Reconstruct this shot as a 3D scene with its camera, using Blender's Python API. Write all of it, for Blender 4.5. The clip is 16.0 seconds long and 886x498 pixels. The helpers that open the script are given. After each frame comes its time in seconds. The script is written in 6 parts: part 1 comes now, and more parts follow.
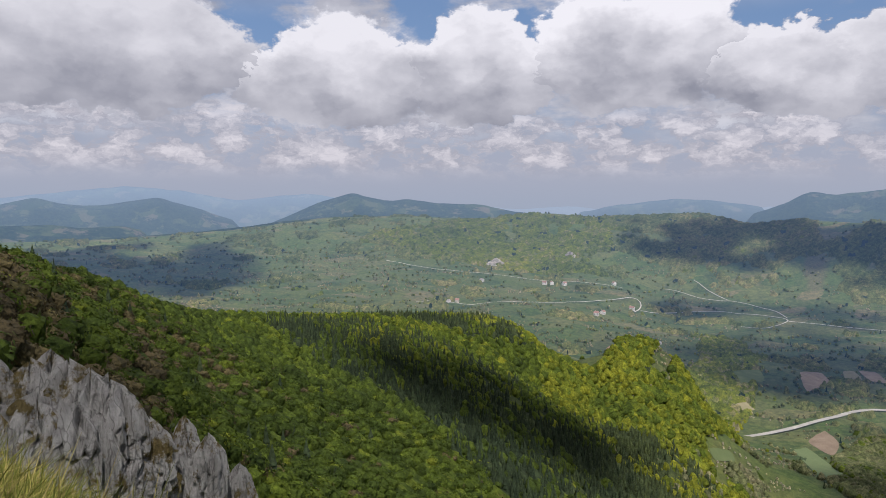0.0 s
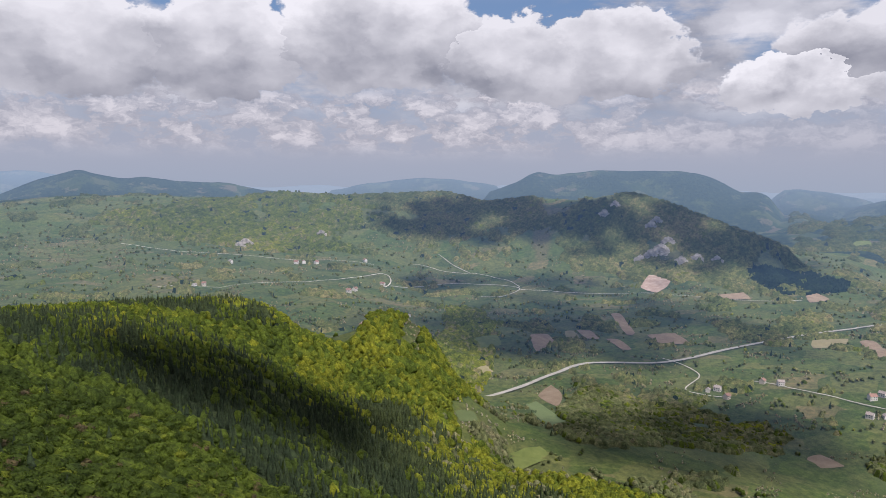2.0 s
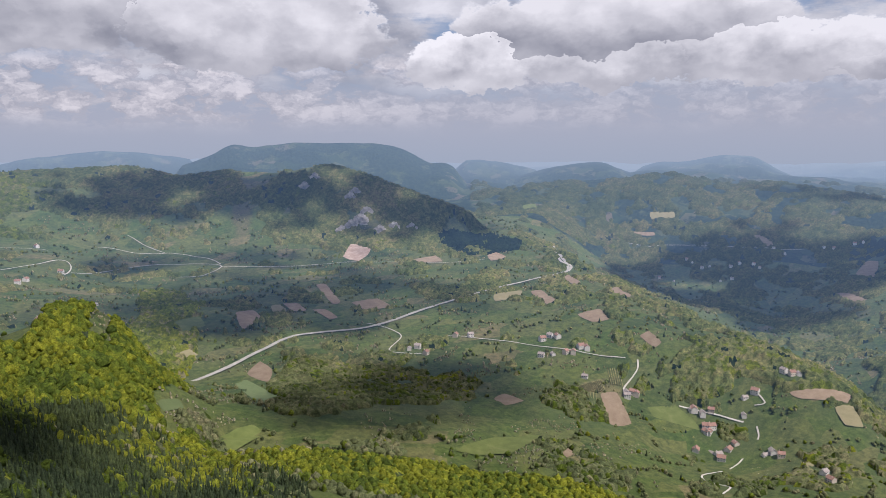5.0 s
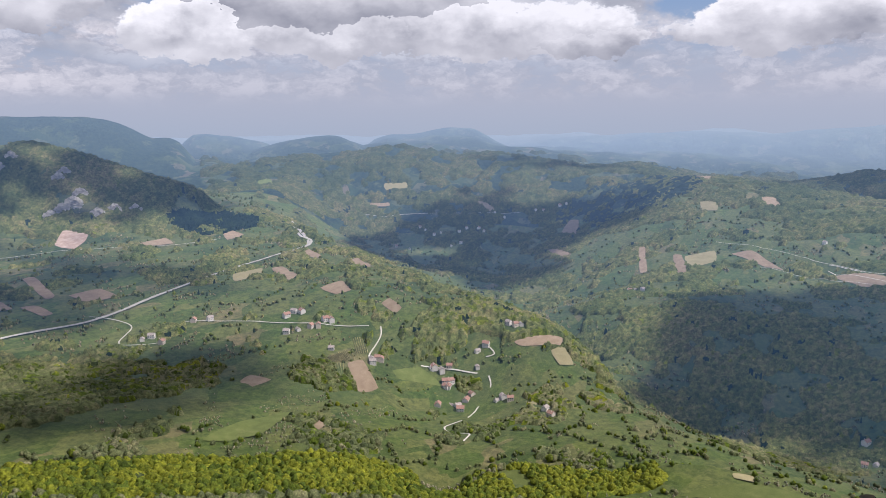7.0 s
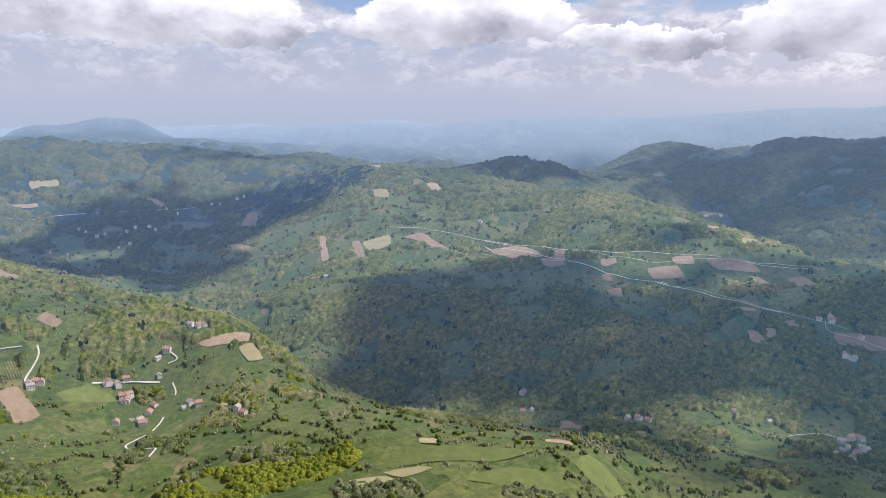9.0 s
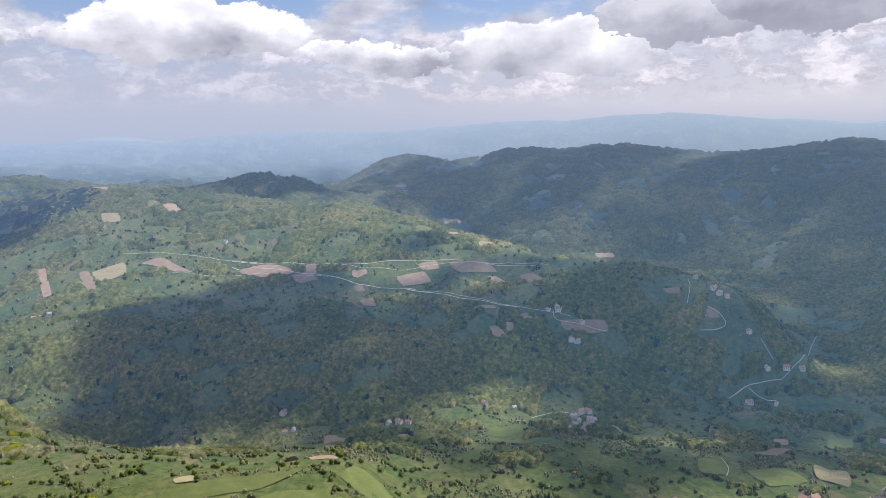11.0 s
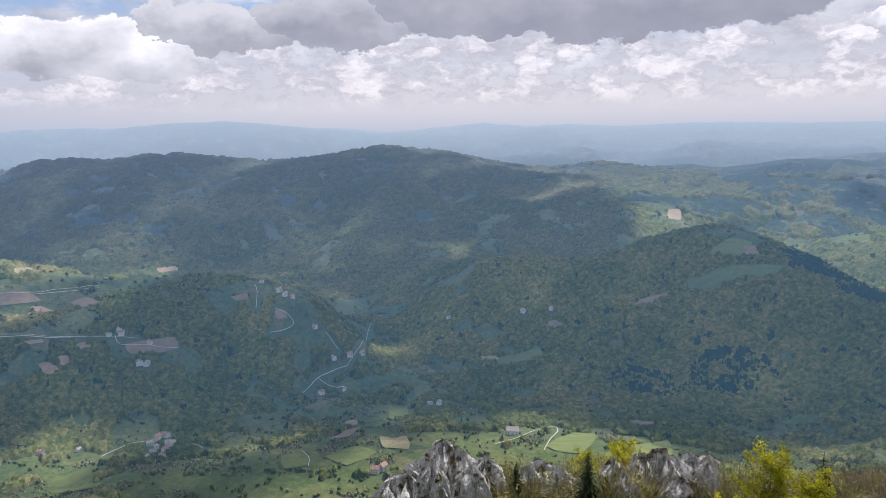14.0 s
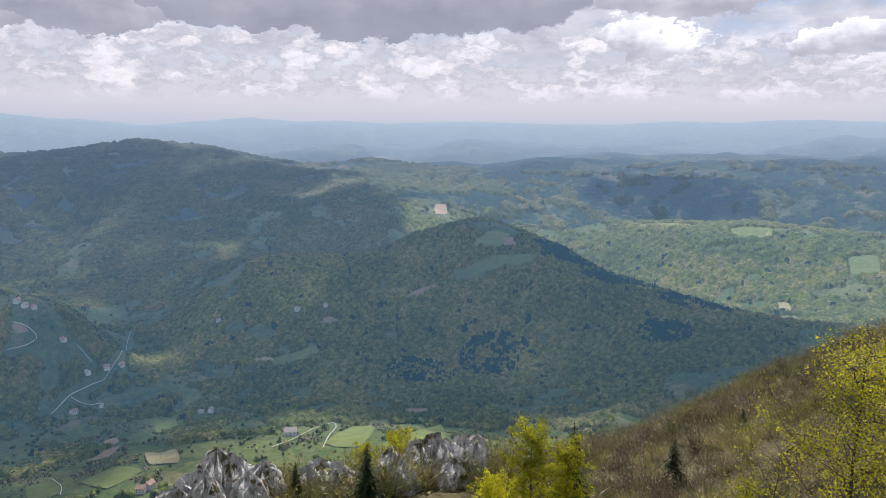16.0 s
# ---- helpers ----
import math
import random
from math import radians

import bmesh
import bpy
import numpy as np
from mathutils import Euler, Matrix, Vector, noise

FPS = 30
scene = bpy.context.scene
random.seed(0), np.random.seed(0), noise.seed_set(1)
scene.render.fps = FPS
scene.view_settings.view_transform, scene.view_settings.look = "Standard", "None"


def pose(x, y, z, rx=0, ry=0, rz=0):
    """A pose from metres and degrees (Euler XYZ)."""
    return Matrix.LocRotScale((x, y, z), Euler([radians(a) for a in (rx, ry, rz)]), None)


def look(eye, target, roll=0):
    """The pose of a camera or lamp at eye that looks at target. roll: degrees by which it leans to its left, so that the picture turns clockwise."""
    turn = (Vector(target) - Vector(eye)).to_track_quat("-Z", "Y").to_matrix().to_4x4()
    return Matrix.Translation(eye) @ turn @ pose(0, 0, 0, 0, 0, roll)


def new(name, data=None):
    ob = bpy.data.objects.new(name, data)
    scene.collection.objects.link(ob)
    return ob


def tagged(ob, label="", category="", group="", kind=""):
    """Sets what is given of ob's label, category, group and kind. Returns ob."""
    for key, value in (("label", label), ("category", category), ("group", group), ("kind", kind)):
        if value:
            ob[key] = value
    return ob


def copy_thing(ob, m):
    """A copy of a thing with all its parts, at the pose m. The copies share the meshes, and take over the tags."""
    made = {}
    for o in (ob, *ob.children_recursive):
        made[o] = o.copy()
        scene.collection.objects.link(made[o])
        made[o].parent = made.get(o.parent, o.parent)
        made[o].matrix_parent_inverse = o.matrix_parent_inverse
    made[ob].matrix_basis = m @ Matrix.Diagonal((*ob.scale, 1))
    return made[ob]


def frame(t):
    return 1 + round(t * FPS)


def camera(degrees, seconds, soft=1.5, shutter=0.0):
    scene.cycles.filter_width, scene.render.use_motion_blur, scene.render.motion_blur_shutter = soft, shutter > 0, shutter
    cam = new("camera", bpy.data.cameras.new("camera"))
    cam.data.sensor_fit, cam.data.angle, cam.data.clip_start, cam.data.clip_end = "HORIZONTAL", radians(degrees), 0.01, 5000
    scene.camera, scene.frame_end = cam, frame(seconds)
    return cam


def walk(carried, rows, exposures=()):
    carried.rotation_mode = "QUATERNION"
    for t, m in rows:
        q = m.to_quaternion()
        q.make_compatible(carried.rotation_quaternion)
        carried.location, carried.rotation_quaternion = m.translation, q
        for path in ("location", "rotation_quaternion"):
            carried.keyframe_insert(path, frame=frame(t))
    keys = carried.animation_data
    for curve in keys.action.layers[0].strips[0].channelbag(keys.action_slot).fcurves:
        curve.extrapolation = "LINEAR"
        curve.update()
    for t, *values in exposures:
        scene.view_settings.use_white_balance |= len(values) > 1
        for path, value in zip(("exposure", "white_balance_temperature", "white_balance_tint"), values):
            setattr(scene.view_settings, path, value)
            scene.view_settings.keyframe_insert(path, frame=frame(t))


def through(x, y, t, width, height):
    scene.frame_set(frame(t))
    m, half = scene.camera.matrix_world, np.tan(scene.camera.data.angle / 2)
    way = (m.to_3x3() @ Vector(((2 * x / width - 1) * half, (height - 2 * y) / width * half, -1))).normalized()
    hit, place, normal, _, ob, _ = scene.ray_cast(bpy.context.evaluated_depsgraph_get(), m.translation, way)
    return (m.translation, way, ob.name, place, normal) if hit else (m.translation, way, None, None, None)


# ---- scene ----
cam = camera(62.9, 16.0, 0.6)
# ---- camera: a slow turn to the right on a rock ledge, eye 1.65 m above the grass ----
EYE = 600.0
PATH = [(0.0, 86.20, -0.23, 0.00), (0.5, 85.91, -0.18, -4.45), (1.0, 85.44, -0.24, -9.45), (1.5, 85.00, -0.27, -14.66), 
        (2.0, 84.62, -0.46, -19.51), (2.5, 84.14, -0.56, -23.76), (3.0, 83.73, -0.53, -27.49), (3.5, 83.43, -0.37, -31.36), 
        (6.0, 81.68, 0.26, -51.99), (6.5, 81.07, 0.41, -57.48), (7.0, 80.44, 0.36, -63.52), (7.5, 79.85, 0.22, -70.01), 
        (8.0, 79.48, 0.16, -76.46), (8.5, 79.39, 0.06, -82.82), (9.0, 79.66, 0.04, -88.61), (11.5, 80.75, 0.80, -113.42), 
        (12.0, 80.78, 0.77, -118.50), (12.5, 80.82, 0.85, -124.07), (13.0, 80.97, 0.87, -130.25), (13.5, 80.96, 0.90, -136.52), 
        (14.0, 80.90, 0.72, -142.48), (14.5, 80.69, 0.41, -148.25), (15.0, 80.52, 0.15, -153.22), (15.5, 80.51, -0.11, -157.06), 
        (16.0, 80.58, -0.46, -160.34)]
walk(cam, [(t, pose(0.0, 0.0, EYE, rx, ry, rz)) for t, rx, ry, rz in PATH], [(0, -0.05, 6150, 16), (3.5, -0.05, 6120, 18), (7, 0.13, 6080, 17), (9, 0.34, 6050, 17), (12.5, 0.36, 6100, 17), (16, 0.35, 6100, 15)])

# ---- light ----
SUN_BEARING, SUN_HEIGHT = 168.0, 56.0
CLOUDS_NORTH = [(-26, 10.5, 13, 4.6, 0.72), (-8, 9.6, 7.5, 4.8, 0.92), (2.5, 10.2, 6.5, 4.4, 0.95), (15, 11.4, 8.5, 5.0, 1.0), (25, 9.2, 6.5, 3.6, 0.9),
                (33, 9.4, 6, 3.4, 0.9),
                (44.3, 7.2, 5.4, 2.1, 1.08), (56, 9.5, 12, 3.6, 0.84)]
CLOUDS_SOUTH = [(57, 6.8, 9, 1.8, 0.85), (68, 7.2, 12, 2.3, 0.9), (90, 7.2, 9, 2.6, 0.94), (74, 6.4, 7, 1.5, 0.72), (103, 5.6, 7, 1.4, 0.86),
                (117, 6.0, 9, 2.4, 0.8), (126, 7.8, 6, 2.0, 0.5), (134, 8.4, 8, 2.2, 0.34), (147, 9.2, 13, 2.2, 0.2), (158, 9.6, 15, 2.4, 0.2),
                (176, 6.6, 4, 1.2, 0.84), (190, 6.2, 5, 1.3, 0.9), (178, 9.6, 7, 2.0, 0.62), (200, 7, 9, 3, 0.6)]


GAPS = [(-14, 12.8, 5.0, 3.0), (-2, 14.8, 3.5, 2.4), (6.5, 13.2, 2.6, 2.2), (25, 13.8, 5.0, 2.6), (82, 9.2, 4.0, 1.8), (97, 9.5, 4.0, 1.4), (110, 8.6, 4, 1.0)]


def build_world():
    """Daylight sky: clear blue above, cumulus heaps over a pale hazy horizon."""
    world = bpy.data.worlds.new("sky")
    scene.world = world
    world.use_nodes = True
    nodes, links = world.node_tree.nodes, world.node_tree.links
    nodes.clear()

    def put(kind, *values, **props):
        n = nodes.new(kind)
        for k, v in props.items():
            if k == "operation":
                n.operation = v
            elif k == "data_type":
                n.data_type = v
            elif k == "clamp":
                n.use_clamp = v
        for i, v in enumerate(values):
            if isinstance(v, bpy.types.NodeSocket):
                links.new(v, n.inputs[i])
            elif v is not None:
                n.inputs[i].default_value = v
        return n

    def m(op, a, b=0.0, c=0.0, clamp=False):
        return put("ShaderNodeMath", a, b, c, operation=op, clamp=clamp).outputs[0]

    def vec(op, a, b):
        n = put("ShaderNodeVectorMath", a, b, operation=op)
        return n.outputs[1] if op in ("LENGTH", "DOT_PRODUCT") else n.outputs[0]

    def mix(f, a, b):
        n = nodes.new("ShaderNodeMix")
        n.data_type = "RGBA"
        for i, v in ((0, f), (6, a), (7, b)):
            if isinstance(v, bpy.types.NodeSocket):
                links.new(v, n.inputs[i])
            else:
                n.inputs[i].default_value = v if i == 0 else (*v, 1.0)
        return n.outputs[2]

    def fade(v, lo, hi):
        n = nodes.new("ShaderNodeMapRange")
        n.interpolation_type = "SMOOTHSTEP"
        links.new(v, n.inputs[0])
        n.inputs[1].default_value, n.inputs[2].default_value = lo, hi
        return n.outputs[0]

    def cloud_noise(v, scale, detail, rough_, offset=0.0):
        n = nodes.new("ShaderNodeTexNoise")
        links.new(v, n.inputs["Vector"])
        n.inputs["Scale"].default_value, n.inputs["Detail"].default_value, n.inputs["Roughness"].default_value = scale, detail, rough_
        return n

    way = put("ShaderNodeTexCoord").outputs["Generated"]
    split = put("ShaderNodeSeparateXYZ", way).outputs
    a = radians(85)
    side = vec("DOT_PRODUCT", way, (math.cos(a), -math.sin(a), 0.0))
    ahead = vec("DOT_PRODUCT", way, (math.sin(a), math.cos(a), 0.0))
    bearing = m("ADD", m("MULTIPLY", m("ARCTAN2", side, ahead), 180 / math.pi), 85.0)
    rise = m("MULTIPLY", m("ARCSINE", split[2]), 180 / math.pi)
    flat = put("ShaderNodeCombineXYZ", bearing, m("MULTIPLY", rise, 1.5), 0.0).outputs[0]
    # the heaps' edges curl at three sizes
    n1 = cloud_noise(flat, 0.16, 5.0, 0.62).outputs["Color"]
    puff = nodes.new("ShaderNodeTexVoronoi")
    puff.feature = "SMOOTH_F1"
    links.new(vec("ADD", flat, vec("SCALE", n1, (0, 0, 0))), puff.inputs["Vector"])
    puff.inputs["Scale"].default_value = 0.42
    n2 = cloud_noise(flat, 0.9, 4.0, 0.6).outputs["Color"]
    curl = put("ShaderNodeVectorMath", n1, (0.5, 0.5, 0.5), operation="SUBTRACT").outputs[0]
    curl = put("ShaderNodeVectorMath", curl, (11.0, 5.2, 0.0), operation="MULTIPLY").outputs[0]
    fine = put("ShaderNodeVectorMath", n2, (0.5, 0.5, 0.5), operation="SUBTRACT").outputs[0]
    fine = put("ShaderNodeVectorMath", fine, (2.2, 1.4, 0.0), operation="MULTIPLY").outputs[0]
    place = put("ShaderNodeCombineXYZ", bearing, rise, 0.0).outputs[0]
    place = vec("ADD", vec("ADD", place, curl), fine)
    best, tone, lift = None, None, None
    for b, h, rb, rh, bright in CLOUDS_NORTH + CLOUDS_SOUTH:
        rel = put("ShaderNodeVectorMath", vec("SUBTRACT", place, (b, h, 0.0)), (1 / rb, 1 / rh, 0.0), operation="MULTIPLY").outputs[0]
        here = m("SUBTRACT", 1.0, vec("LENGTH", rel, (0, 0, 0)))
        up = put("ShaderNodeSeparateXYZ", rel).outputs[1]
        if best is None:
            best, tone, lift = here, m("ADD", bright, 0.0), up
            continue
        wins = m("GREATER_THAN", here, best)
        tone = m("MULTIPLY_ADD", wins, m("SUBTRACT", bright, tone), tone)
        lift = m("MULTIPLY_ADD", wins, m("SUBTRACT", up, lift), lift)
        best = m("MAXIMUM", best, here)
    # overhead the deck goes on, with gaps
    over = cloud_noise(way, 2.6, 5.0, 0.6).outputs[0]
    high = fade(rise, 13.0, 18.0)
    deck = m("MULTIPLY", high, fade(over, 0.42, 0.56))
    heap = fade(best, 0.0, 0.1)
    veil_at = put("ShaderNodeVectorMath", flat, (1.0, 2.2, 1.0), operation="MULTIPLY").outputs[0]
    veil_noise = cloud_noise(veil_at, 0.085, 7.0, 0.62).outputs[0]
    clearing = None
    for b, h, rb, rh in GAPS:
        rel = put("ShaderNodeVectorMath", vec("SUBTRACT", place, (b, h, 0.0)), (1 / rb, 1 / rh, 0.0), operation="MULTIPLY").outputs[0]
        here = fade(vec("LENGTH", rel, (0, 0, 0)), 0.45, 1.1)
        clearing = here if clearing is None else m("MULTIPLY", clearing, here)
    veil = m("MULTIPLY", m("MULTIPLY", fade(veil_noise, 0.34, 0.54), clearing), fade(rise, 3.4, 6.5))
    # a low bank of many small heaps above the haze
    low_at = put("ShaderNodeVectorMath", vec("ADD", flat, fine), (1.0, 1.25, 1.0), operation="MULTIPLY").outputs[0]
    low_noise = cloud_noise(low_at, 0.26, 7.0, 0.64).outputs[0]
    small = m("MULTIPLY", fade(low_noise, 0.40, 0.50), m("MULTIPLY", fade(rise, 1.0, 3.0), fade(rise, 8.5, 6.0)))
    low_tone = m("ADD", fade(low_noise, 0.44, 0.66), m("MULTIPLY", m("SUBTRACT", cloud_noise(low_at, 1.1, 4.0, 0.6).outputs[0], 0.5), 1.6), clamp=True)
    cover = m("MAXIMUM", m("MAXIMUM", heap, deck), m("MAXIMUM", m("MULTIPLY", veil, 0.92), m("MULTIPLY", small, m("MULTIPLY_ADD", m("MAXIMUM", fade(bearing, 85.0, 125.0), fade(bearing, 48.0, 22.0)), 0.4, 0.35))))
    relief = m("SUBTRACT", cloud_noise(vec("ADD", flat, fine), 0.2, 3.0, 0.5).outputs[0], 0.5)
    bulge = m("SUBTRACT", 0.62, puff.outputs["Distance"])
    rim = m("MULTIPLY", fade(best, 0.45, 0.0), fade(lift, -0.3, 0.5))
    light = m("ADD", m("MULTIPLY_ADD", rim, 0.25, m("MULTIPLY", fade(lift, -0.6, 0.7), 0.55)), m("MULTIPLY_ADD", relief, 1.25, 0.28))
    light = m("MULTIPLY_ADD", bulge, 0.3, light, clamp=True)
    light = m("MULTIPLY", light, tone, clamp=True)
    grey = m("MULTIPLY_ADD", relief, 1.5, m("MULTIPLY_ADD", m("SUBTRACT", veil_noise, 0.5), 0.8, 0.42), clamp=True)
    light = m("ADD", m("MULTIPLY", light, heap), m("MULTIPLY", grey, m("SUBTRACT", 1.0, heap)))
    body = mix(light, (0.26, 0.27, 0.315), (0.97, 0.955, 0.945))
    body = mix(m("MULTIPLY", small, m("SUBTRACT", 1.0, heap)), body, mix(low_tone, (0.46, 0.45, 0.48), (0.88, 0.83, 0.81)))
    nishita = nodes.new("ShaderNodeTexSky")
    nishita.sky_type, nishita.sun_disc = "NISHITA", False
    nishita.sun_elevation, nishita.sun_rotation = radians(SUN_HEIGHT), radians(SUN_BEARING)
    clear = put("ShaderNodeVectorMath", nishita.outputs[0], (0.085, 0.085, 0.085), operation="MULTIPLY").outputs[0]
    clear = mix(0.45, clear, (0.21, 0.36, 0.62))
    haze = mix(fade(rise, -2.0, 3.0), (0.37, 0.43, 0.51), (0.43, 0.455, 0.52))
    # towards the sun the haze is brighter and warmer
    sunward = fade(vec("DOT_PRODUCT", way, (math.sin(radians(SUN_BEARING)), math.cos(radians(SUN_BEARING)), 0.0)), 0.2, 1.0)
    haze = mix(m("MULTIPLY", sunward, fade(rise, -1.0, 2.5)), haze, (0.60, 0.58, 0.585))
    sky = mix(fade(rise, 1.5, 11.0), haze, clear)
    sky = mix(cover, sky, body)
    sky = mix(m("MULTIPLY", fade(rise, 3.8, 0.8), 0.75), sky, haze)
    below = fade(rise, -1.0, -4.0)
    sky = mix(below, sky, (0.10, 0.12, 0.12))
    back = put("ShaderNodeBackground", sky, SKY_STRENGTH)
    out = nodes.new("ShaderNodeOutputWorld")
    links.new(back.outputs[0], out.inputs[0])


SKY_STRENGTH = 0.95
build_world()
sun = new("sun", bpy.data.lights.new("sun", "SUN"))
sun.data.energy, sun.data.angle, sun.data.color = 5.0, radians(1.2), (1.0, 0.94, 0.83)
SUN_WAY = Vector((math.sin(radians(SUN_BEARING)) * math.cos(radians(SUN_HEIGHT)), math.cos(radians(SUN_BEARING)) * math.cos(radians(SUN_HEIGHT)),
                  math.sin(radians(SUN_HEIGHT))))
sun.matrix_world = look(SUN_WAY * 3000, (0, 0, 0))


# ---- materials ----
def shader(name, rough_=0.9):
    mat = bpy.data.materials.new(name)
    mat.use_nodes = True
    return mat, mat.node_tree.nodes, mat.node_tree.links, mat.node_tree.nodes["Principled BSDF"]


def node(nodes, links, kind, **inputs):
    n = nodes.new(kind)
    for k, v in inputs.items():
        key = k.replace("_", " ")
        if isinstance(v, bpy.types.NodeSocket):
            links.new(v, n.inputs[key])
        else:
            n.inputs[key].default_value = v
    return n


def ramp(nodes, links, fac, *stops):
    n = nodes.new("ShaderNodeValToRGB")
    while len(n.color_ramp.elements) < len(stops):
        n.color_ramp.elements.new(0.5)
    for e, (p, c) in zip(n.color_ramp.elements, stops):
        e.position, e.color = p, (*c, 1.0) if len(c) == 3 else c
    links.new(fac, n.inputs[0])
    return n.outputs[0]


def blend(nodes, links, fac, a, b, kind="MIX"):
    n = nodes.new("ShaderNodeMix")
    n.data_type, n.blend_type = "RGBA", kind
    for i, v in ((0, fac), (6, a), (7, b)):
        if isinstance(v, bpy.types.NodeSocket):
            links.new(v, n.inputs[i])
        else:
            n.inputs[i].default_value = v if i == 0 else (*v, 1.0)
    return n.outputs[2]


def noise_out(nodes, links, vector, scale, detail=4.0, rough_=0.55):
    return node(nodes, links, "ShaderNodeTexNoise", Vector=vector, Scale=scale, Detail=detail, Roughness=rough_).outputs[0]


def bump(nodes, links, bsdf, h, strength, distance):
    b = node(nodes, links, "ShaderNodeBump", Height=h, Strength=strength, Distance=distance)
    links.new(b.outputs[0], bsdf.inputs["Normal"])


def painted_haze(n, l, bsdf, p):
    """Aerial haze painted as emission: surfaces past about 500 m glow bluish, more the farther they lie."""
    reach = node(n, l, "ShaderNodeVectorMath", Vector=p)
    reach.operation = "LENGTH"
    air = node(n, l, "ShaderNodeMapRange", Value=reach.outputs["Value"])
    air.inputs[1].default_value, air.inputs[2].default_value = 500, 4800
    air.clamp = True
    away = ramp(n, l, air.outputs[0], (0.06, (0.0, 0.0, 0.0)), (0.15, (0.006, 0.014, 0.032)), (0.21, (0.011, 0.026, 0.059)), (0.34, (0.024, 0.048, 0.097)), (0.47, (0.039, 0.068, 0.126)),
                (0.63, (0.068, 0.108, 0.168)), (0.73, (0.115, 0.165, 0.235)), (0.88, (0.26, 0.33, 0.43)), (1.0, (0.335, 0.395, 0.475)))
    # the painted haze is brighter towards the sun, as scattering in hazy air would make it
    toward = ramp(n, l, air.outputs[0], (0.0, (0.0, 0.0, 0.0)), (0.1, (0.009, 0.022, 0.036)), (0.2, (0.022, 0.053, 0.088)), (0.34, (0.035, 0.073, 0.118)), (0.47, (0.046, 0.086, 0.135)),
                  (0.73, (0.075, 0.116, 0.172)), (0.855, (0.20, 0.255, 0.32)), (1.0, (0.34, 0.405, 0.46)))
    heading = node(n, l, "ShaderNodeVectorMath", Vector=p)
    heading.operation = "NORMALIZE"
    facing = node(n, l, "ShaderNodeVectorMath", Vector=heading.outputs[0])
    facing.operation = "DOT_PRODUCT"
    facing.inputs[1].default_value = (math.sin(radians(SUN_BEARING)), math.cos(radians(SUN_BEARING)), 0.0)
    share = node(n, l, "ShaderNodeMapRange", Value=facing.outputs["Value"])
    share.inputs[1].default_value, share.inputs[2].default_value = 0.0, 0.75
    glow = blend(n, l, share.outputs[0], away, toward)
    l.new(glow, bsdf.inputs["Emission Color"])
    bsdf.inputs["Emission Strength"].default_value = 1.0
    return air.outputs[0]


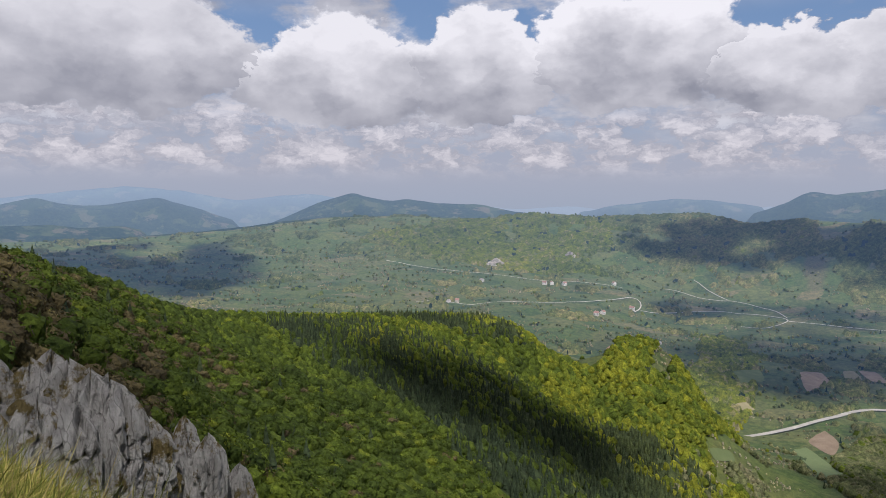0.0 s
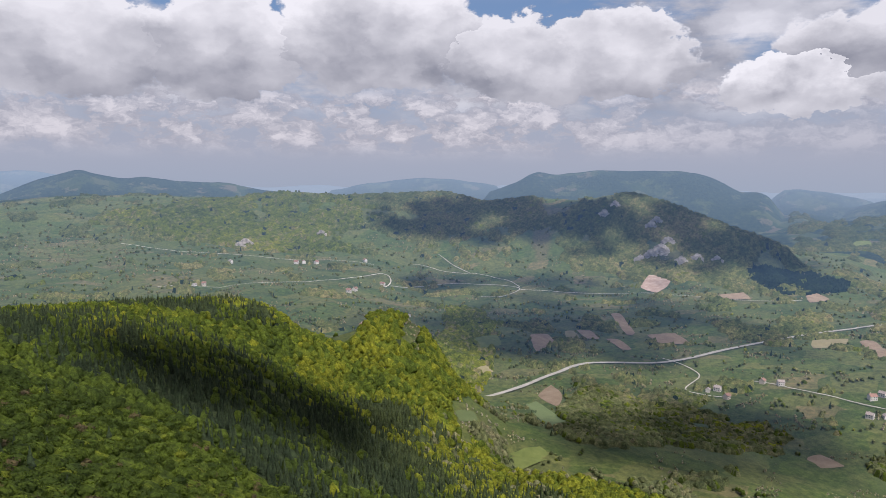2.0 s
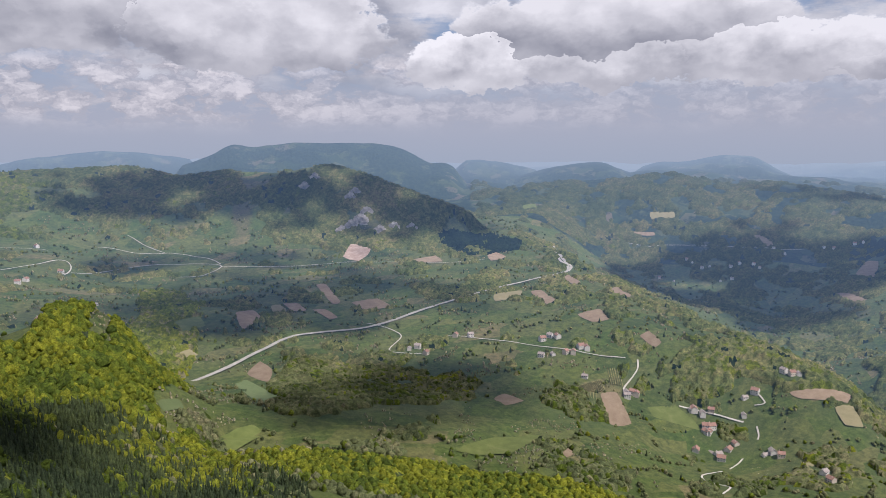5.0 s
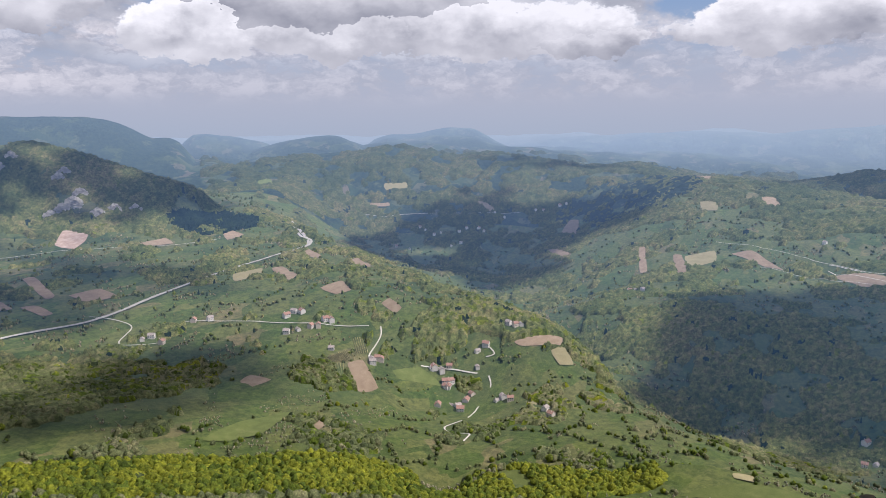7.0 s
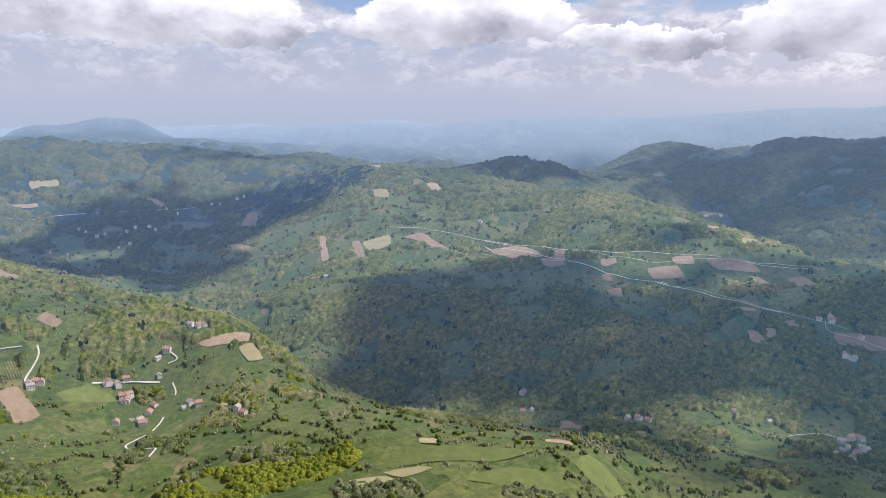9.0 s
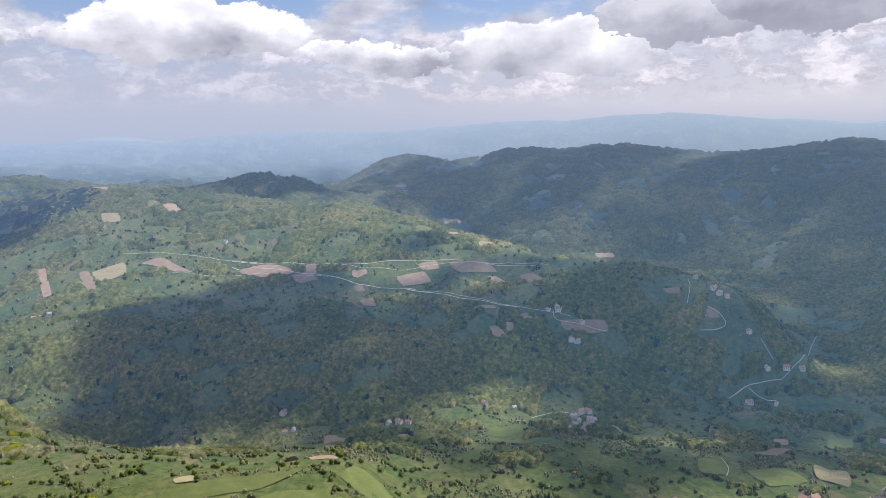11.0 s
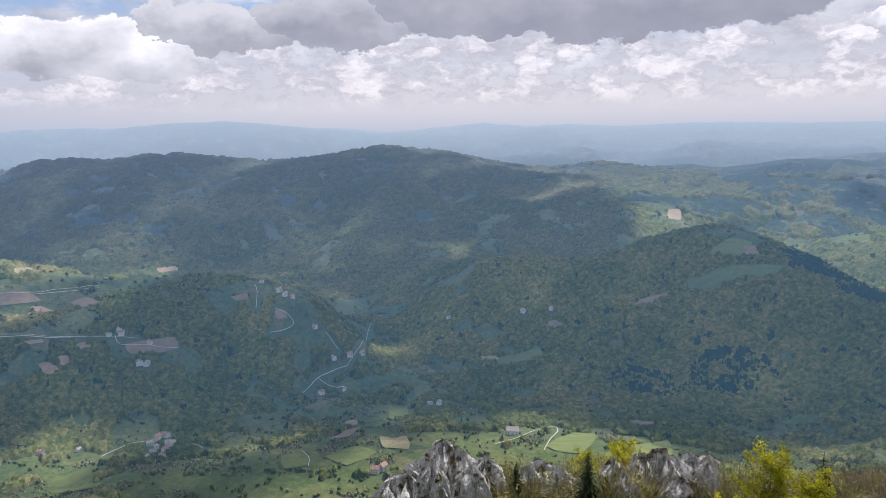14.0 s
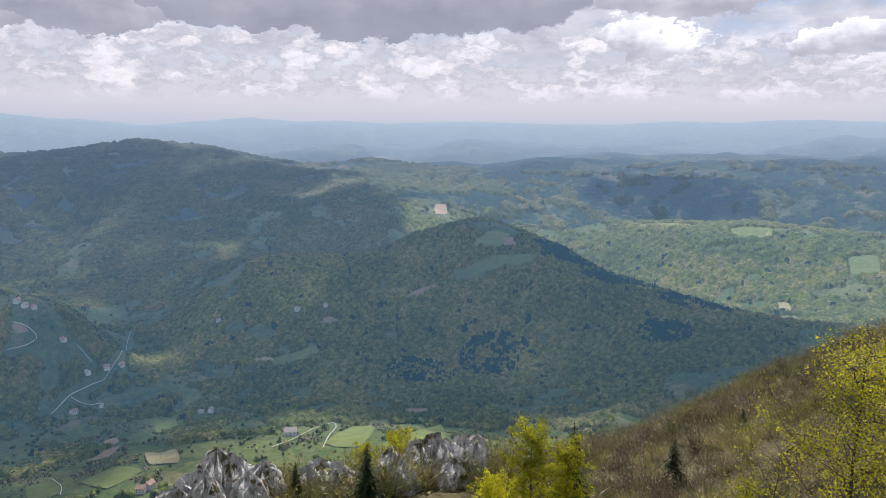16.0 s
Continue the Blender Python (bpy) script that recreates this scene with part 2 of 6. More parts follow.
def ground_material(name, hazed=False):
    """Meadow, pasture parcels and leaf-strewn forest floor; the wood attribute says where trees stand."""
    mat, n, l, bsdf = shader(name)
    p = n.new("ShaderNodeNewGeometry").outputs["Position"]
    bent = node(n, l, "ShaderNodeTexNoise", Vector=p, Scale=0.006, Detail=2.0).outputs["Color"]
    lie = node(n, l, "ShaderNodeVectorMath", Vector=bent)
    lie.operation = "MULTIPLY_ADD"
    lie.inputs[1].default_value = (90.0, 90.0, 0.0)
    turned = node(n, l, "ShaderNodeMapping", Vector=p)
    turned.inputs["Rotation"].default_value, turned.inputs["Scale"].default_value = (0.0, 0.0, 0.6), (1.0, 1.9, 0.0)
    l.new(turned.outputs[0], lie.inputs[2])
    cells = node(n, l, "ShaderNodeTexVoronoi", Vector=lie.outputs[0], Scale=0.014)
    cells.distance, cells.inputs["Randomness"].default_value = "CHEBYCHEV", 0.9
    parcel = node(n, l, "ShaderNodeSeparateColor", Color=cells.outputs["Color"]).outputs[0]
    grass = ramp(n, l, parcel, (0.0, (0.05, 0.075, 0.021)), (0.25, (0.10, 0.138, 0.03)), (0.5, (0.17, 0.168, 0.058)), (0.7, (0.073, 0.115, 0.024)), (0.85, (0.14, 0.158, 0.037)), (1.0, (0.25, 0.19, 0.105)))
    mottled = noise_out(n, l, p, 0.03, 6.0, 0.6)
    grass = blend(n, l, ramp(n, l, mottled, (0.44, (0, 0, 0)), (0.6, (0.6, 0.6, 0.6))), grass, (0.125, 0.13, 0.05))
    fine = noise_out(n, l, p, 0.35, 5.0, 0.7)
    grass = blend(n, l, 0.35, grass, ramp(n, l, fine, (0.3, (0.035, 0.065, 0.016)), (0.7, (0.115, 0.15, 0.042))), "MIX")
    floor = ramp(n, l, noise_out(n, l, p, 0.12, 6.0, 0.7), (0.3, (0.04, 0.06, 0.02)), (0.7, (0.09, 0.11, 0.035)))
    tufts = ramp(n, l, noise_out(n, l, p, 0.1, 5.0, 0.75), (0.36, (0.42, 0.47, 0.42)), (0.5, (0.68, 0.70, 0.66)), (0.64, (0.98, 0.93, 0.88)))
    grass = blend(n, l, 1.0, grass, tufts, "MULTIPLY")
    wood = node(n, l, "ShaderNodeAttribute")
    wood.attribute_name = "wood"
    col = blend(n, l, wood.outputs["Fac"], grass, floor)
    bare = node(n, l, "ShaderNodeAttribute")
    bare.attribute_name = "bare"
    scrub = ramp(n, l, noise_out(n, l, p, 0.2, 7.0, 0.7), (0.3, (0.06, 0.05, 0.026)), (0.55, (0.115, 0.095, 0.05)), (0.8, (0.17, 0.145, 0.08)))
    col = blend(n, l, bare.outputs["Fac"], col, scrub)
    l.new(col, bsdf.inputs["Base Color"])
    bsdf.inputs["Roughness"].default_value = 0.95
    bsdf.inputs["Specular IOR Level"].default_value = 0.15
    bump(n, l, bsdf, noise_out(n, l, p, 0.25, 6.0, 0.7), 0.8, 1.5)
    # distance haze is painted onto the ground as emission
    if hazed:
        painted_haze(n, l, bsdf, p)
    return mat


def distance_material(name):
    """The far country: woods and pastures, with many kilometres of haze painted in as glow and blue base colour."""
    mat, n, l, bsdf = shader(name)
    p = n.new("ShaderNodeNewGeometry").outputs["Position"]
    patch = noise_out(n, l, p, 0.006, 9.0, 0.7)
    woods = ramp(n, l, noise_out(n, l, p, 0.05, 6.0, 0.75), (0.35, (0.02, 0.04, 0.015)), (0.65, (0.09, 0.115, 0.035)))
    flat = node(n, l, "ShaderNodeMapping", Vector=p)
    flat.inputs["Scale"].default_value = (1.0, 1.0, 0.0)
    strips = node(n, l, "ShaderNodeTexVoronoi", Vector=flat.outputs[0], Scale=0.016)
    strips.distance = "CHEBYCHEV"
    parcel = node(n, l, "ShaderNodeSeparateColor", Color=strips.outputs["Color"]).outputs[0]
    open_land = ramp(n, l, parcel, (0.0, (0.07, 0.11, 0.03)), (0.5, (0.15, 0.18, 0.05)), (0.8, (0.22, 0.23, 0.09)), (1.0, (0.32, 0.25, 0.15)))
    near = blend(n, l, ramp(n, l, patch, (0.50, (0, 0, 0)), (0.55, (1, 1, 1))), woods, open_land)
    air = painted_haze(n, l, bsdf, p)
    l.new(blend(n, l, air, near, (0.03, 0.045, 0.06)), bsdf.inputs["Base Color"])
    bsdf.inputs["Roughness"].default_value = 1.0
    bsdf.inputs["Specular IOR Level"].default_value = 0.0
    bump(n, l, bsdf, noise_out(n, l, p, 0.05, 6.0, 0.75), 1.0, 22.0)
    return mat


def leaf_material(name, dark, mid, light, through=0.35, haze_sheen=0.0, hazed=False):
    """Foliage; tint varies from tree to tree, grain from twig to twig."""
    mat, n, l, bsdf = shader(name)
    p = n.new("ShaderNodeNewGeometry")
    tint = node(n, l, "ShaderNodeAttribute")
    tint.attribute_name = "tint"
    col = ramp(n, l, tint.outputs["Fac"], (0.0, dark), (0.5, mid), (1.0, light))
    grain = ramp(n, l, noise_out(n, l, p.outputs["Position"], 0.7, 4.0, 0.75), (0.34, (0.4, 0.42, 0.4)), (0.66, (1.4, 1.35, 1.3)))
    col = blend(n, l, 1.0, col, grain, "MULTIPLY")
    crowns = ramp(n, l, noise_out(n, l, p.outputs["Position"], 0.13, 3.0, 0.7), (0.36, (0.58, 0.62, 0.62)), (0.5, (0.97, 0.97, 0.97)), (0.64, (1.36, 1.34, 1.25)))
    col = blend(n, l, 1.0, col, crowns, "MULTIPLY")
    l.new(col, bsdf.inputs["Base Color"])
    bsdf.inputs["Roughness"].default_value = 0.8
    bsdf.inputs["Specular IOR Level"].default_value = 0.05 if hazed else 0.15
    bump(n, l, bsdf, noise_out(n, l, p.outputs["Position"], 0.45, 4.0, 0.75), 0.9, 1.6 if hazed else 1.0)
    # bluish sheen stands in for haze over the foliage
    bsdf.inputs["Sheen Weight"].default_value = haze_sheen
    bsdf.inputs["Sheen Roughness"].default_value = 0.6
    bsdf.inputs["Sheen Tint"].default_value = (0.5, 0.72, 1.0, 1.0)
    # haze painted in: emission, and base colour fading to blue with distance
    if hazed:
        air = painted_haze(n, l, bsdf, p.outputs["Position"])
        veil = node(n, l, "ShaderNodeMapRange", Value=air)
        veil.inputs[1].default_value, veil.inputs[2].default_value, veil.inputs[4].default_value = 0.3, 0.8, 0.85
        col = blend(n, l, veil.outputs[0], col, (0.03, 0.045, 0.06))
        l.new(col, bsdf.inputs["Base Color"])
    trans = node(n, l, "ShaderNodeBsdfTranslucent", Color=col)
    both = n.new("ShaderNodeMixShader")
    both.inputs[0].default_value = through
    l.new(bsdf.outputs[0], both.inputs[1])
    l.new(trans.outputs[0], both.inputs[2])
    l.new(both.outputs[0], n["Material Output"].inputs[0])
    return mat


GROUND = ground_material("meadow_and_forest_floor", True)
FAR_LAND = ground_material("hazed_meadow_and_woods", True)
FAR = distance_material("hazed_far_country")
BEECH = leaf_material("spring_beech_leaf", (0.05, 0.078, 0.014), (0.10, 0.142, 0.018), (0.215, 0.235, 0.022))
OAK = leaf_material("dull_oak_leaf", (0.09, 0.115, 0.05), (0.145, 0.165, 0.075), (0.22, 0.21, 0.125), 0.3, 0.0)
CONIFER = leaf_material("spruce_needles", (0.022, 0.036, 0.018), (0.035, 0.052, 0.024), (0.06, 0.08, 0.03), 0.1, 0.0)
# farther foliage, with haze painted into its colour and glow
FAR_BEECH = leaf_material("hazed_beech_leaf", (0.07, 0.095, 0.016), (0.12, 0.15, 0.02), (0.2, 0.21, 0.03), 0.2, 0.0, True)
FAR_OAK = leaf_material("hazed_oak_leaf", (0.09, 0.12, 0.045), (0.16, 0.175, 0.066), (0.25, 0.225, 0.108), 0.25, 0.0, True)
FAR_CONIFER = leaf_material("hazed_spruce_needles", (0.012, 0.022, 0.010), (0.02, 0.033, 0.014), (0.035, 0.05, 0.018), 0.1, 0.0, True)
# ---- landform ----
# Landform lines: bearing and angle of sight from the ledge in degrees, distance in metres.
LEDGE = [(-40, -20, 4), (-38, -17, 7), (-31.5, -19.2, 7), (-28, -21.8, 7), (-24.5, -23.8, 7), (-19, -28, 6), (-31.5, -25, 11), (-25, -30, 11), (-10, -32, 4), (20, -36, 3.5), (60, -38, 3), (100, -38, 3), (140, -38, 3),
         (170, -36, 3.5), (200, -34, 4), (240, -22, 5), (280, -20, 5), (-40, -40, 2), (20, -42, 2), (100, -44, 2), (170, -42, 2), (240, -42, 2)]
SCARP = [(-32, -25, 30), (-26, -30, 30), (-16, -36, 30), (0, -39, 30), (40, -40, 30), (80, -40, 30), (120, -38, 30), (140, -33, 34),
         (139, -30, 45), (145, -29, 44), (152, -28.4, 44), (159, -27.6, 45), (166, -27.2, 46), (170, -33, 16), (185, -33, 16), (200, -30, 16), (172, -31, 36), (185, -30, 40), (198, -24, 44), (0, -35, 120), (40, -38, 120), (80, -38, 120), (120, -38, 120), (150, -35, 120),
         (30, -36, 300), (60, -37, 300), (90, -37, 300), (120, -37, 300), (150, -36, 300), (170, -33, 300), (185, -30, 300)]
NEAR_SLOPE = [(-32, -15, 70), (-28, -20, 60), (-32, -7.5, 160), (-28, -12, 150), (-22, -18, 160), (-28, -7, 260), (-15, -25, 160), (-15, -18, 300),
              (-15, -12, 480), (0, -25, 300), (0, -18.5, 450), (0, -12.3, 650), (10, -25.5, 420), (10, -18.5, 600), (16, -17.5, 720), (20, -25, 520), (9.5, -15.4, 740)]
SPUR = [(-38, -3.15, 360), (-31.5, -4.0, 380), (-28.2, -5.2, 420), (-24.6, -6.75, 480), (-20.8, -8.5, 600), (-16.8, -9.05, 680), (-11.7, -9.75, 760), (-6.0, -9.75, 820), (0.8, -9.65, 850),
        (4.5, -9.75, 850), (7.0, -10.9, 850), (8.6, -12.9, 850), (10.6, -13.0, 860), (13.0, -12.2, 880), (16.0, -11.8, 900), (18.2, -12.3, 900), (19.6, -14.2, 890), (20.8, -16.0, 880)]
SPUR_BACK = [(-34, -6, 620), (-26, -9, 700), (-18, -13, 950), (-8, -13, 1080), (2, -13.5, 1080), (10, -14.5, 1020), (17, -15.3, 1010)]
SHOULDER = [(22.8, -22.3, 680), (30, -22.7, 670), (36, -23.5, 660), (41.5, -24.2, 660), (46.5, -25.0, 655), (52.8, -25.2, 660), (60.3, -26.8, 680), (63, -27.9, 690), (67.4, -26.6, 700),
            (71.7, -26.4, 700), (78, -26.3, 700), (80, -25.5, 710), (84.6, -24.6, 730), (88.6, -24.5, 760), (94, -24.9, 780), (98.8, -24.5, 800), (101.5, -26.3, 740), (104, -28.0, 740),
            (115, -28.3, 800), (130, -28.8, 790), (150, -28.8, 780), (165, -28.3, 760), (185, -26.3, 700)]
MAIN_ROAD = [(11.5, -19.6, 930), (12.6, -19.05, 950), (15.6, -18.07, 980), (18.6, -17.03, 1020), (24.9, -16.4, 1080), (28.5, -14.96, 1160), (31.3, -14.0, 1240), (36.7, -13.56, 1290),
             (41.2, -12.3, 1400), (45.5, -11.0, 1540), (49.7, -9.9, 1680), (52.8, -8.9, 1820), (51.6, -7.7, 2050)]
UPPER_ROAD = [(-0.1, -5.6, 2000), (8.6, -6.2, 2000), (14.6, -7.2, 1900), (16.7, -8.57, 1850), (23.2, -8.73, 1850), (27.6, -8.7, 1850),
              (38.9, -8.55, 1850), (46.7, -8.4, 1900), (50.8, -8.2, 1950)]
BENCH = [(-20, -7.4, 1750), (-10, -8.0, 1640), (0, -8.2, 1640), (8, -9.5, 1500), (10, -12.3, 1300), (64, -21.9, 1030), (63, -20.1, 1080), (56, -18, 1080), (48, -16.5, 1130),
         (40, -19.5, 930), (33, -19, 900), (50, -22, 860), (60, -24.3, 810), (72, -23.5, 880)]
BENCH_EDGE = [(52.2, -7.5, 2000), (55.2, -8.93, 1850), (59.6, -10.8, 1650), (64.2, -12.65, 1480), (68.7, -14.2, 1350), (73.3, -16.0, 1250),
              (76, -18, 1150), (80.2, -22.3, 950)]
GORGE = [(56, -8.2, 2700), (60, -10.2, 2400), (65.4, -12.6, 2050), (68.5, -14.3, 1850), (73.4, -17.9, 1500), (80, -21.7, 1230), (94, -23.5, 1130), (106, -22.6, 1160),
         (120, -21.2, 1240), (128, -20, 1320), (133, -18.9, 1400), (136, -16.4, 1600), (137, -14.2, 1820)]
PLATEAU = [(-32, -2.9, 2700), (-22, -2.6, 2800), (-15, -2.0, 2850), (-12.5, -1.6, 2800), (-7.3, -1.2, 2750), (-2, -1.2, 2700), (3.8, -1.3, 2650), (7.4, -0.9, 2600), (12.2, -1.25, 2550),
           (19.6, -0.95, 2550), (23.1, -1.75, 2450), (26.4, -1.3, 2450), (31.0, -1.3, 2420), (33.2, -0.9, 2380), (35.3, -1.24, 2350),
           (37.9, -2.1, 2320), (40.4, -3.1, 2280), (42.7, -3.95, 2240), (45.0, -4.7, 2220), (48.0, -6.2, 2150)]
PLATEAU_FOOT = [(-25, -5.5, 2100), (-10, -5.0, 2150), (4, -4.4, 2200), (12, -4.8, 2200), (16.3, -6.4, 2080), (21.4, -5.7, 2130), (27.6, -6.6, 2060), (33.5, -7.2, 2040), (41, -7.7, 2000),
                (45.3, -6.3, 2200), (48, -5.6, 2350)]
PLATEAU_BACK = [(-30, -3.6, 3300), (-15, -3.2, 3300), (0, -2.6, 3200), (10, -2.4, 3150), (20, -2.4, 3100), (30, -2.6, 3100), (40, -4.0, 2800), (46, -4.6, 2700)]
FAR_SLOPE = [(50, -4.6, 2750), (56, -6.3, 2850), (62, -6.2, 2850), (68, -6.0, 2850), (74, -6.5, 2800)]
FAR_CREST = [(46, -3.0, 3200), (50.2, -2.3, 3300), (56.3, -1.75, 3300), (61.7, -1.55, 3300), (64.2, -2.2, 3300), (67.3, -2.0, 3300), (72, -2.7, 3250), (76.4, -3.1, 3250),
             (77.7, -2.84, 3300), (80.6, -3.03, 3350), (83, -3.6, 3350), (86.5, -3.98, 3350)]
EAST_CREST = [(80.5, -4.2, 2850), (83, -3.75, 2800), (87.5, -4.2, 2750), (96, -5.4, 2550), (102.5, -5.95, 2350), (106.7, -7.05, 2150), (110.8, -8.3, 1980),
              (114.6, -9.3, 1860), (117.6, -10.0, 1800)]
KNOB = [(88.5, -4.05, 3050), (91.5, -3.62, 3050), (94.7, -3.15, 3050), (97.5, -3.7, 3020), (100.5, -4.85, 2950), (103.0, -5.7, 2850)]
BACK_RIDGE = [(167, -9.0, 2520), (169.2, -8.5, 2520), (171.4, -7.36, 2560), (173.9, -6.92, 2560), (178.5, -6.8, 2540), (183.6, -6.55, 2520), (188.1, -6.8, 2500), (194, -6.9, 2500)]
EAST_BENCH = [(75, -8.6, 2450), (79.5, -8.5, 2280), (83.9, -8.8, 2200), (88.4, -9.7, 2050), (92.1, -10.3, 1950), (96.1, -10.8, 1850), (100.6, -11.5, 1750), (109, -11.9, 1650),
              (114.8, -11.0, 1680), (120.1, -10.0, 1750), (126.5, -10.8, 1640), (130.5, -11.7, 1570), (132.6, -13.2, 1520)]
EAST_SLOPE = [(76, -14.5, 1650), (84, -16, 1500), (95, -15.5, 1480), (103, -17, 1380), (110, -16.2, 1420), (118, -15.2, 1450), (127, -15, 1480)]
SOUTH_FOOT = [(104, -7.2, 2750), (108, -9.2, 2450), (115, -10.8, 2150), (125, -11.5, 2100), (142, -10.9, 2000), (150, -10.2, 2080)]
SOUTH_SLOPE = [(108, -5.0, 3050), (120, -6, 2900), (135, -6, 2800), (145, -6.5, 2650), (152, -6.8, 2550), (160, -7.0, 2450)]
SOUTH_CREST = [(99.8, -4.4, 3500), (103.4, -2.45, 3600), (106.2, -1.9, 3600), (109.1, -2.5, 3600), (114.2, -1.5, 3600), (117.7, -1.7, 3600), (122.1, -1.25, 3600), (124.8, -1.6, 3600),
               (129.2, -1.9, 3600), (133.5, -1.65, 3600), (137.3, -1.0, 3600), (141.9, -1.4, 3600), (144.5, -1.9, 3600), (148, -2.55, 3600), (151.2, -2.75, 3600), (154.1, -2.4, 3600), (160, -3.0, 3500),
               (168, -3.3, 3300), (176, -3.4, 3200), (184, -3.6, 3100), (196, -3.6, 3100)]
CONE_HILL = [(144.4, -10.6, 1750), (149.8, -9.8, 1800), (155.7, -9.5, 1830), (157.9, -8.4, 1860), (160.9, -7.65, 1900), (163.8, -7.4, 1920), (166.4, -8.1, 1880), (169.2, -8.9, 1820),
             (172, -10.3, 1720), (176.2, -11.6, 1640), (180.4, -12.6, 1570), (190, -13.5, 1500)]
CONE_BACK = [(156, -10.8, 2080), (164, -10.2, 2200), (170, -12.2, 2020), (176, -13.4, 1900), (182, -14.0, 1800), (190, -14.2, 1720), (172, -8.8, 2380), (180, -8.9, 2250), (188, -8.7, 2220),
             (178, -7.1, 2800), (188, -7.0, 2800)]
CONE_FOOT = [(137.7, -19.9, 1330), (144.2, -21.1, 1260), (153.5, -22, 1200), (162.7, -21.9, 1200), (171, -21.8, 1180), (178.7, -21, 1180), (190, -20, 1180), (160, -16, 1480), (170, -16.5, 1430)]
MEADOWS = [(105, -24.6, 980), (115, -24.2, 980), (125, -24.6, 960), (135, -24.2, 970), (145, -24.2, 960), (155, -24.6, 940), (165, -25, 920), (178, -25, 900)]
SOUTH_RIM = [(168, -29, 52), (173.4, -24.2, 70), (176.5, -23.1, 76), (179.4, -21.5, 82), (183.4, -19.0, 92), (187, -16.6, 100), (190.6, -15.2, 108), (194, -13.8, 115), (204, -11, 125),
             (176, -30, 140), (186, -27, 190), (200, -22, 240)]
BEHIND = [(225, -8, 90), (255, -5, 90), (285, -6, 90), (307, -10, 90), (225, -6, 500), (255, -4, 600), (285, -4, 600), (225, -7, 2000), (260, -6, 2000), (295, -5, 2000), (315, -4, 1600)]
HORIZON = [(b, -1.6, 4300) for b in range(-45, 315, 15)] + [(b, -0.5, 4950) for b in range(-45, 315, 15)]
LINES = [LEDGE, SCARP, NEAR_SLOPE, SPUR, SPUR_BACK, SHOULDER, MAIN_ROAD, UPPER_ROAD, BENCH, BENCH_EDGE, GORGE, PLATEAU, PLATEAU_FOOT, PLATEAU_BACK, FAR_SLOPE, FAR_CREST,
         EAST_CREST, KNOB, BACK_RIDGE, EAST_BENCH, EAST_SLOPE, SOUTH_FOOT, SOUTH_SLOPE, SOUTH_CREST, CONE_HILL, CONE_BACK, CONE_FOOT, MEADOWS, SOUTH_RIM, BEHIND, HORIZON]


def hashed(i, j, seed):
    n = (i * 374761393 + j * 668265263 + seed * 974634777) & 0xFFFFFFFF
    n = ((n ^ (n >> 13)) * 1274126177) & 0xFFFFFFFF
    return ((n ^ (n >> 16)) & 0xFFFFFF) / float(0xFFFFFF)


def value_noise(x, y, seed):
    """Smooth noise from 0 to 1, one cell a unit."""
    i, j = np.floor(x).astype(np.int64), np.floor(y).astype(np.int64)
    u, v = x - i, y - j
    u, v = u * u * u * (u * (u * 6 - 15) + 10), v * v * v * (v * (v * 6 - 15) + 10)
    return ((hashed(i, j, seed) * (1 - u) + hashed(i + 1, j, seed) * u) * (1 - v)
            + (hashed(i, j + 1, seed) * (1 - u) + hashed(i + 1, j + 1, seed) * u) * v)


def rough(x, y, size, seed, octaves=4):
    """Noise from -1 to 1 with several octaves; size in metres."""
    total, weight, a = np.zeros_like(x), 0.0, 1.0
    for k in range(octaves):
        total = total + a * (2 * value_noise(x / size * 2 ** k + 17.3 * k, y / size * 2 ** k - 9.1 * k, seed + k) - 1)
        weight += a
        a *= 0.5
    return total / weight


def polar(bearing, distance):
    a = np.radians(bearing)
    return distance * np.sin(a), distance * np.cos(a)


def log_plane(bearing, distance):
    return np.radians(bearing), np.log(distance)


def spline(d2):
    return 0.5 * d2 * np.log(d2 + 1e-9)


POINTS = np.array([p for line in LINES for p in line], float)
POINTS = np.vstack([POINTS, POINTS[POINTS[:, 0] > 255] - [360, 0, 0], POINTS[POINTS[:, 0] < 20] + [360, 0, 0]])
PU, PV = log_plane(POINTS[:, 0], POINTS[:, 2])
PT = np.tan(np.radians(POINTS[:, 1]))
count = len(POINTS)
system = np.zeros((count + 3, count + 3))
system[:count, :count] = spline((PU[:, None] - PU) ** 2 + (PV[:, None] - PV) ** 2) + np.eye(count) * 2e-4
system[:count, count:] = np.stack([np.ones(count), PU, PV], 1)
system[count:, :count] = system[:count, count:].T
WEIGHTS = np.linalg.solve(system, np.concatenate([PT, np.zeros(3)]))


def smooth_height(bearing, distance):
    u, v = log_plane(bearing, distance)
    shape, u, v = u.shape, u.ravel(), v.ravel()
    out = np.empty(len(u))
    for s in range(0, len(u), 20000):
        a, b = u[s:s + 20000], v[s:s + 20000]
        out[s:s + 20000] = (spline((a[:, None] - PU) ** 2 + (b[:, None] - PV) ** 2) @ WEIGHTS[:count]
                            + WEIGHTS[count] + a * WEIGHTS[count + 1] + b * WEIGHTS[count + 2])
    return EYE + (out * np.exp(v)).reshape(shape)


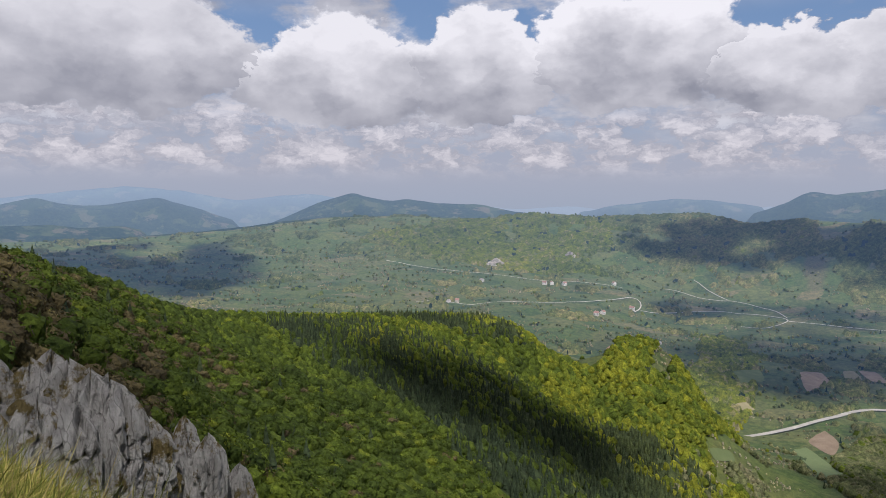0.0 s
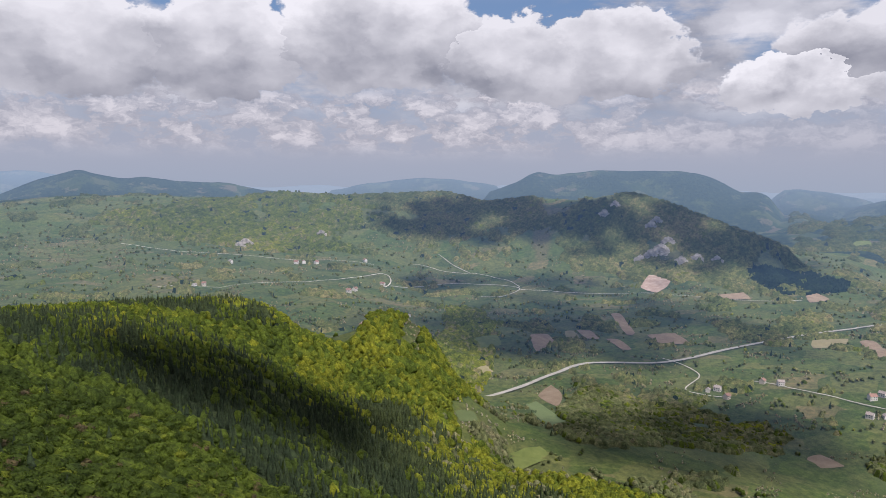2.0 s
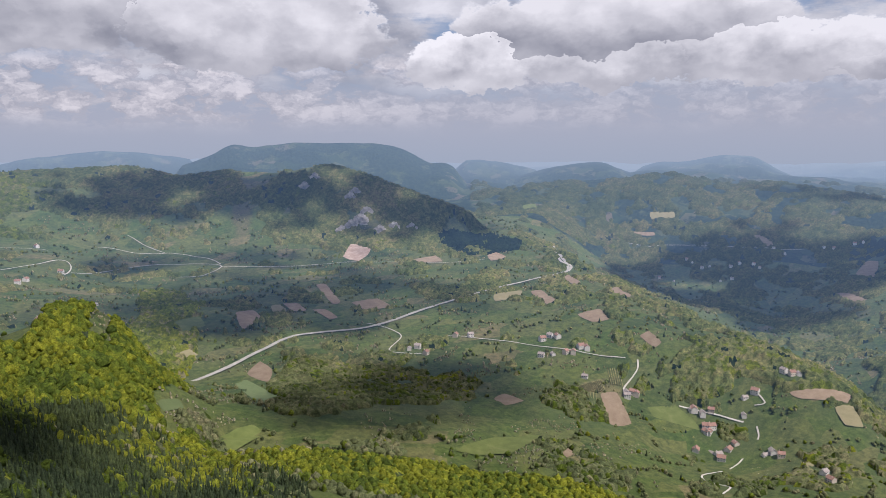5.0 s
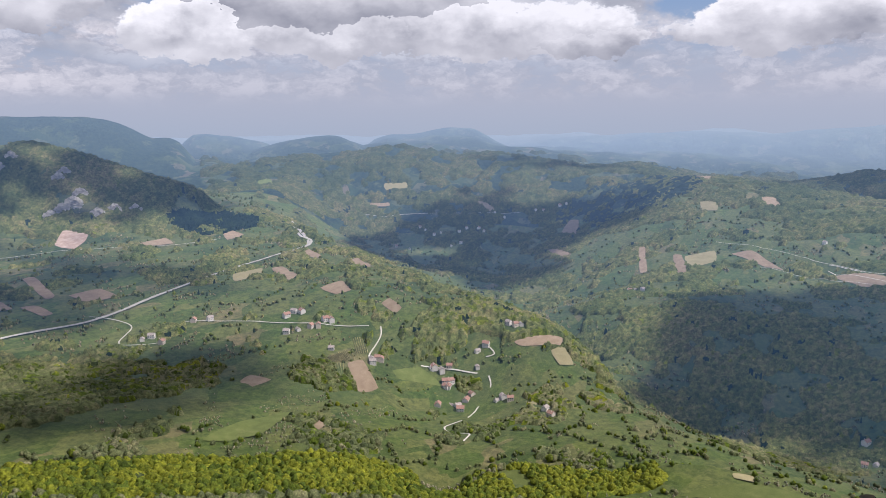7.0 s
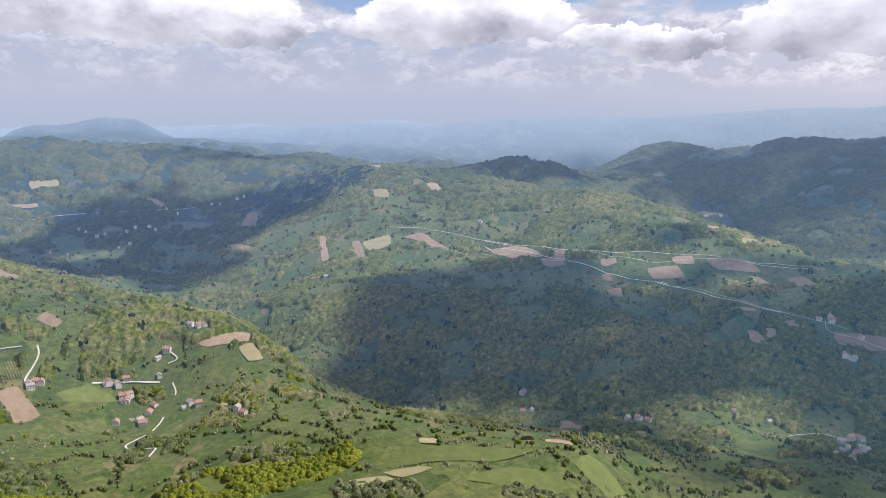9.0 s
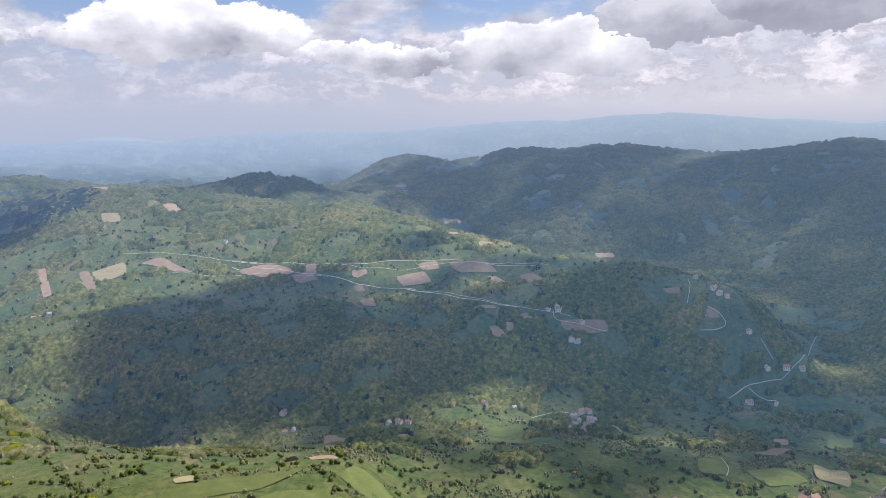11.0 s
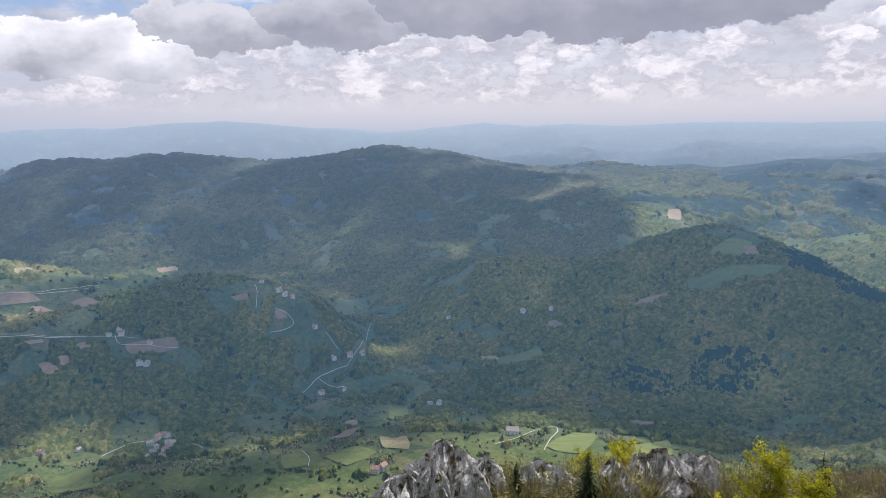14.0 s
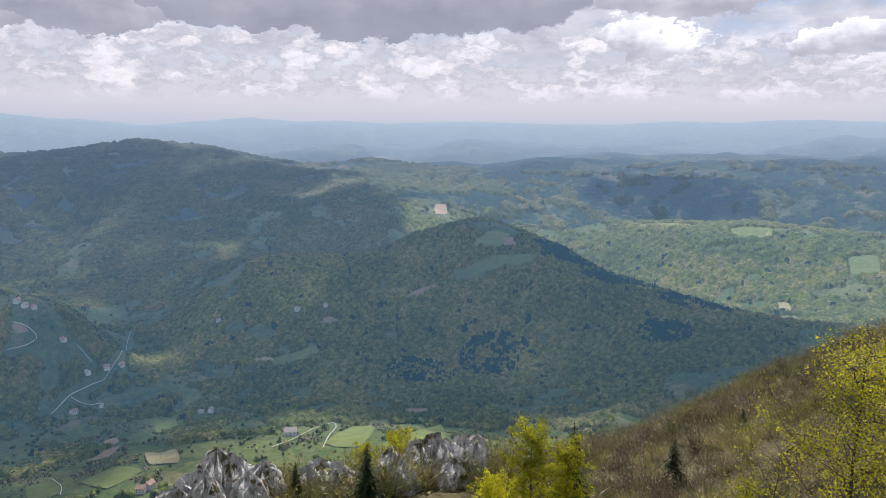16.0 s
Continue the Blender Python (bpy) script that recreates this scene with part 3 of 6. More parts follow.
# Crests that stand out against what lies behind them: the line, how far the land drops behind it (in tangents of the angle of sight), and how far back
# (as a share of the distance) it stays low.
CRESTS = [(SPUR, 0.030, 0.10), (BENCH_EDGE, 0.035, 0.16), (PLATEAU, 0.030, 0.12), (FAR_CREST, 0.030, 0.10), (EAST_CREST, 0.034, 0.09), (EAST_BENCH[9:], 0.030, 0.11),
          (SOUTH_CREST, 0.030, 0.12), (CONE_HILL, 0.030, 0.13), (SHOULDER[:16], 0.035, 0.14), (KNOB, 0.02, 0.08), (BACK_RIDGE, 0.02, 0.10)]


def off_crest(bearing, distance, line):
    """How far behind the crest a place lies, as a logarithm of distances, and how much of the crest there is at its bearing."""
    c = np.array(sorted(line))
    s = np.log(np.maximum(distance, 1.0) / np.interp(bearing, c[:, 0], c[:, 2]))
    ends = np.clip((bearing - c[0, 0]) / 2.5, 0, 1) * np.clip((c[-1, 0] - bearing) / 2.5, 0, 1)
    return s, ends


def height(bearing, distance):
    """The ground's height, with gullies and hummocks, its crests kept sharp."""
    bearing, distance = np.asarray(bearing, float), np.asarray(distance, float)
    x, y = polar(bearing, distance)
    z = smooth_height(bearing, distance)
    ledge = np.clip((distance - 1.2) / 1.5, 0, 1)
    z = z * ledge + (EYE - 1.65) * (1 - ledge)
    calm = np.ones(z.shape)
    for line, drop, back in CRESTS:
        s, ends = off_crest(bearing, distance, line)
        p = np.clip(s / (0.45 * back), 0, 1)
        z = z - distance * drop * ends * p * p * (3 - 2 * p) * np.exp(-(np.maximum(s, 0) / back) ** 2)
        calm = calm * (1 - 0.8 * ends * np.exp(-(s / 0.035) ** 2))
    for line in (MAIN_ROAD[:-1], UPPER_ROAD):
        s, ends = off_crest(bearing, distance, line)
        calm = calm * (1 - 0.9 * ends * np.exp(-(s / 0.06) ** 2))
    far = np.clip((distance - 250) / 900, 0, 1)
    z = z + far * 3.0 * (0.3 + 0.7 * calm) * rough(x, y, 90, 21, 3) + calm * far * (7 * rough(x, y, 330, 11) - 9 * (1 - np.abs(rough(x, y, 420, 31, 3))) ** 6)
    z = z + calm * np.clip((distance - 2300) / 900, 0, 1) * 46 * (np.abs(rough(x, y, 480, 41, 5)) - 0.22)
    folded = np.clip((distance - 850) / 300, 0, 1) * np.clip((bearing - 55) / 25, 0.35, 1)
    z = z + calm * folded * (15 * (0.28 - np.abs(rough(x, y, 210, 63, 3))) + 2.5 * rough(x, y, 55, 67, 2))
    inner = np.clip((distance - 1900) / 400, 0, 1) * np.clip((3450 - distance) / 350, 0, 1) * np.clip((bearing - 100) / 8, 0, 1) * np.clip((172 - bearing) / 8, 0, 1)
    z = z + calm * inner * 95 * (0.3 - np.abs(rough(x, y, 620, 43, 4)))
    z = z + np.clip((distance - 3) / 40, 0, 1) * (1 - far) * 0.012 * np.minimum(distance, 150) * rough(x, y, 22, 51, 3)
    return z


def height_at(x, y):
    b = np.degrees(np.arctan2(x, y))
    return height(np.where(b < -50, b + 360, b), np.hypot(x, y))


# ---- land cover ----
# bearing, distance, half width in degrees, half depth in metres, how densely wooded
WOODS = [(12, 1400, 60, 900, 0.22), (100, 1700, 60, 800, 0.42), (150, 1700, 60, 900, 0.52),
         (-12, 480, 36, 560, 1.0), (14.4, 810, 5.6, 130, 1.0), (24, 900, 8, 190, 0.2), (20, 570, 14, 90, 1.0), (18, 740, 3.2, 70, 1.0), (19.6, 860, 2.0, 75, 1.0), (28.5, 690, 8.5, 45, 0.97), (38.5, 960, 9, 200, 0.62), (21.3, 1280, 2.3, 360, 0.97),
         (50, 640, 22, 85, 1.0), (73, 690, 8, 65, 1.0), (5, 2330, 10, 230, 0.72), (18, 2420, 9, 170, 0.75), (36, 2200, 8, 190, 0.85), (45.5, 2090, 2.8, 90, 0.9),
         (69, 1130, 9, 180, 0.56), (74, 1650, 9, 330, 0.6), (95, 1420, 32, 190, 0.6), (120, 1380, 18, 130, 0.62), (112, 1060, 40, 90, 0.5),
         (98, 2400, 14, 260, 0.34), (80, 2750, 10, 300, 0.85), (165, 1560, 20, 330, 0.93), (120, 2500, 40, 560, 0.66), (180, 2200, 14, 400, 0.7),
         (60, 1000, 10, 90, 0.3), (108, 820, 26, 110, 0.12), (150, 960, 40, 70, 0.3), (166, 1790, 4, 60, 0.3), (103, 1720, 24, 90, 0.1), (88, 2120, 9, 90, 0.12), (181, 2350, 14, 260, 0.8), (11.4, 885, 2.2, 75, 0.0), (63, 680, 2, 60, 0.1), (125, 3150, 42, 620, 0.7), (70, 3000, 25, 480, 0.6)]
BARE = [(27.3, 2190, 0.7, 130, 0.6), (26, 2360, 2.5, 60, 0.4), (38.6, 2090, 3, 60, 0.35), (182, 110, 16, 60, 0.9), (170, 50, 14, 30, 0.9), (190, 45, 18, 45, 0.9), (-30, 30, 10, 26, 0.3)]


def zone(bearing, distance, rows, start=0.3):
    out = np.full(bearing.shape, start, float)
    x, y = polar(bearing, distance)
    near = np.clip((distance - 300) / 300, 0, 1)
    sway_b, sway_d = near * 0.34 * rough(x, y, 170, 171, 4), near * 0.34 * rough(x, y, 170, 181, 4)
    for b, d, hb, hd, v in rows:
        e = ((bearing - b) / hb + sway_b) ** 2 + ((distance - d) / hd + sway_d) ** 2
        k = np.clip((1.15 - e) / 0.3, 0, 1)
        out = out * (1 - k) + v * k
    return out


def wooded(bearing, distance):
    """1 where the ground lies under trees."""
    x, y = polar(bearing, distance)
    n = 0.5 + 0.75 * rough(x, y, 75, 71, 4)
    d = zone(bearing, distance, WOODS) * np.clip((distance - 45) / 30, 0, 1)
    return np.clip((d - n) / 0.12 + 0.5, 0, 1) * np.clip(d * 20, 0, 1)


def mesh_of(name, verts, faces, mat, smooth=False, **floats):
    me = bpy.data.meshes.new(name)
    verts, faces = np.asarray(verts, np.float32), np.asarray(faces, np.int32)
    k = faces.shape[1]
    me.vertices.add(len(verts))
    me.vertices.foreach_set("co", verts.ravel())
    me.loops.add(faces.size)
    me.loops.foreach_set("vertex_index", faces.ravel())
    me.polygons.add(len(faces))
    me.polygons.foreach_set("loop_start", np.arange(0, faces.size, k, dtype=np.int32))
    me.polygons.foreach_set("use_smooth", np.full(len(faces), smooth))
    for key, values in floats.items():
        me.attributes.new(key, "FLOAT", "POINT").data.foreach_set("value", np.asarray(values, np.float32))
    me.materials.append(mat)
    me.update(calc_edges=True)
    me.validate()
    return me


def grid_faces(rows, cols):
    i = np.arange(rows - 1)[:, None] * cols + np.arange(cols - 1)
    return np.stack([i, i + 1, i + cols + 1, i + cols], -1).reshape(-1, 4)


# the sheet of ground, finer where it is looked at
BEARINGS = np.concatenate([np.arange(-45, 205, 0.25), np.arange(205, 315.1, 2.5)])
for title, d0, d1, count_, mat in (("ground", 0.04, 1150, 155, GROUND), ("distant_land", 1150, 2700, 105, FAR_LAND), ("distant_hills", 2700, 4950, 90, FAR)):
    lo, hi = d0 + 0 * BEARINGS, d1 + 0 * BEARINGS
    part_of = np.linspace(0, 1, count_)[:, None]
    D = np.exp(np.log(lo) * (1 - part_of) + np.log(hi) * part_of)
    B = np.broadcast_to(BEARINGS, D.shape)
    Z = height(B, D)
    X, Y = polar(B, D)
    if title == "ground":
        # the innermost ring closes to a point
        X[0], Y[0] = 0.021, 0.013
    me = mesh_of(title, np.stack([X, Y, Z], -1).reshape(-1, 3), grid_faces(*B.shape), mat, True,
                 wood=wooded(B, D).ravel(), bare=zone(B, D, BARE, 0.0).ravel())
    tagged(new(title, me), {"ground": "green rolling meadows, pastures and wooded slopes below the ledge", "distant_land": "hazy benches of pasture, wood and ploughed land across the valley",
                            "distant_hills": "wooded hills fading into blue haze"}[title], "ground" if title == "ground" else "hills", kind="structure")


# ---- clouds overhead, whose shadows lie on the land: bearing and distance of the shadow, half width across and along the sight ----
# the last number is how much light each puff lets through
# the broad thin cloud at 31, out of view, is added to dim the bench
CLOUD_SHADE = [(6, 600, 150, 105, 0.5), (27, 2330, 520, 230, 0.25), (39, 2210, 400, 190, 0.3), (25, 1900, 480, 150, 0.65), (31, 1480, 430, 330, 0.78), (36, 890, 150, 110, 0.6), (42, 1030, 170, 140, 0.62), (100, 1290, 260, 170, 0.45), (137, 2060, 260, 260, 0.5), (179, 1300, 300, 170, 0.5), (-25, 2150, 430, 420, 0.6),
               (66, 2520, 470, 420, 0.25), (72, 3220, 420, 90, 0.25), (92, 1560, 330, 290, 0.3), (84, 1330, 150, 140, 0.4), (108, 1470, 420, 250, 0.55), (127, 1500, 500, 420, 0.7),
               (106.5, 1890, 85, 55, 0.2), (112, 3200, 600, 430, 0.55), (130, 2900, 900, 750, 0.7), (145.5, 2700, 440, 700, 0.6), (96, 3030, 380, 230, 0.2), (165, 1540, 570, 440, 0.58), (151.5, 2420, 290, 360, 0.5),
               (182, 1450, 250, 200, 0.4), (121, 950, 360, 160, 0.65), (178, 3100, 350, 220, 0.3), (147.5, 1850, 390, 380, 0.6), (143, 1330, 300, 190, 0.65), (138, 1080, 230, 120, 0.65),
               (100, 1080, 200, 110, 0.7), (-29, 210, 85, 215, 0.85)]
CLOUD_Z = 2600.0


def cloud_material(name, clear):
    mat, n, l, bsdf = shader(name)
    p = n.new("ShaderNodeNewGeometry").outputs["Position"]
    col = ramp(n, l, noise_out(n, l, p, 0.01, 5.0, 0.6), (0.3, (0.78, 0.79, 0.82)), (0.7, (0.92, 0.92, 0.93)))
    white, glow, both = node(n, l, "ShaderNodeBsdfDiffuse", Color=col), node(n, l, "ShaderNodeBsdfTranslucent", Color=col), n.new("ShaderNodeMixShader")
    both.inputs[0].default_value = 0.55
    l.new(white.outputs[0], both.inputs[1])
    l.new(glow.outputs[0], both.inputs[2])
    thin, gap = n.new("ShaderNodeMixShader"), n.new("ShaderNodeBsdfTransparent")
    thin.inputs[0].default_value = clear
    l.new(both.outputs[0], thin.inputs[1])
    l.new(gap.outputs[0], thin.inputs[2])
    l.new(thin.outputs[0], n["Material Output"].inputs[0])
    return mat


def ico(level):
    bm = bmesh.new()
    bmesh.ops.create_icosphere(bm, subdivisions=level, radius=1.0)
    bm.verts.ensure_lookup_table()
    v = np.array([q.co[:] for q in bm.verts])
    f = np.array([[q.index for q in g.verts] for g in bm.faces])
    bm.free()
    return v, f


def cloud(b, d, across, along, clear, seed):
    """A cumulus heap of many puffs with a ragged rim and a flat base."""
    rng = np.random.default_rng(seed)
    gx, gy = polar(b, d)
    gz = float(height(np.array([float(b)]), np.array([max(d, 30.0)]))[0])
    at = Vector((gx, gy, gz)) + SUN_WAY * ((CLOUD_Z - gz) / SUN_WAY.z)
    sv, sf = ico(1)
    small = min(across, along)
    vs, fs, ca, sa = [], [], math.cos(radians(b)), math.sin(radians(b))
    for k in range(70):
        r = math.sqrt(rng.random()) * (1.0 + 0.12 * rng.normal())
        a = rng.uniform(0, 2 * math.pi)
        u, v = across * r * math.cos(a), along * r * math.sin(a)
        rad = small * (0.34 - 0.2 * min(r, 1.1)) * rng.uniform(0.7, 1.3)
        q = sv * (1 + 0.12 * rng.normal(size=(len(sv), 1))) * rad
        q[:, 2] = np.maximum(q[:, 2], -0.35 * rad)
        fs.append(sf + k * len(sv))
        vs.append(q + [u * ca + v * sa, -u * sa + v * ca, 0.35 * rad * rng.random()])
    ob = new("cloud", mesh_of("cloud", np.concatenate(vs), np.concatenate(fs), VAPOUR[clear], True))
    ob.location = at
    return tagged(ob, "white cumulus cloud with a flat grey base overhead", "cloud", "fair-weather clouds", "stuff")


VAPOUR = {c: cloud_material("cloud_vapour", c) for c in {row[4] for row in CLOUD_SHADE}}
for seed, row in enumerate(CLOUD_SHADE):
    cloud(*row, 300 + seed)


# ---- surfaces of fields, roads and houses ----
def soil_material(name, a, b, c, furrow=0.0):
    mat, n, l, bsdf = shader(name)
    p = n.new("ShaderNodeNewGeometry").outputs["Position"]
    info = n.new("ShaderNodeObjectInfo")
    col = ramp(n, l, noise_out(n, l, p, 0.07, 6.0, 0.65), (0.3, a), (0.55, b), (0.75, c))
    shift = node(n, l, "ShaderNodeMapRange", Value=info.outputs["Random"])
    shift.inputs[3].default_value, shift.inputs[4].default_value = 0.72, 1.12
    grey = node(n, l, "ShaderNodeCombineColor", Red=shift.outputs[0], Green=shift.outputs[0], Blue=shift.outputs[0])
    col = blend(n, l, 1.0, col, grey.outputs[0], "MULTIPLY")
    # fields, roads and cliffs glow with the painted distance haze as well
    painted_haze(n, l, bsdf, p)
    rows = n.new("ShaderNodeTexWave")
    l.new(p, rows.inputs["Vector"])
    rows.inputs["Scale"].default_value, rows.inputs["Distortion"].default_value = 0.35, 1.5
    col = blend(n, l, furrow, col, blend(n, l, rows.outputs["Fac"], a, c))
    l.new(col, bsdf.inputs["Base Color"])
    bsdf.inputs["Roughness"].default_value = 0.95
    bsdf.inputs["Specular IOR Level"].default_value = 0.1
    bump(n, l, bsdf, noise_out(n, l, p, 0.6, 5.0, 0.7), 0.6, 0.6)
    return mat


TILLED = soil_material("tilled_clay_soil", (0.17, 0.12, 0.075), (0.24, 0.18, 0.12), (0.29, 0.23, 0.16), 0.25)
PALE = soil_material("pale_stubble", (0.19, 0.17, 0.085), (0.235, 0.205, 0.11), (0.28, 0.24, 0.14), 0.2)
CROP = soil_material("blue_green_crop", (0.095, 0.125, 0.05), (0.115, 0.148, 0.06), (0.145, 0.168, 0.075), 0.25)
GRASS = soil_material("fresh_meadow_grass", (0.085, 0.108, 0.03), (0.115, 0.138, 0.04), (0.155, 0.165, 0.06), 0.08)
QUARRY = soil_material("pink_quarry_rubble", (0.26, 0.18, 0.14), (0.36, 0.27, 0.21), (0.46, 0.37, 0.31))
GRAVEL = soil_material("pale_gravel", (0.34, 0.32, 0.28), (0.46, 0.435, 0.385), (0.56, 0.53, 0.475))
PLOT_KINDS = {"tilled": ("ploughed_field", "ploughed reddish-brown field between green pastures", "field", TILLED),
              "pale": ("stubble_field", "pale straw-coloured field on a green slope", "field", PALE),
              "crop": ("crop_field", "young blue-green crop in an oblong field", "field", CROP),
              "grass": ("meadow", "fresh green mown meadow between hedges", "meadow", GRASS),
              "quarry": ("quarry", "pink limestone quarry face cut into the hill foot", "quarry", QUARRY)}
PLOTS = []


def lift_over(d):
    return 0.25 + 0.0007 * d


def plot(kind, *corners):
    """A field draped over the ground between four corners, with a slightly uneven rim."""
    name, label, category, mat = PLOT_KINDS[kind]
    q = np.array([polar(b, d) for b, d in corners])
    PLOTS.append(q)
    n = 13
    s, t = np.meshgrid(np.linspace(0, 1, n), np.linspace(0, 1, n))
    w = np.stack([(1 - s) * (1 - t), s * (1 - t), s * t, (1 - s) * t], -1)
    xy = w @ q
    size = np.hypot(*(q[2] - q[0]))
    c = q.mean(0)
    rim = 1 - 0.10 * (np.maximum(abs(2 * s - 1), abs(2 * t - 1)) ** 4) * (abs(2 * s - 1) * abs(2 * t - 1)) ** 2
    xy = c + (xy - c) * (rim + 0.05 * rough(xy[..., 0], xy[..., 1], 0.25 * size + 4, 61, 2))[..., None]
    d = np.hypot(xy[..., 0], xy[..., 1])
    z = height_at(xy[..., 0], xy[..., 1]) + lift_over(d)
    me = mesh_of(name, np.dstack([xy, z]).reshape(-1, 3), grid_faces(n, n), mat, True)
    return tagged(new(name, me), label, category, "fields on the benches")


LANES = []


def lane(width, *points):
    """A gravel road along bearings and distances, draped over the ground."""
    p = np.array([polar(b, d) for b, d in points])
    width *= 1.0 if width > 4.2 else 0.8 if points[0][0] < 75 else 0.6
    steps = np.concatenate([np.linspace(i, i + 1, 14, endpoint=False) for i in range(len(p) - 1)] + [[len(p) - 1.0]])
    i = np.clip(steps.astype(int), 0, len(p) - 2)
    t = (steps - i)[:, None]
    p0, p1, p2, p3 = p[np.maximum(i - 1, 0)], p[i], p[i + 1], p[np.minimum(i + 2, len(p) - 1)]
    mid = 0.5 * (2 * p1 + (p2 - p0) * t + (2 * p0 - 5 * p1 + 4 * p2 - p3) * t ** 2 + (3 * p1 - p0 - 3 * p2 + p3) * t ** 3)
    LANES.append(mid)
    way = np.gradient(mid, axis=0)
    way /= np.linalg.norm(way, axis=1)[:, None] + 1e-9
    side = np.stack([-way[:, 1], way[:, 0]], 1)
    wide = width * (1 + 0.15 * rough(mid[:, 0], mid[:, 1], 30, 81, 2))[:, None]
    strips = np.stack([mid - side * wide * 0.6, mid - side * wide * 0.3, mid + side * wide * 0.3, mid + side * wide * 0.6], 1) if width > 4.2 else np.stack([mid - side * wide * 0.42, mid, mid + side * wide * 0.42], 1)
    d = np.hypot(strips[..., 0], strips[..., 1])
    z = height_at(strips[..., 0], strips[..., 1]) + lift_over(d) + 0.9
    me = mesh_of("road", np.dstack([strips, z]).reshape(-1, 3), grid_faces(*d.shape), GRAVEL, True)
    return tagged(new("road", me), "pale gravel country road winding between fields", "road", kind="structure")


def plaster_material(name, col, rough_=0.9, grain=0.15, airy=True):
    mat, n, l, bsdf = shader(name)
    p = n.new("ShaderNodeTexCoord").outputs["Object"]
    dark = tuple(c * (1 - 2 * grain) for c in col)
    l.new(ramp(n, l, noise_out(n, l, p, 0.9, 6.0, 0.7), (0.3, dark), (0.65, col)), bsdf.inputs["Base Color"])
    bsdf.inputs["Roughness"].default_value = rough_
    # haze painted on: walls, roofs and panes glow faintly with distance
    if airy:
        painted_haze(n, l, bsdf, n.new("ShaderNodeNewGeometry").outputs["Position"])
    bump(n, l, bsdf, noise_out(n, l, p, 6.0, 4.0, 0.7), 0.3, 0.05)
    return mat


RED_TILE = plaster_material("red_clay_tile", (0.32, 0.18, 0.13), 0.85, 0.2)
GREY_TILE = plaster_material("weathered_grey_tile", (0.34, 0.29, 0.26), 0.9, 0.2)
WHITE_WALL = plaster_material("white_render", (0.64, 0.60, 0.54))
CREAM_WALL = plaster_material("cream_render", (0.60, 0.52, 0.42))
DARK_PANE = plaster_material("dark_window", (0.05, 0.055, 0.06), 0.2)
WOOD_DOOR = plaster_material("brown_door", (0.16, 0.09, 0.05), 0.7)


def box(bm, x0, x1, y0, y1, z0, z1):
    v = [bm.verts.new((x, y, z)) for z in (z0, z1) for x, y in ((x0, y0), (x1, y0), (x1, y1), (x0, y1))]
    for f in ((3, 2, 1, 0), (4, 5, 6, 7), (0, 1, 5, 4), (1, 2, 6, 5), (2, 3, 7, 6), (3, 0, 4, 7)):
        bm.faces.new([v[i] for i in f])


def part(name, bm, mat, parent, label=""):
    me = bpy.data.meshes.new(name)
    bm.to_mesh(me)
    bm.free()
    me.materials.append(mat)
    ob = new(name, me)
    ob.parent = parent
    return tagged(ob, label)


def house(w, l, h, roof_mat, wall_mat, label, windows=3):
    """A farmhouse: rendered walls, gable roof with eaves, windows with frames, door and chimney."""
    top = tagged(new("house"), label, "house", "farmhouses in the valley")
    bm = bmesh.new()
    box(bm, -w / 2, w / 2, -l / 2, l / 2, -2.5, h)
    rise = w * 0.36
    for y in (-l / 2, l / 2):
        v = [bm.verts.new(c) for c in ((-w / 2, y, h), (w / 2, y, h), (0, y, h + rise))]
        bm.faces.new(v if y < 0 else v[::-1])
    part("wall", bm, wall_mat, top)
    bm = bmesh.new()
    e, t = 0.5, 0.22
    for s in (-1, 1):
        x, drop = s * (w / 2 + e), e * 0.72
        rows = [[(x, y, h - drop), (0, y, h + rise), (0, y, h + rise + t), (x, y, h - drop + t)] for y in (-l / 2 - e, l / 2 + e)]
        va, vb = ([bm.verts.new(c) for c in r] for r in rows)
        for i in range(4):
            bm.faces.new((va[i], va[(i + 1) % 4], vb[(i + 1) % 4], vb[i]))
        bm.faces.new(va[::-1])
        bm.faces.new(vb)
    bmesh.ops.recalc_face_normals(bm, faces=bm.faces)
    part("roof", bm, roof_mat, top)
    bm = bmesh.new()
    box(bm, w * 0.16, w * 0.16 + 0.6, l * 0.2, l * 0.2 + 0.6, h + rise * 0.4, h + rise + 1.0)
    part("chimney", bm, wall_mat, top)
    for s in (-1, 1):
        for k in range(windows):
            y = (k + 0.5) / windows * l - l / 2
            for z in ((1.0,) if h < 4 else (1.0, 3.6)):
                bm = bmesh.new()
                box(bm, s * w / 2 - 0.05, s * w / 2 + 0.06, y - 0.55, y + 0.55, z, z + 1.3)
                part("window", bm, DARK_PANE, top)
    for k in (-1, 1):
        bm = bmesh.new()
        box(bm, k * w * 0.25 - 0.5, k * w * 0.25 + 0.5, -l / 2 - 0.06, -l / 2 + 0.05, 1.2, 2.5)
        part("window", bm, DARK_PANE, top)
    bm = bmesh.new()
    box(bm, -0.5, 0.5, -l / 2 - 0.06, -l / 2 + 0.05, 0.0, 2.1)
    part("door", bm, WOOD_DOOR, top)
    return top


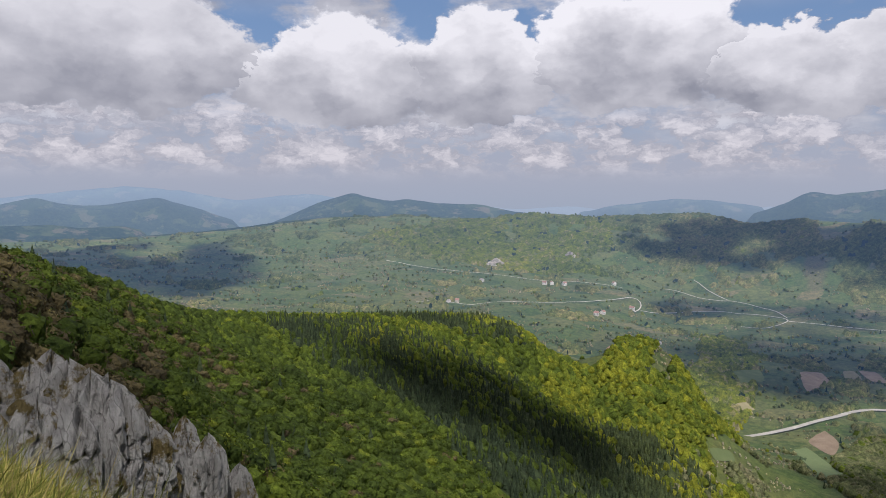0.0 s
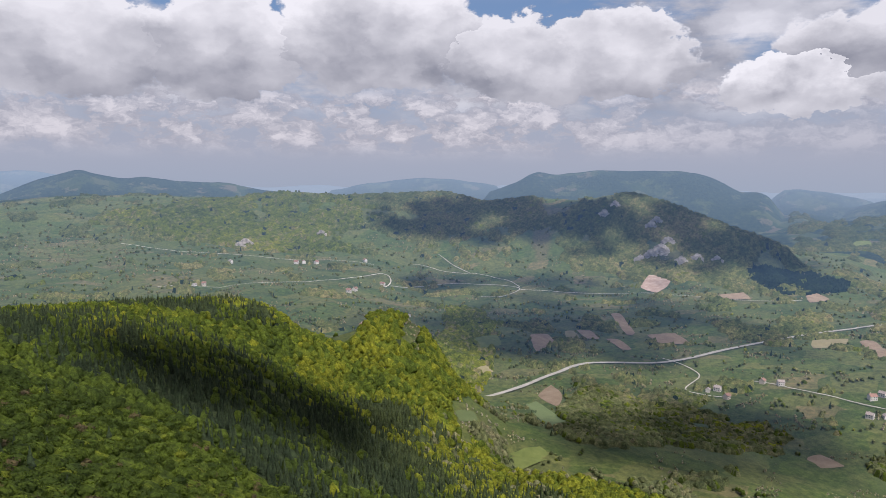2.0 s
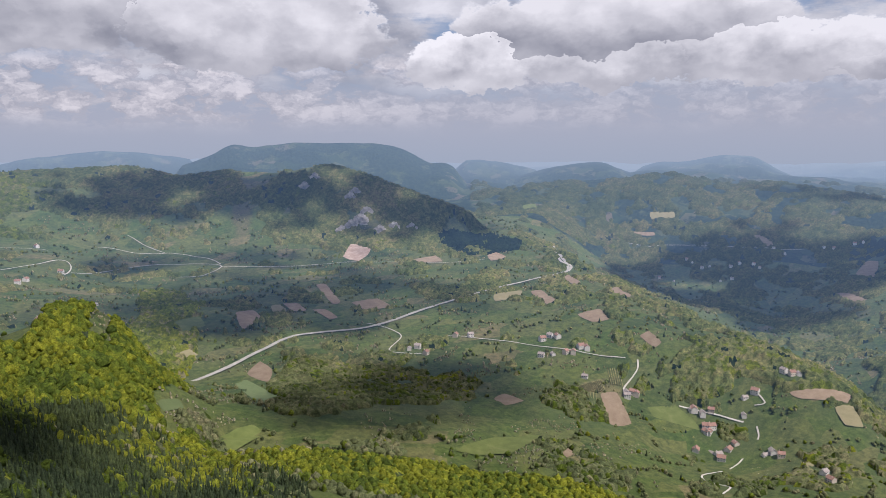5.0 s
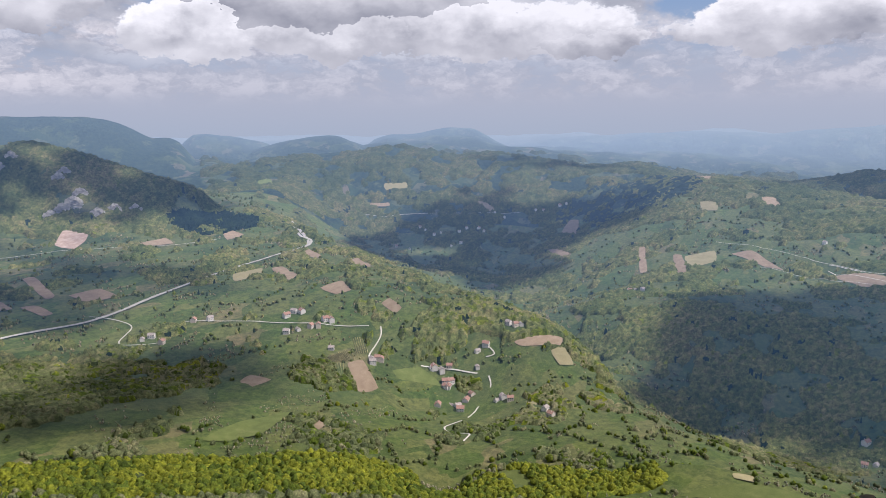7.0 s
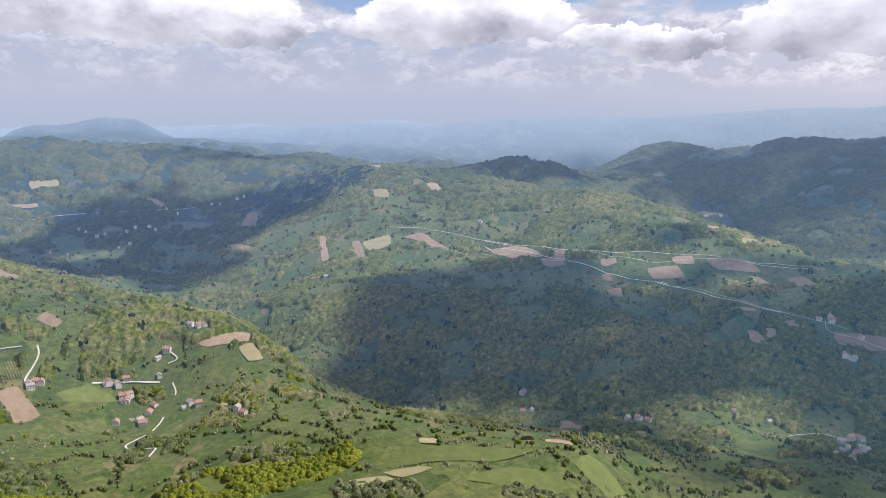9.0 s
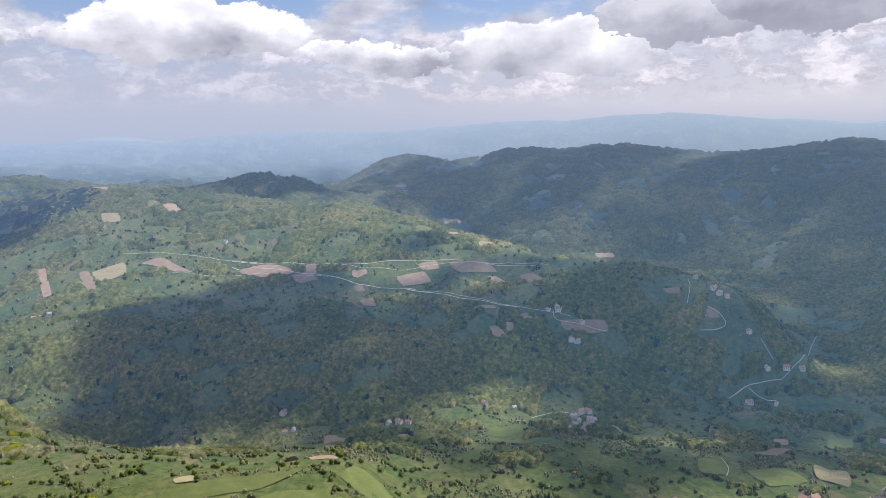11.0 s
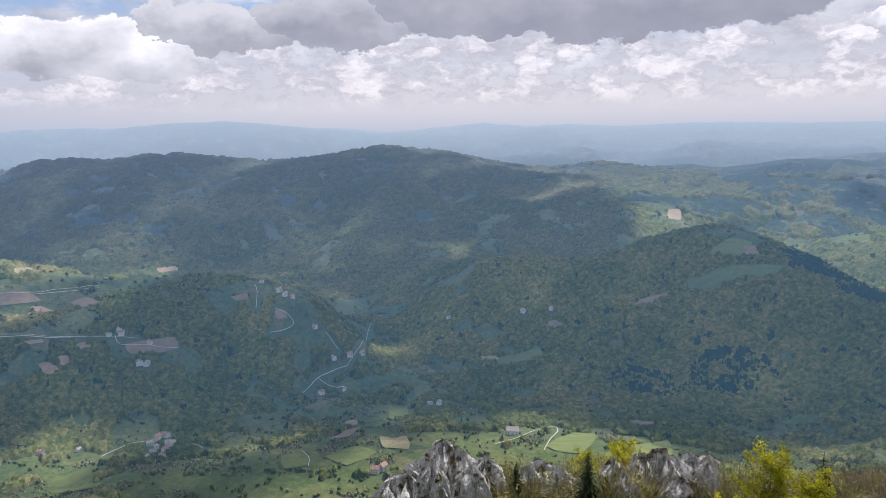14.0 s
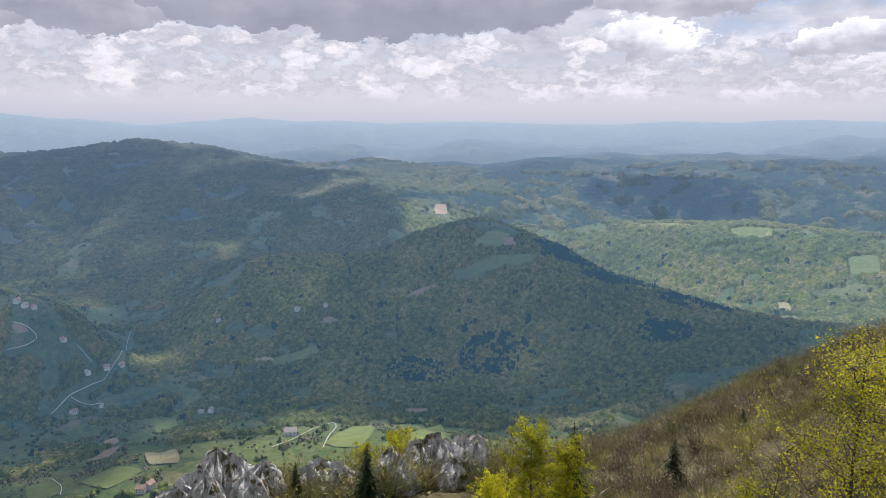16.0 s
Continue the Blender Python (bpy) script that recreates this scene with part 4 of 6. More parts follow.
HOUSES = {"r": [house(9, 11, 5.6, RED_TILE, WHITE_WALL, "two-storey white farmhouse with a red tiled roof"), house(7.5, 9, 3.2, RED_TILE, CREAM_WALL, "low cream cottage with a red tiled roof")],
          "w": [house(8, 10, 5.4, GREY_TILE, WHITE_WALL, "white rendered farmhouse under a weathered grey roof"), house(6.5, 9, 3.0, GREY_TILE, WHITE_WALL, "small whitewashed outbuilding with a grey roof"),
                house(8, 9, 5.2, RED_TILE, CREAM_WALL, "cream farmhouse with a faded red roof")],
          "b": [house(13, 18, 7.0, GREY_TILE, WHITE_WALL, "large pale stone barn standing alone on a meadow")]}
USED, HOMES = set(), []


def vineyard(*corners):
    """Vines in rows: each row a low leafy bank with a trellis post at either end, on bare tilled strips."""
    q = np.array([polar(b, d) for b, d in corners])
    PLOTS.append(q)
    top = tagged(new("vineyard"), "vineyard with pale green rows on trellis posts", "vineyard", "fields on the benches")
    c = q.mean(0)
    ground_z = float(height_at(c[:1], c[1:])[0])
    top.location = (c[0], c[1], ground_z)
    rows = max(4, int(np.hypot(*(q[1] - q[0])) / 3.6))
    for k in range(rows):
        f = (k + 0.5) / rows
        a, b = q[0] + (q[1] - q[0]) * f, q[3] + (q[2] - q[3]) * f
        n = 14
        t = np.linspace(0, 1, n)[:, None]
        line = a + (b - a) * t
        side = np.array([-(b - a)[1], (b - a)[0]]) / (np.hypot(*(b - a)) + 1e-6)
        z = height_at(line[:, 0], line[:, 1]) + 0.7
        wave = 0.5 + 0.15 * rough(line[:, 0], line[:, 1], 3.0, 65, 2)
        ring = [np.column_stack([line + side * (o * wave)[:, None], z + h]) for o, h in ((-1, -0.5), (-0.7, 0.3), (0.7, 0.3), (1, -0.5))]
        row = new("vine_row", mesh_of("vine_row", np.stack(ring, 1).reshape(-1, 3) - [c[0], c[1], ground_z], grid_faces(n, 4), PALE_VINE, False, tint=np.tile(rough(line[:, 0], line[:, 1], 4.0, 66, 2)[:, None] * 0.5 + 0.5, (1, 4)).ravel()))
        row.parent = top
        for end in (0, -1):
            bm = bmesh.new()
            x, y = line[end] - c
            box(bm, x - 0.08, x + 0.08, y - 0.08, y + 0.08, z[end] - ground_z - 1.2, z[end] - ground_z + 0.6)
            part("post", bm, WOOD_DOOR, row)
    return top


PALE_VINE = leaf_material("young_vine_leaf", (0.24, 0.23, 0.11), (0.32, 0.29, 0.15), (0.38, 0.35, 0.19), 0.3, 0.0, True)


def homes(kind, places):
    for k, (b, d) in enumerate(places):
        ob = HOUSES[kind][(k * 7 + len(HOMES)) % len(HOUSES[kind])]
        x, y = polar(b, d)
        HOMES.append((x, y))
        place = pose(x, y, float(height_at(np.array([x]), np.array([y]))[0]) + 0.6, 0, 0, (k * 67 + int(b * 13)) % 180)
        if ob.name not in USED:
            USED.add(ob.name)
            ob.matrix_basis = place
        else:
            copy_thing(ob, place)


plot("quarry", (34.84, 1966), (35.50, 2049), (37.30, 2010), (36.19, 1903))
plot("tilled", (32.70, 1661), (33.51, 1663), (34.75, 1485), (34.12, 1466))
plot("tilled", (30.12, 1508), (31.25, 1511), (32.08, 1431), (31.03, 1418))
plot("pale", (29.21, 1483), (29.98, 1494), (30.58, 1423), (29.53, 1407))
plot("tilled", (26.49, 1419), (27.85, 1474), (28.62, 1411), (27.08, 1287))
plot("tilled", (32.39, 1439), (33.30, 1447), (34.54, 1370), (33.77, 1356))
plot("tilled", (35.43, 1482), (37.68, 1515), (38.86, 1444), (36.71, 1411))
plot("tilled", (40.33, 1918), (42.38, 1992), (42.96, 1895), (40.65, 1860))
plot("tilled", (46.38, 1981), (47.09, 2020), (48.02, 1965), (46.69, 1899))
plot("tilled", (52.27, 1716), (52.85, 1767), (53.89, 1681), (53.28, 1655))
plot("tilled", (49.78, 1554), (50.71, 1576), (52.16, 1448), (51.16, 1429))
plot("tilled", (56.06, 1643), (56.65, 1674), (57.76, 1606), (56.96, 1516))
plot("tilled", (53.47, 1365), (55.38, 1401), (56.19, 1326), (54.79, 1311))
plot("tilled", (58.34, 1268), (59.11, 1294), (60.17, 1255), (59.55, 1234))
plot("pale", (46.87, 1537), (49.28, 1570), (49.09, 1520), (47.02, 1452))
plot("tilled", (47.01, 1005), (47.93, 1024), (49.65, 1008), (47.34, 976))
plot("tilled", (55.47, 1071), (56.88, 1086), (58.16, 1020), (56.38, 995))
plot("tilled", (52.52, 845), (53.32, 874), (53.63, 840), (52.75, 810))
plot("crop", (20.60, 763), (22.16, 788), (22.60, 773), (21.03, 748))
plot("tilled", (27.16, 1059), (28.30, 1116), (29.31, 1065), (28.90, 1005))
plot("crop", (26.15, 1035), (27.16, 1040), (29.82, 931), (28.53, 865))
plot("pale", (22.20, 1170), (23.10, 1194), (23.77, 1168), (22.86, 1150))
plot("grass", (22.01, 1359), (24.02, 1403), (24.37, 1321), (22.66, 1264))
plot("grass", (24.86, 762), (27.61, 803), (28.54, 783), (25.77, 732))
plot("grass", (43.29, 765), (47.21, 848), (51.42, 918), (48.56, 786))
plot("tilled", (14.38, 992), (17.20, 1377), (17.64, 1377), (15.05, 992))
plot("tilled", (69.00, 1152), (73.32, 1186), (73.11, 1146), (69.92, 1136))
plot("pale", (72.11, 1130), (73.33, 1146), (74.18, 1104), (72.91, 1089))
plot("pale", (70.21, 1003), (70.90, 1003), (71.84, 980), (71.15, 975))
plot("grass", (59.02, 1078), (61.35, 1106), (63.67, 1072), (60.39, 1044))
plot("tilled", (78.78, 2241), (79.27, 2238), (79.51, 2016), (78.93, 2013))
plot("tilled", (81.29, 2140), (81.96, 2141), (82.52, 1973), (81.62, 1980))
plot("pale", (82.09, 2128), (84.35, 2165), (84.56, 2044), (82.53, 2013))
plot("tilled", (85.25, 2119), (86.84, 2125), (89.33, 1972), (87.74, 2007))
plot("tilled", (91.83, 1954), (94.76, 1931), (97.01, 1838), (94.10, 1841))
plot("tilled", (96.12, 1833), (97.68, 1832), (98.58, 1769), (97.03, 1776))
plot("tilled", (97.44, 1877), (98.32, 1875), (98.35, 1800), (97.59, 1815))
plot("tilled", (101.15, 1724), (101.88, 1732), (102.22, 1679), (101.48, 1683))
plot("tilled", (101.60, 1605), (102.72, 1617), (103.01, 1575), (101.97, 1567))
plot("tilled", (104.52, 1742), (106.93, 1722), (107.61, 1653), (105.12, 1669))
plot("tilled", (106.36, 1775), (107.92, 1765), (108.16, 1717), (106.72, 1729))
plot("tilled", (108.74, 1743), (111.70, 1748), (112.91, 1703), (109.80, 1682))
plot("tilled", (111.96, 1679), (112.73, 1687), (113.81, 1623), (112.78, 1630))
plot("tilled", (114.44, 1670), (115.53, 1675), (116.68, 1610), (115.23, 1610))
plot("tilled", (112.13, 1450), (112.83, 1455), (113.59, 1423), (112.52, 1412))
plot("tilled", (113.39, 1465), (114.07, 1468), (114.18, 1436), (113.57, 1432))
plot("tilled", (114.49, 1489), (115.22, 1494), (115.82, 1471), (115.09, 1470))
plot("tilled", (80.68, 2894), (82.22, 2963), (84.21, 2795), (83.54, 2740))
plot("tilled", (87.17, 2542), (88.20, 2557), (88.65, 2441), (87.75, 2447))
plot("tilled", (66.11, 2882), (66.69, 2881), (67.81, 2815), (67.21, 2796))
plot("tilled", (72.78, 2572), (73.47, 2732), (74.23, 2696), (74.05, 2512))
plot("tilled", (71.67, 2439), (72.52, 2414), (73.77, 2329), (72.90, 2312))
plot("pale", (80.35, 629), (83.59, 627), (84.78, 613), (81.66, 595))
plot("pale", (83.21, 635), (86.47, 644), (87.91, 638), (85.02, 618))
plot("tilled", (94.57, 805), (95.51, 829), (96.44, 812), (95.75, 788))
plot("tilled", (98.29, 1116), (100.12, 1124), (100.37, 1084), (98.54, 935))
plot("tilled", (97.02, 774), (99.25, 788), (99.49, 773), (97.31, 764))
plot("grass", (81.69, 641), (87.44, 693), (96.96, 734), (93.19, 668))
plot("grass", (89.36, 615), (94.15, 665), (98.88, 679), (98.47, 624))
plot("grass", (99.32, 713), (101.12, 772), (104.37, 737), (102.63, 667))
plot("grass", (67.60, 700), (69.78, 702), (71.51, 654), (70.15, 641))
plot("tilled", (157.20, 1581), (158.17, 1601), (160.30, 1611), (158.40, 1572))
plot("tilled", (165.09, 1727), (165.95, 1735), (166.34, 1702), (165.31, 1693))
plot("tilled", (150.54, 1525), (151.18, 1537), (152.26, 1525), (151.42, 1510))
plot("tilled", (132.64, 1038), (134.06, 1095), (135.48, 1112), (134.52, 1045))
plot("tilled", (128.82, 1507), (129.50, 1509), (129.93, 1490), (129.02, 1490))
plot("tilled", (125.53, 1569), (126.86, 1569), (127.06, 1544), (126.17, 1547))
plot("pale", (145.25, 1450), (146.61, 1448), (146.84, 1431), (145.48, 1431))
plot("grass", (150.56, 950), (152.95, 1083), (155.11, 1066), (153.87, 930))
plot("grass", (155.16, 937), (160.47, 1102), (160.93, 972), (155.63, 890))
plot("grass", (132.13, 959), (134.98, 983), (136.86, 948), (134.00, 912))
plot("grass", (146.16, 1436), (150.15, 1466), (150.60, 1431), (147.07, 1409))
plot("grass", (161.42, 1616), (163.22, 1651), (168.08, 1675), (167.47, 1634))
plot("grass", (162.43, 1692), (164.17, 1756), (165.94, 1747), (164.96, 1686))
plot("tilled", (162.33, 949), (163.06, 1018), (164.80, 975), (163.69, 937))
plot("tilled", (108.41, 2845), (109.72, 2865), (109.86, 2845), (108.55, 2806))
plot("pale", (111.28, 1870), (112.26, 1909), (112.37, 1857), (111.39, 1832))
plot("pale", (83.07, 2549), (84.30, 2531), (84.40, 2446), (83.17, 2462))
plot("tilled", (101.06, 1807), (102.25, 1807), (102.38, 1770), (101.18, 1770))
plot("pale", (58.82, 3006), (60.65, 3027), (60.76, 2986), (58.92, 2965))
plot("tilled", (57.67, 2905), (59.22, 2905), (59.32, 2885), (57.76, 2885))
plot("pale", (110.76, 1521), (112.56, 1521), (112.73, 1511), (110.94, 1511))
plot("tilled", (103.76, 1078), (105.38, 1093), (105.54, 1064), (103.93, 1042))
plot("pale", (86.49, 714), (88.03, 719), (88.16, 699), (86.62, 699))
plot("tilled", (108.40, 2865), (109.88, 2865), (109.98, 2845), (108.50, 2806))
plot("tilled", (108.77, 1990), (109.70, 2003), (109.76, 1909), (108.83, 1909))
plot("pale", (111.38, 1883), (112.49, 1909), (112.58, 1857), (111.46, 1845))
plot("tilled", (120.44, 2479), (121.89, 2479), (122.01, 2446), (120.55, 2429))
plot("tilled", (117.78, 1460), (121.49, 1470), (121.79, 1440), (118.08, 1430))
plot("pale", (136.91, 1000), (139.12, 1014), (139.33, 966), (137.12, 966))
plot("tilled", (134.06, 1196), (135.07, 1196), (135.16, 1163), (134.16, 1147))
plot("grass", (137.61, 1255), (139.23, 1272), (139.39, 1212), (137.77, 1187))
plot("grass", (111.89, 1124), (114.83, 1101), (115.03, 973), (112.08, 1014))
plot("grass", (128.69, 986), (130.85, 986), (131.04, 933), (128.88, 927))
plot("tilled", (159.67, 2674), (160.66, 2711), (160.75, 2620), (159.76, 2514))
plot("grass", (161.16, 1641), (163.67, 1630), (163.90, 1607), (161.39, 1607))
plot("grass", (175.62, 2497), (179.40, 2479), (179.73, 2429), (175.97, 2462))
plot("grass", (182.11, 2396), (184.91, 2429), (185.20, 2347), (182.40, 2331))
plot("grass", (189.97, 2236), (191.82, 2267), (192.09, 2161), (190.24, 2131))
plot("pale", (184.05, 2379), (184.91, 2396), (185.01, 2347), (184.15, 2331))
plot("tilled", (180.60, 2102), (181.70, 2102), (181.81, 2088), (180.72, 2102))
plot("pale", (185.77, 1990), (186.62, 1990), (186.74, 1949), (185.89, 1949))
plot("pale", (136.83, 1035), (139.27, 1007), (139.43, 933), (136.98, 966))
plot("tilled", (157.28, 1212), (159.23, 1212), (159.40, 1171), (157.45, 1179))
plot("grass", (49.12, 2905), (50.18, 2925), (50.29, 2845), (49.23, 2826))
vineyard((53.30, 1071), (55.66, 1109), (55.94, 1078), (54.40, 1066))
vineyard((54.41, 1066), (55.35, 1069), (55.35, 1028), (54.80, 1028))
vineyard((55.97, 1155), (57.09, 1155), (57.34, 1109), (56.30, 1101))
lane(6.6, *[(b, d) for b, _, d in MAIN_ROAD])
lane(4, (-4.50, 2131), (0.01, 2021), (3.85, 2008), (8.24, 1986), (14.06, 2021))
lane(4, (-2.13, 1661), (6.02, 1693), (10.91, 1758), (14.51, 1880), (15.42, 1867), (14.97, 1776))
lane(4, (15.42, 1821), (19.92, 1925), (23.69, 1911), (25.67, 1882), (24.37, 1806), (22.61, 1810))
lane(3.5, (17.21, 2077), (19.90, 2027), (22.57, 2007), (24.78, 1950), (25.67, 1897))
lane(3.5, (19.22, 2132), (20.34, 2072), (21.69, 2020))
lane(4, (25.67, 1872), (29.53, 1864), (34.87, 1906), (37.99, 1866), (42.42, 1865), (46.19, 1921))
lane(5, (52.83, 1808), (53.01, 1872), (52.08, 1939), (51.65, 2216), (51.75, 2451))
lane(3.5, (36.73, 1319), (39.45, 1257), (38.58, 1171), (41.72, 1159))
lane(3.5, (43.01, 1245), (45.63, 1235), (49.87, 1215), (53.54, 1187), (57.41, 1192))
lane(3.5, (58.34, 1192), (58.31, 1162), (57.36, 1100), (57.94, 1095))
lane(3.5, (61.58, 1104), (64.14, 1104), (66.24, 1094))
lane(3.5, (67.17, 1084), (67.31, 1059), (66.48, 1025), (65.77, 992), (63.65, 929), (63.88, 890), (65.54, 888), (65.06, 848))
lane(3, (66.70, 1161), (67.62, 1131), (66.93, 1125))
lane(3.6, (57.09, 2837), (62.10, 2805), (67.79, 2786), (69.59, 2805))
lane(3, (146.47, 952), (148.51, 996), (151.18, 1102), (151.64, 1063), (150.56, 938))
lane(3, (115.61, 1159), (117.33, 1198), (118.62, 1199))
lane(3, (122.08, 1149), (124.28, 1070))
lane(2.6, (130.78, 1353), (132.02, 1401), (133.06, 1420), (134.41, 1430))
lane(2.2, (136.44, 1734), (136.15, 1664), (135.72, 1511), (135.07, 1460), (134.41, 1430))
lane(2.2, (132.80, 1480), (133.26, 1470), (133.72, 1460))
lane(2.0, (127.45, 1596), (127.63, 1564), (127.48, 1521))
lane(2.2, (128.48, 1470), (129.62, 1470), (130.31, 1480), (129.71, 1500), (128.94, 1511))
lane(2.0, (130.48, 993), (131.04, 959), (130.95, 927))
lane(3.0, (132.16, 1401), (133.07, 1391), (134.12, 1382))
lane(3.0, (91.95, 2003), (96.43, 1896), (101.29, 1832), (104.48, 1819), (108.63, 1758), (116.49, 1710))
lane(3.0, (91.90, 1976), (93.92, 1909), (97.07, 1832), (101.95, 1722), (105.97, 1630), (108.48, 1585), (111.92, 1532), (114.34, 1511))
lane(2.4, (117.26, 1490), (117.60, 1460), (119.51, 1450), (121.57, 1440))
lane(2.6, (84.36, 2221), (88.42, 2117), (91.59, 2017), (96.54, 1896), (101.40, 1819), (106.91, 1746), (112.86, 1734), (116.94, 1722))
lane(2.4, (87.51, 2003), (92.51, 1896), (98.35, 1794), (101.90, 1722), (106.20, 1630))
lane(2.2, (106.61, 1618), (109.09, 1585), (112.33, 1532), (115.78, 1500), (118.72, 1470))
homes("r", [(9.59, 1951), (8.62, 1951), (8.05, 1946), (13.38, 2047), (12.09, 1655), (12.58, 1681), (14.77, 1798), (11.58, 868), (13.22, 874), (12.80, 880), (50.88, 1234), (52.09, 1244), (53.92, 1201), (54.40, 1200), (62.66, 1103), (63.60, 1079), (63.79, 1069), (63.66, 1069), (63.99, 1080), (62.95, 1022), (64.83, 1013), (65.30, 1036), (66.93, 1151), (78.22, 1851), (72.68, 2853), (73.19, 2862), (66.33, 2673), (65.36, 2678), (95.22, 1240), (118.70, 1410), (104.60, 1150), (119.60, 1205), (120.19, 1210), (117.69, 1490), (129.32, 1553), (134.66, 1454), (132.27, 1358), (136.46, 885), (137.08, 891)])
homes("w", [(3.12, 1927), (1.15, 1686), (0.47, 1674), (45.10, 1242), (43.89, 1242), (40.15, 1179), (40.82, 1188), (41.50, 1158), (16.81, 1506), (51.48, 1250), (52.75, 1179), (51.75, 1174), (50.82, 1167), (53.35, 1179), (54.31, 1107), (57.57, 1087), (58.01, 1096), (64.13, 1028), (64.60, 1024), (65.77, 1049), (67.88, 1022), (68.35, 1026), (68.95, 1017), (66.23, 1140), (68.76, 1199), (69.31, 1193), (69.76, 1197), (57.64, 1082), (58.34, 1095), (62.51, 1102), (63.30, 1099), (63.91, 1108), (66.24, 1106), (71.84, 971), (72.31, 950), (78.67, 1852), (79.20, 1831), (61.65, 2725), (62.07, 2703), (62.77, 2658)])
homes("w", [(63.31, 2668), (64.77, 2658), (66.74, 2653), (64.12, 2567), (64.90, 2575), (59.74, 2575), (60.79, 2555), (70.82, 2824), (71.43, 2826), (67.60, 2793), (68.36, 2758), (95.25, 1160), (95.95, 1173), (103.72, 1152), (105.35, 1147), (119.13, 1409), (117.57, 1500), (119.09, 1183), (119.49, 1163), (120.37, 1169), (120.07, 1132), (118.82, 1114), (91.58, 2138), (111.73, 1206), (114.14, 1206), (119.03, 1182), (119.48, 1200), (119.21, 1141), (120.63, 1161), (119.83, 1094), (118.79, 1412), (119.29, 1409), (119.59, 1454), (116.87, 1496), (129.76, 1538), (130.30, 1533), (128.00, 1608), (133.36, 1441), (135.68, 1465), (134.14, 1373)])
homes("w", [(131.96, 1479), (142.74, 1609), (148.78, 1564), (151.03, 1561), (141.13, 1270), (141.87, 1269), (127.31, 836)])
homes("b", [(147.97, 1016)])
for kind in HOUSES.values():
    for ob in kind:
        if ob.name not in USED:
            for o in [*ob.children_recursive, ob]:
                bpy.data.objects.remove(o)


# ---- forests ----
def lumpy_crown(rng, rings, sides):
    """A crown for the middle distance: a rounded heap broken by lumps and notches."""
    verts, faces = [], []
    for k in range(rings):
        t = (k + 0.3) / rings
        r = 0.46 * math.sin(math.pi * (0.28 + 0.66 * t)) ** 0.8
        for s in range(sides):
            a = 2 * math.pi * (s + 0.5 * (k % 2)) / sides
            q = r * (1 + rng.normal(0, 0.2))
            verts.append((q * math.cos(a), q * math.sin(a), 0.06 + 0.86 * t + rng.normal(0, 0.05)))
    verts.append((rng.normal(0, 0.08), rng.normal(0, 0.08), 1.0))
    for k in range(rings - 1):
        for s in range(sides):
            a, b, c, d = k * sides + s, k * sides + (s + 1) % sides, (k + 1) * sides + (s + 1) % sides, (k + 1) * sides + s
            faces += [(a, b, c), (a, c, d)]
    top = (rings - 1) * sides
    faces += [(top + s, top + (s + 1) % sides, len(verts) - 1) for s in range(sides)]
    return np.array(verts), np.array(faces)


def full_crown(rng, leaves, size):
    """A dense rounded crown: a lumpy body of foliage clothed in leaf sprays that face outwards."""
    v, f = ico(1)
    lumps = rng.normal(size=(9, 3))
    lumps /= np.linalg.norm(lumps, axis=1)[:, None]
    lumps[:, 2] = np.abs(lumps[:, 2])

    def swell(d):
        return 0.78 + 0.3 * np.exp(-(np.arccos(np.clip(d @ lumps.T, -1, 1)).min(1) / 0.42) ** 2)
    squash = np.array([0.52, 0.52, 0.5])
    body = v * swell(v)[:, None] * squash * 0.93 + [0, 0, 0.46]
    d = rng.normal(size=(leaves, 3))
    d[:, 2] = np.abs(d[:, 2]) - 0.25
    d /= np.linalg.norm(d, axis=1)[:, None]
    c = d * swell(d)[:, None] * squash * rng.uniform(0.92, 1.06, (leaves, 1)) + [0, 0, 0.46]
    nrm = d + rng.normal(0, 0.35, (leaves, 3))
    t = np.cross(nrm, rng.normal(size=(leaves, 3)))
    t /= np.linalg.norm(t, axis=1)[:, None]
    s = np.cross(nrm, t)
    s /= np.linalg.norm(s, axis=1)[:, None]
    a = size * rng.uniform(0.6, 1.3, (leaves, 1))
    sprays = np.stack([c + t * a, c - t * a * 0.6 + s * a * 0.8, c - t * a * 0.5 - s * a * 0.9], 1).reshape(-1, 3)
    return np.concatenate([body, sprays]), np.concatenate([f, np.arange(leaves * 3).reshape(-1, 3) + len(v)])


def spruce_crown(rng, tiers, sides):
    verts, faces = [], []
    for k in range(tiers):
        z0, z1 = 0.08 + 0.8 * k / tiers, min(1.0, 0.08 + 0.8 * k / tiers + 1.25 / tiers + 0.1)
        r = 0.2 * (1 - k / (tiers + 0.3))
        i = len(verts)
        verts.append((0, 0, z1))
        for s in range(sides):
            a = 2 * math.pi * (s + 0.5 * (k % 2)) / sides
            q = r * (0.75 + 0.5 * rng.random())
            verts.append((q * math.cos(a), q * math.sin(a), z0 - 0.03 * rng.random()))
        faces += [(i, i + 1 + s, i + 1 + (s + 1) % sides) for s in range(sides)]
    return np.array(verts), np.array(faces)


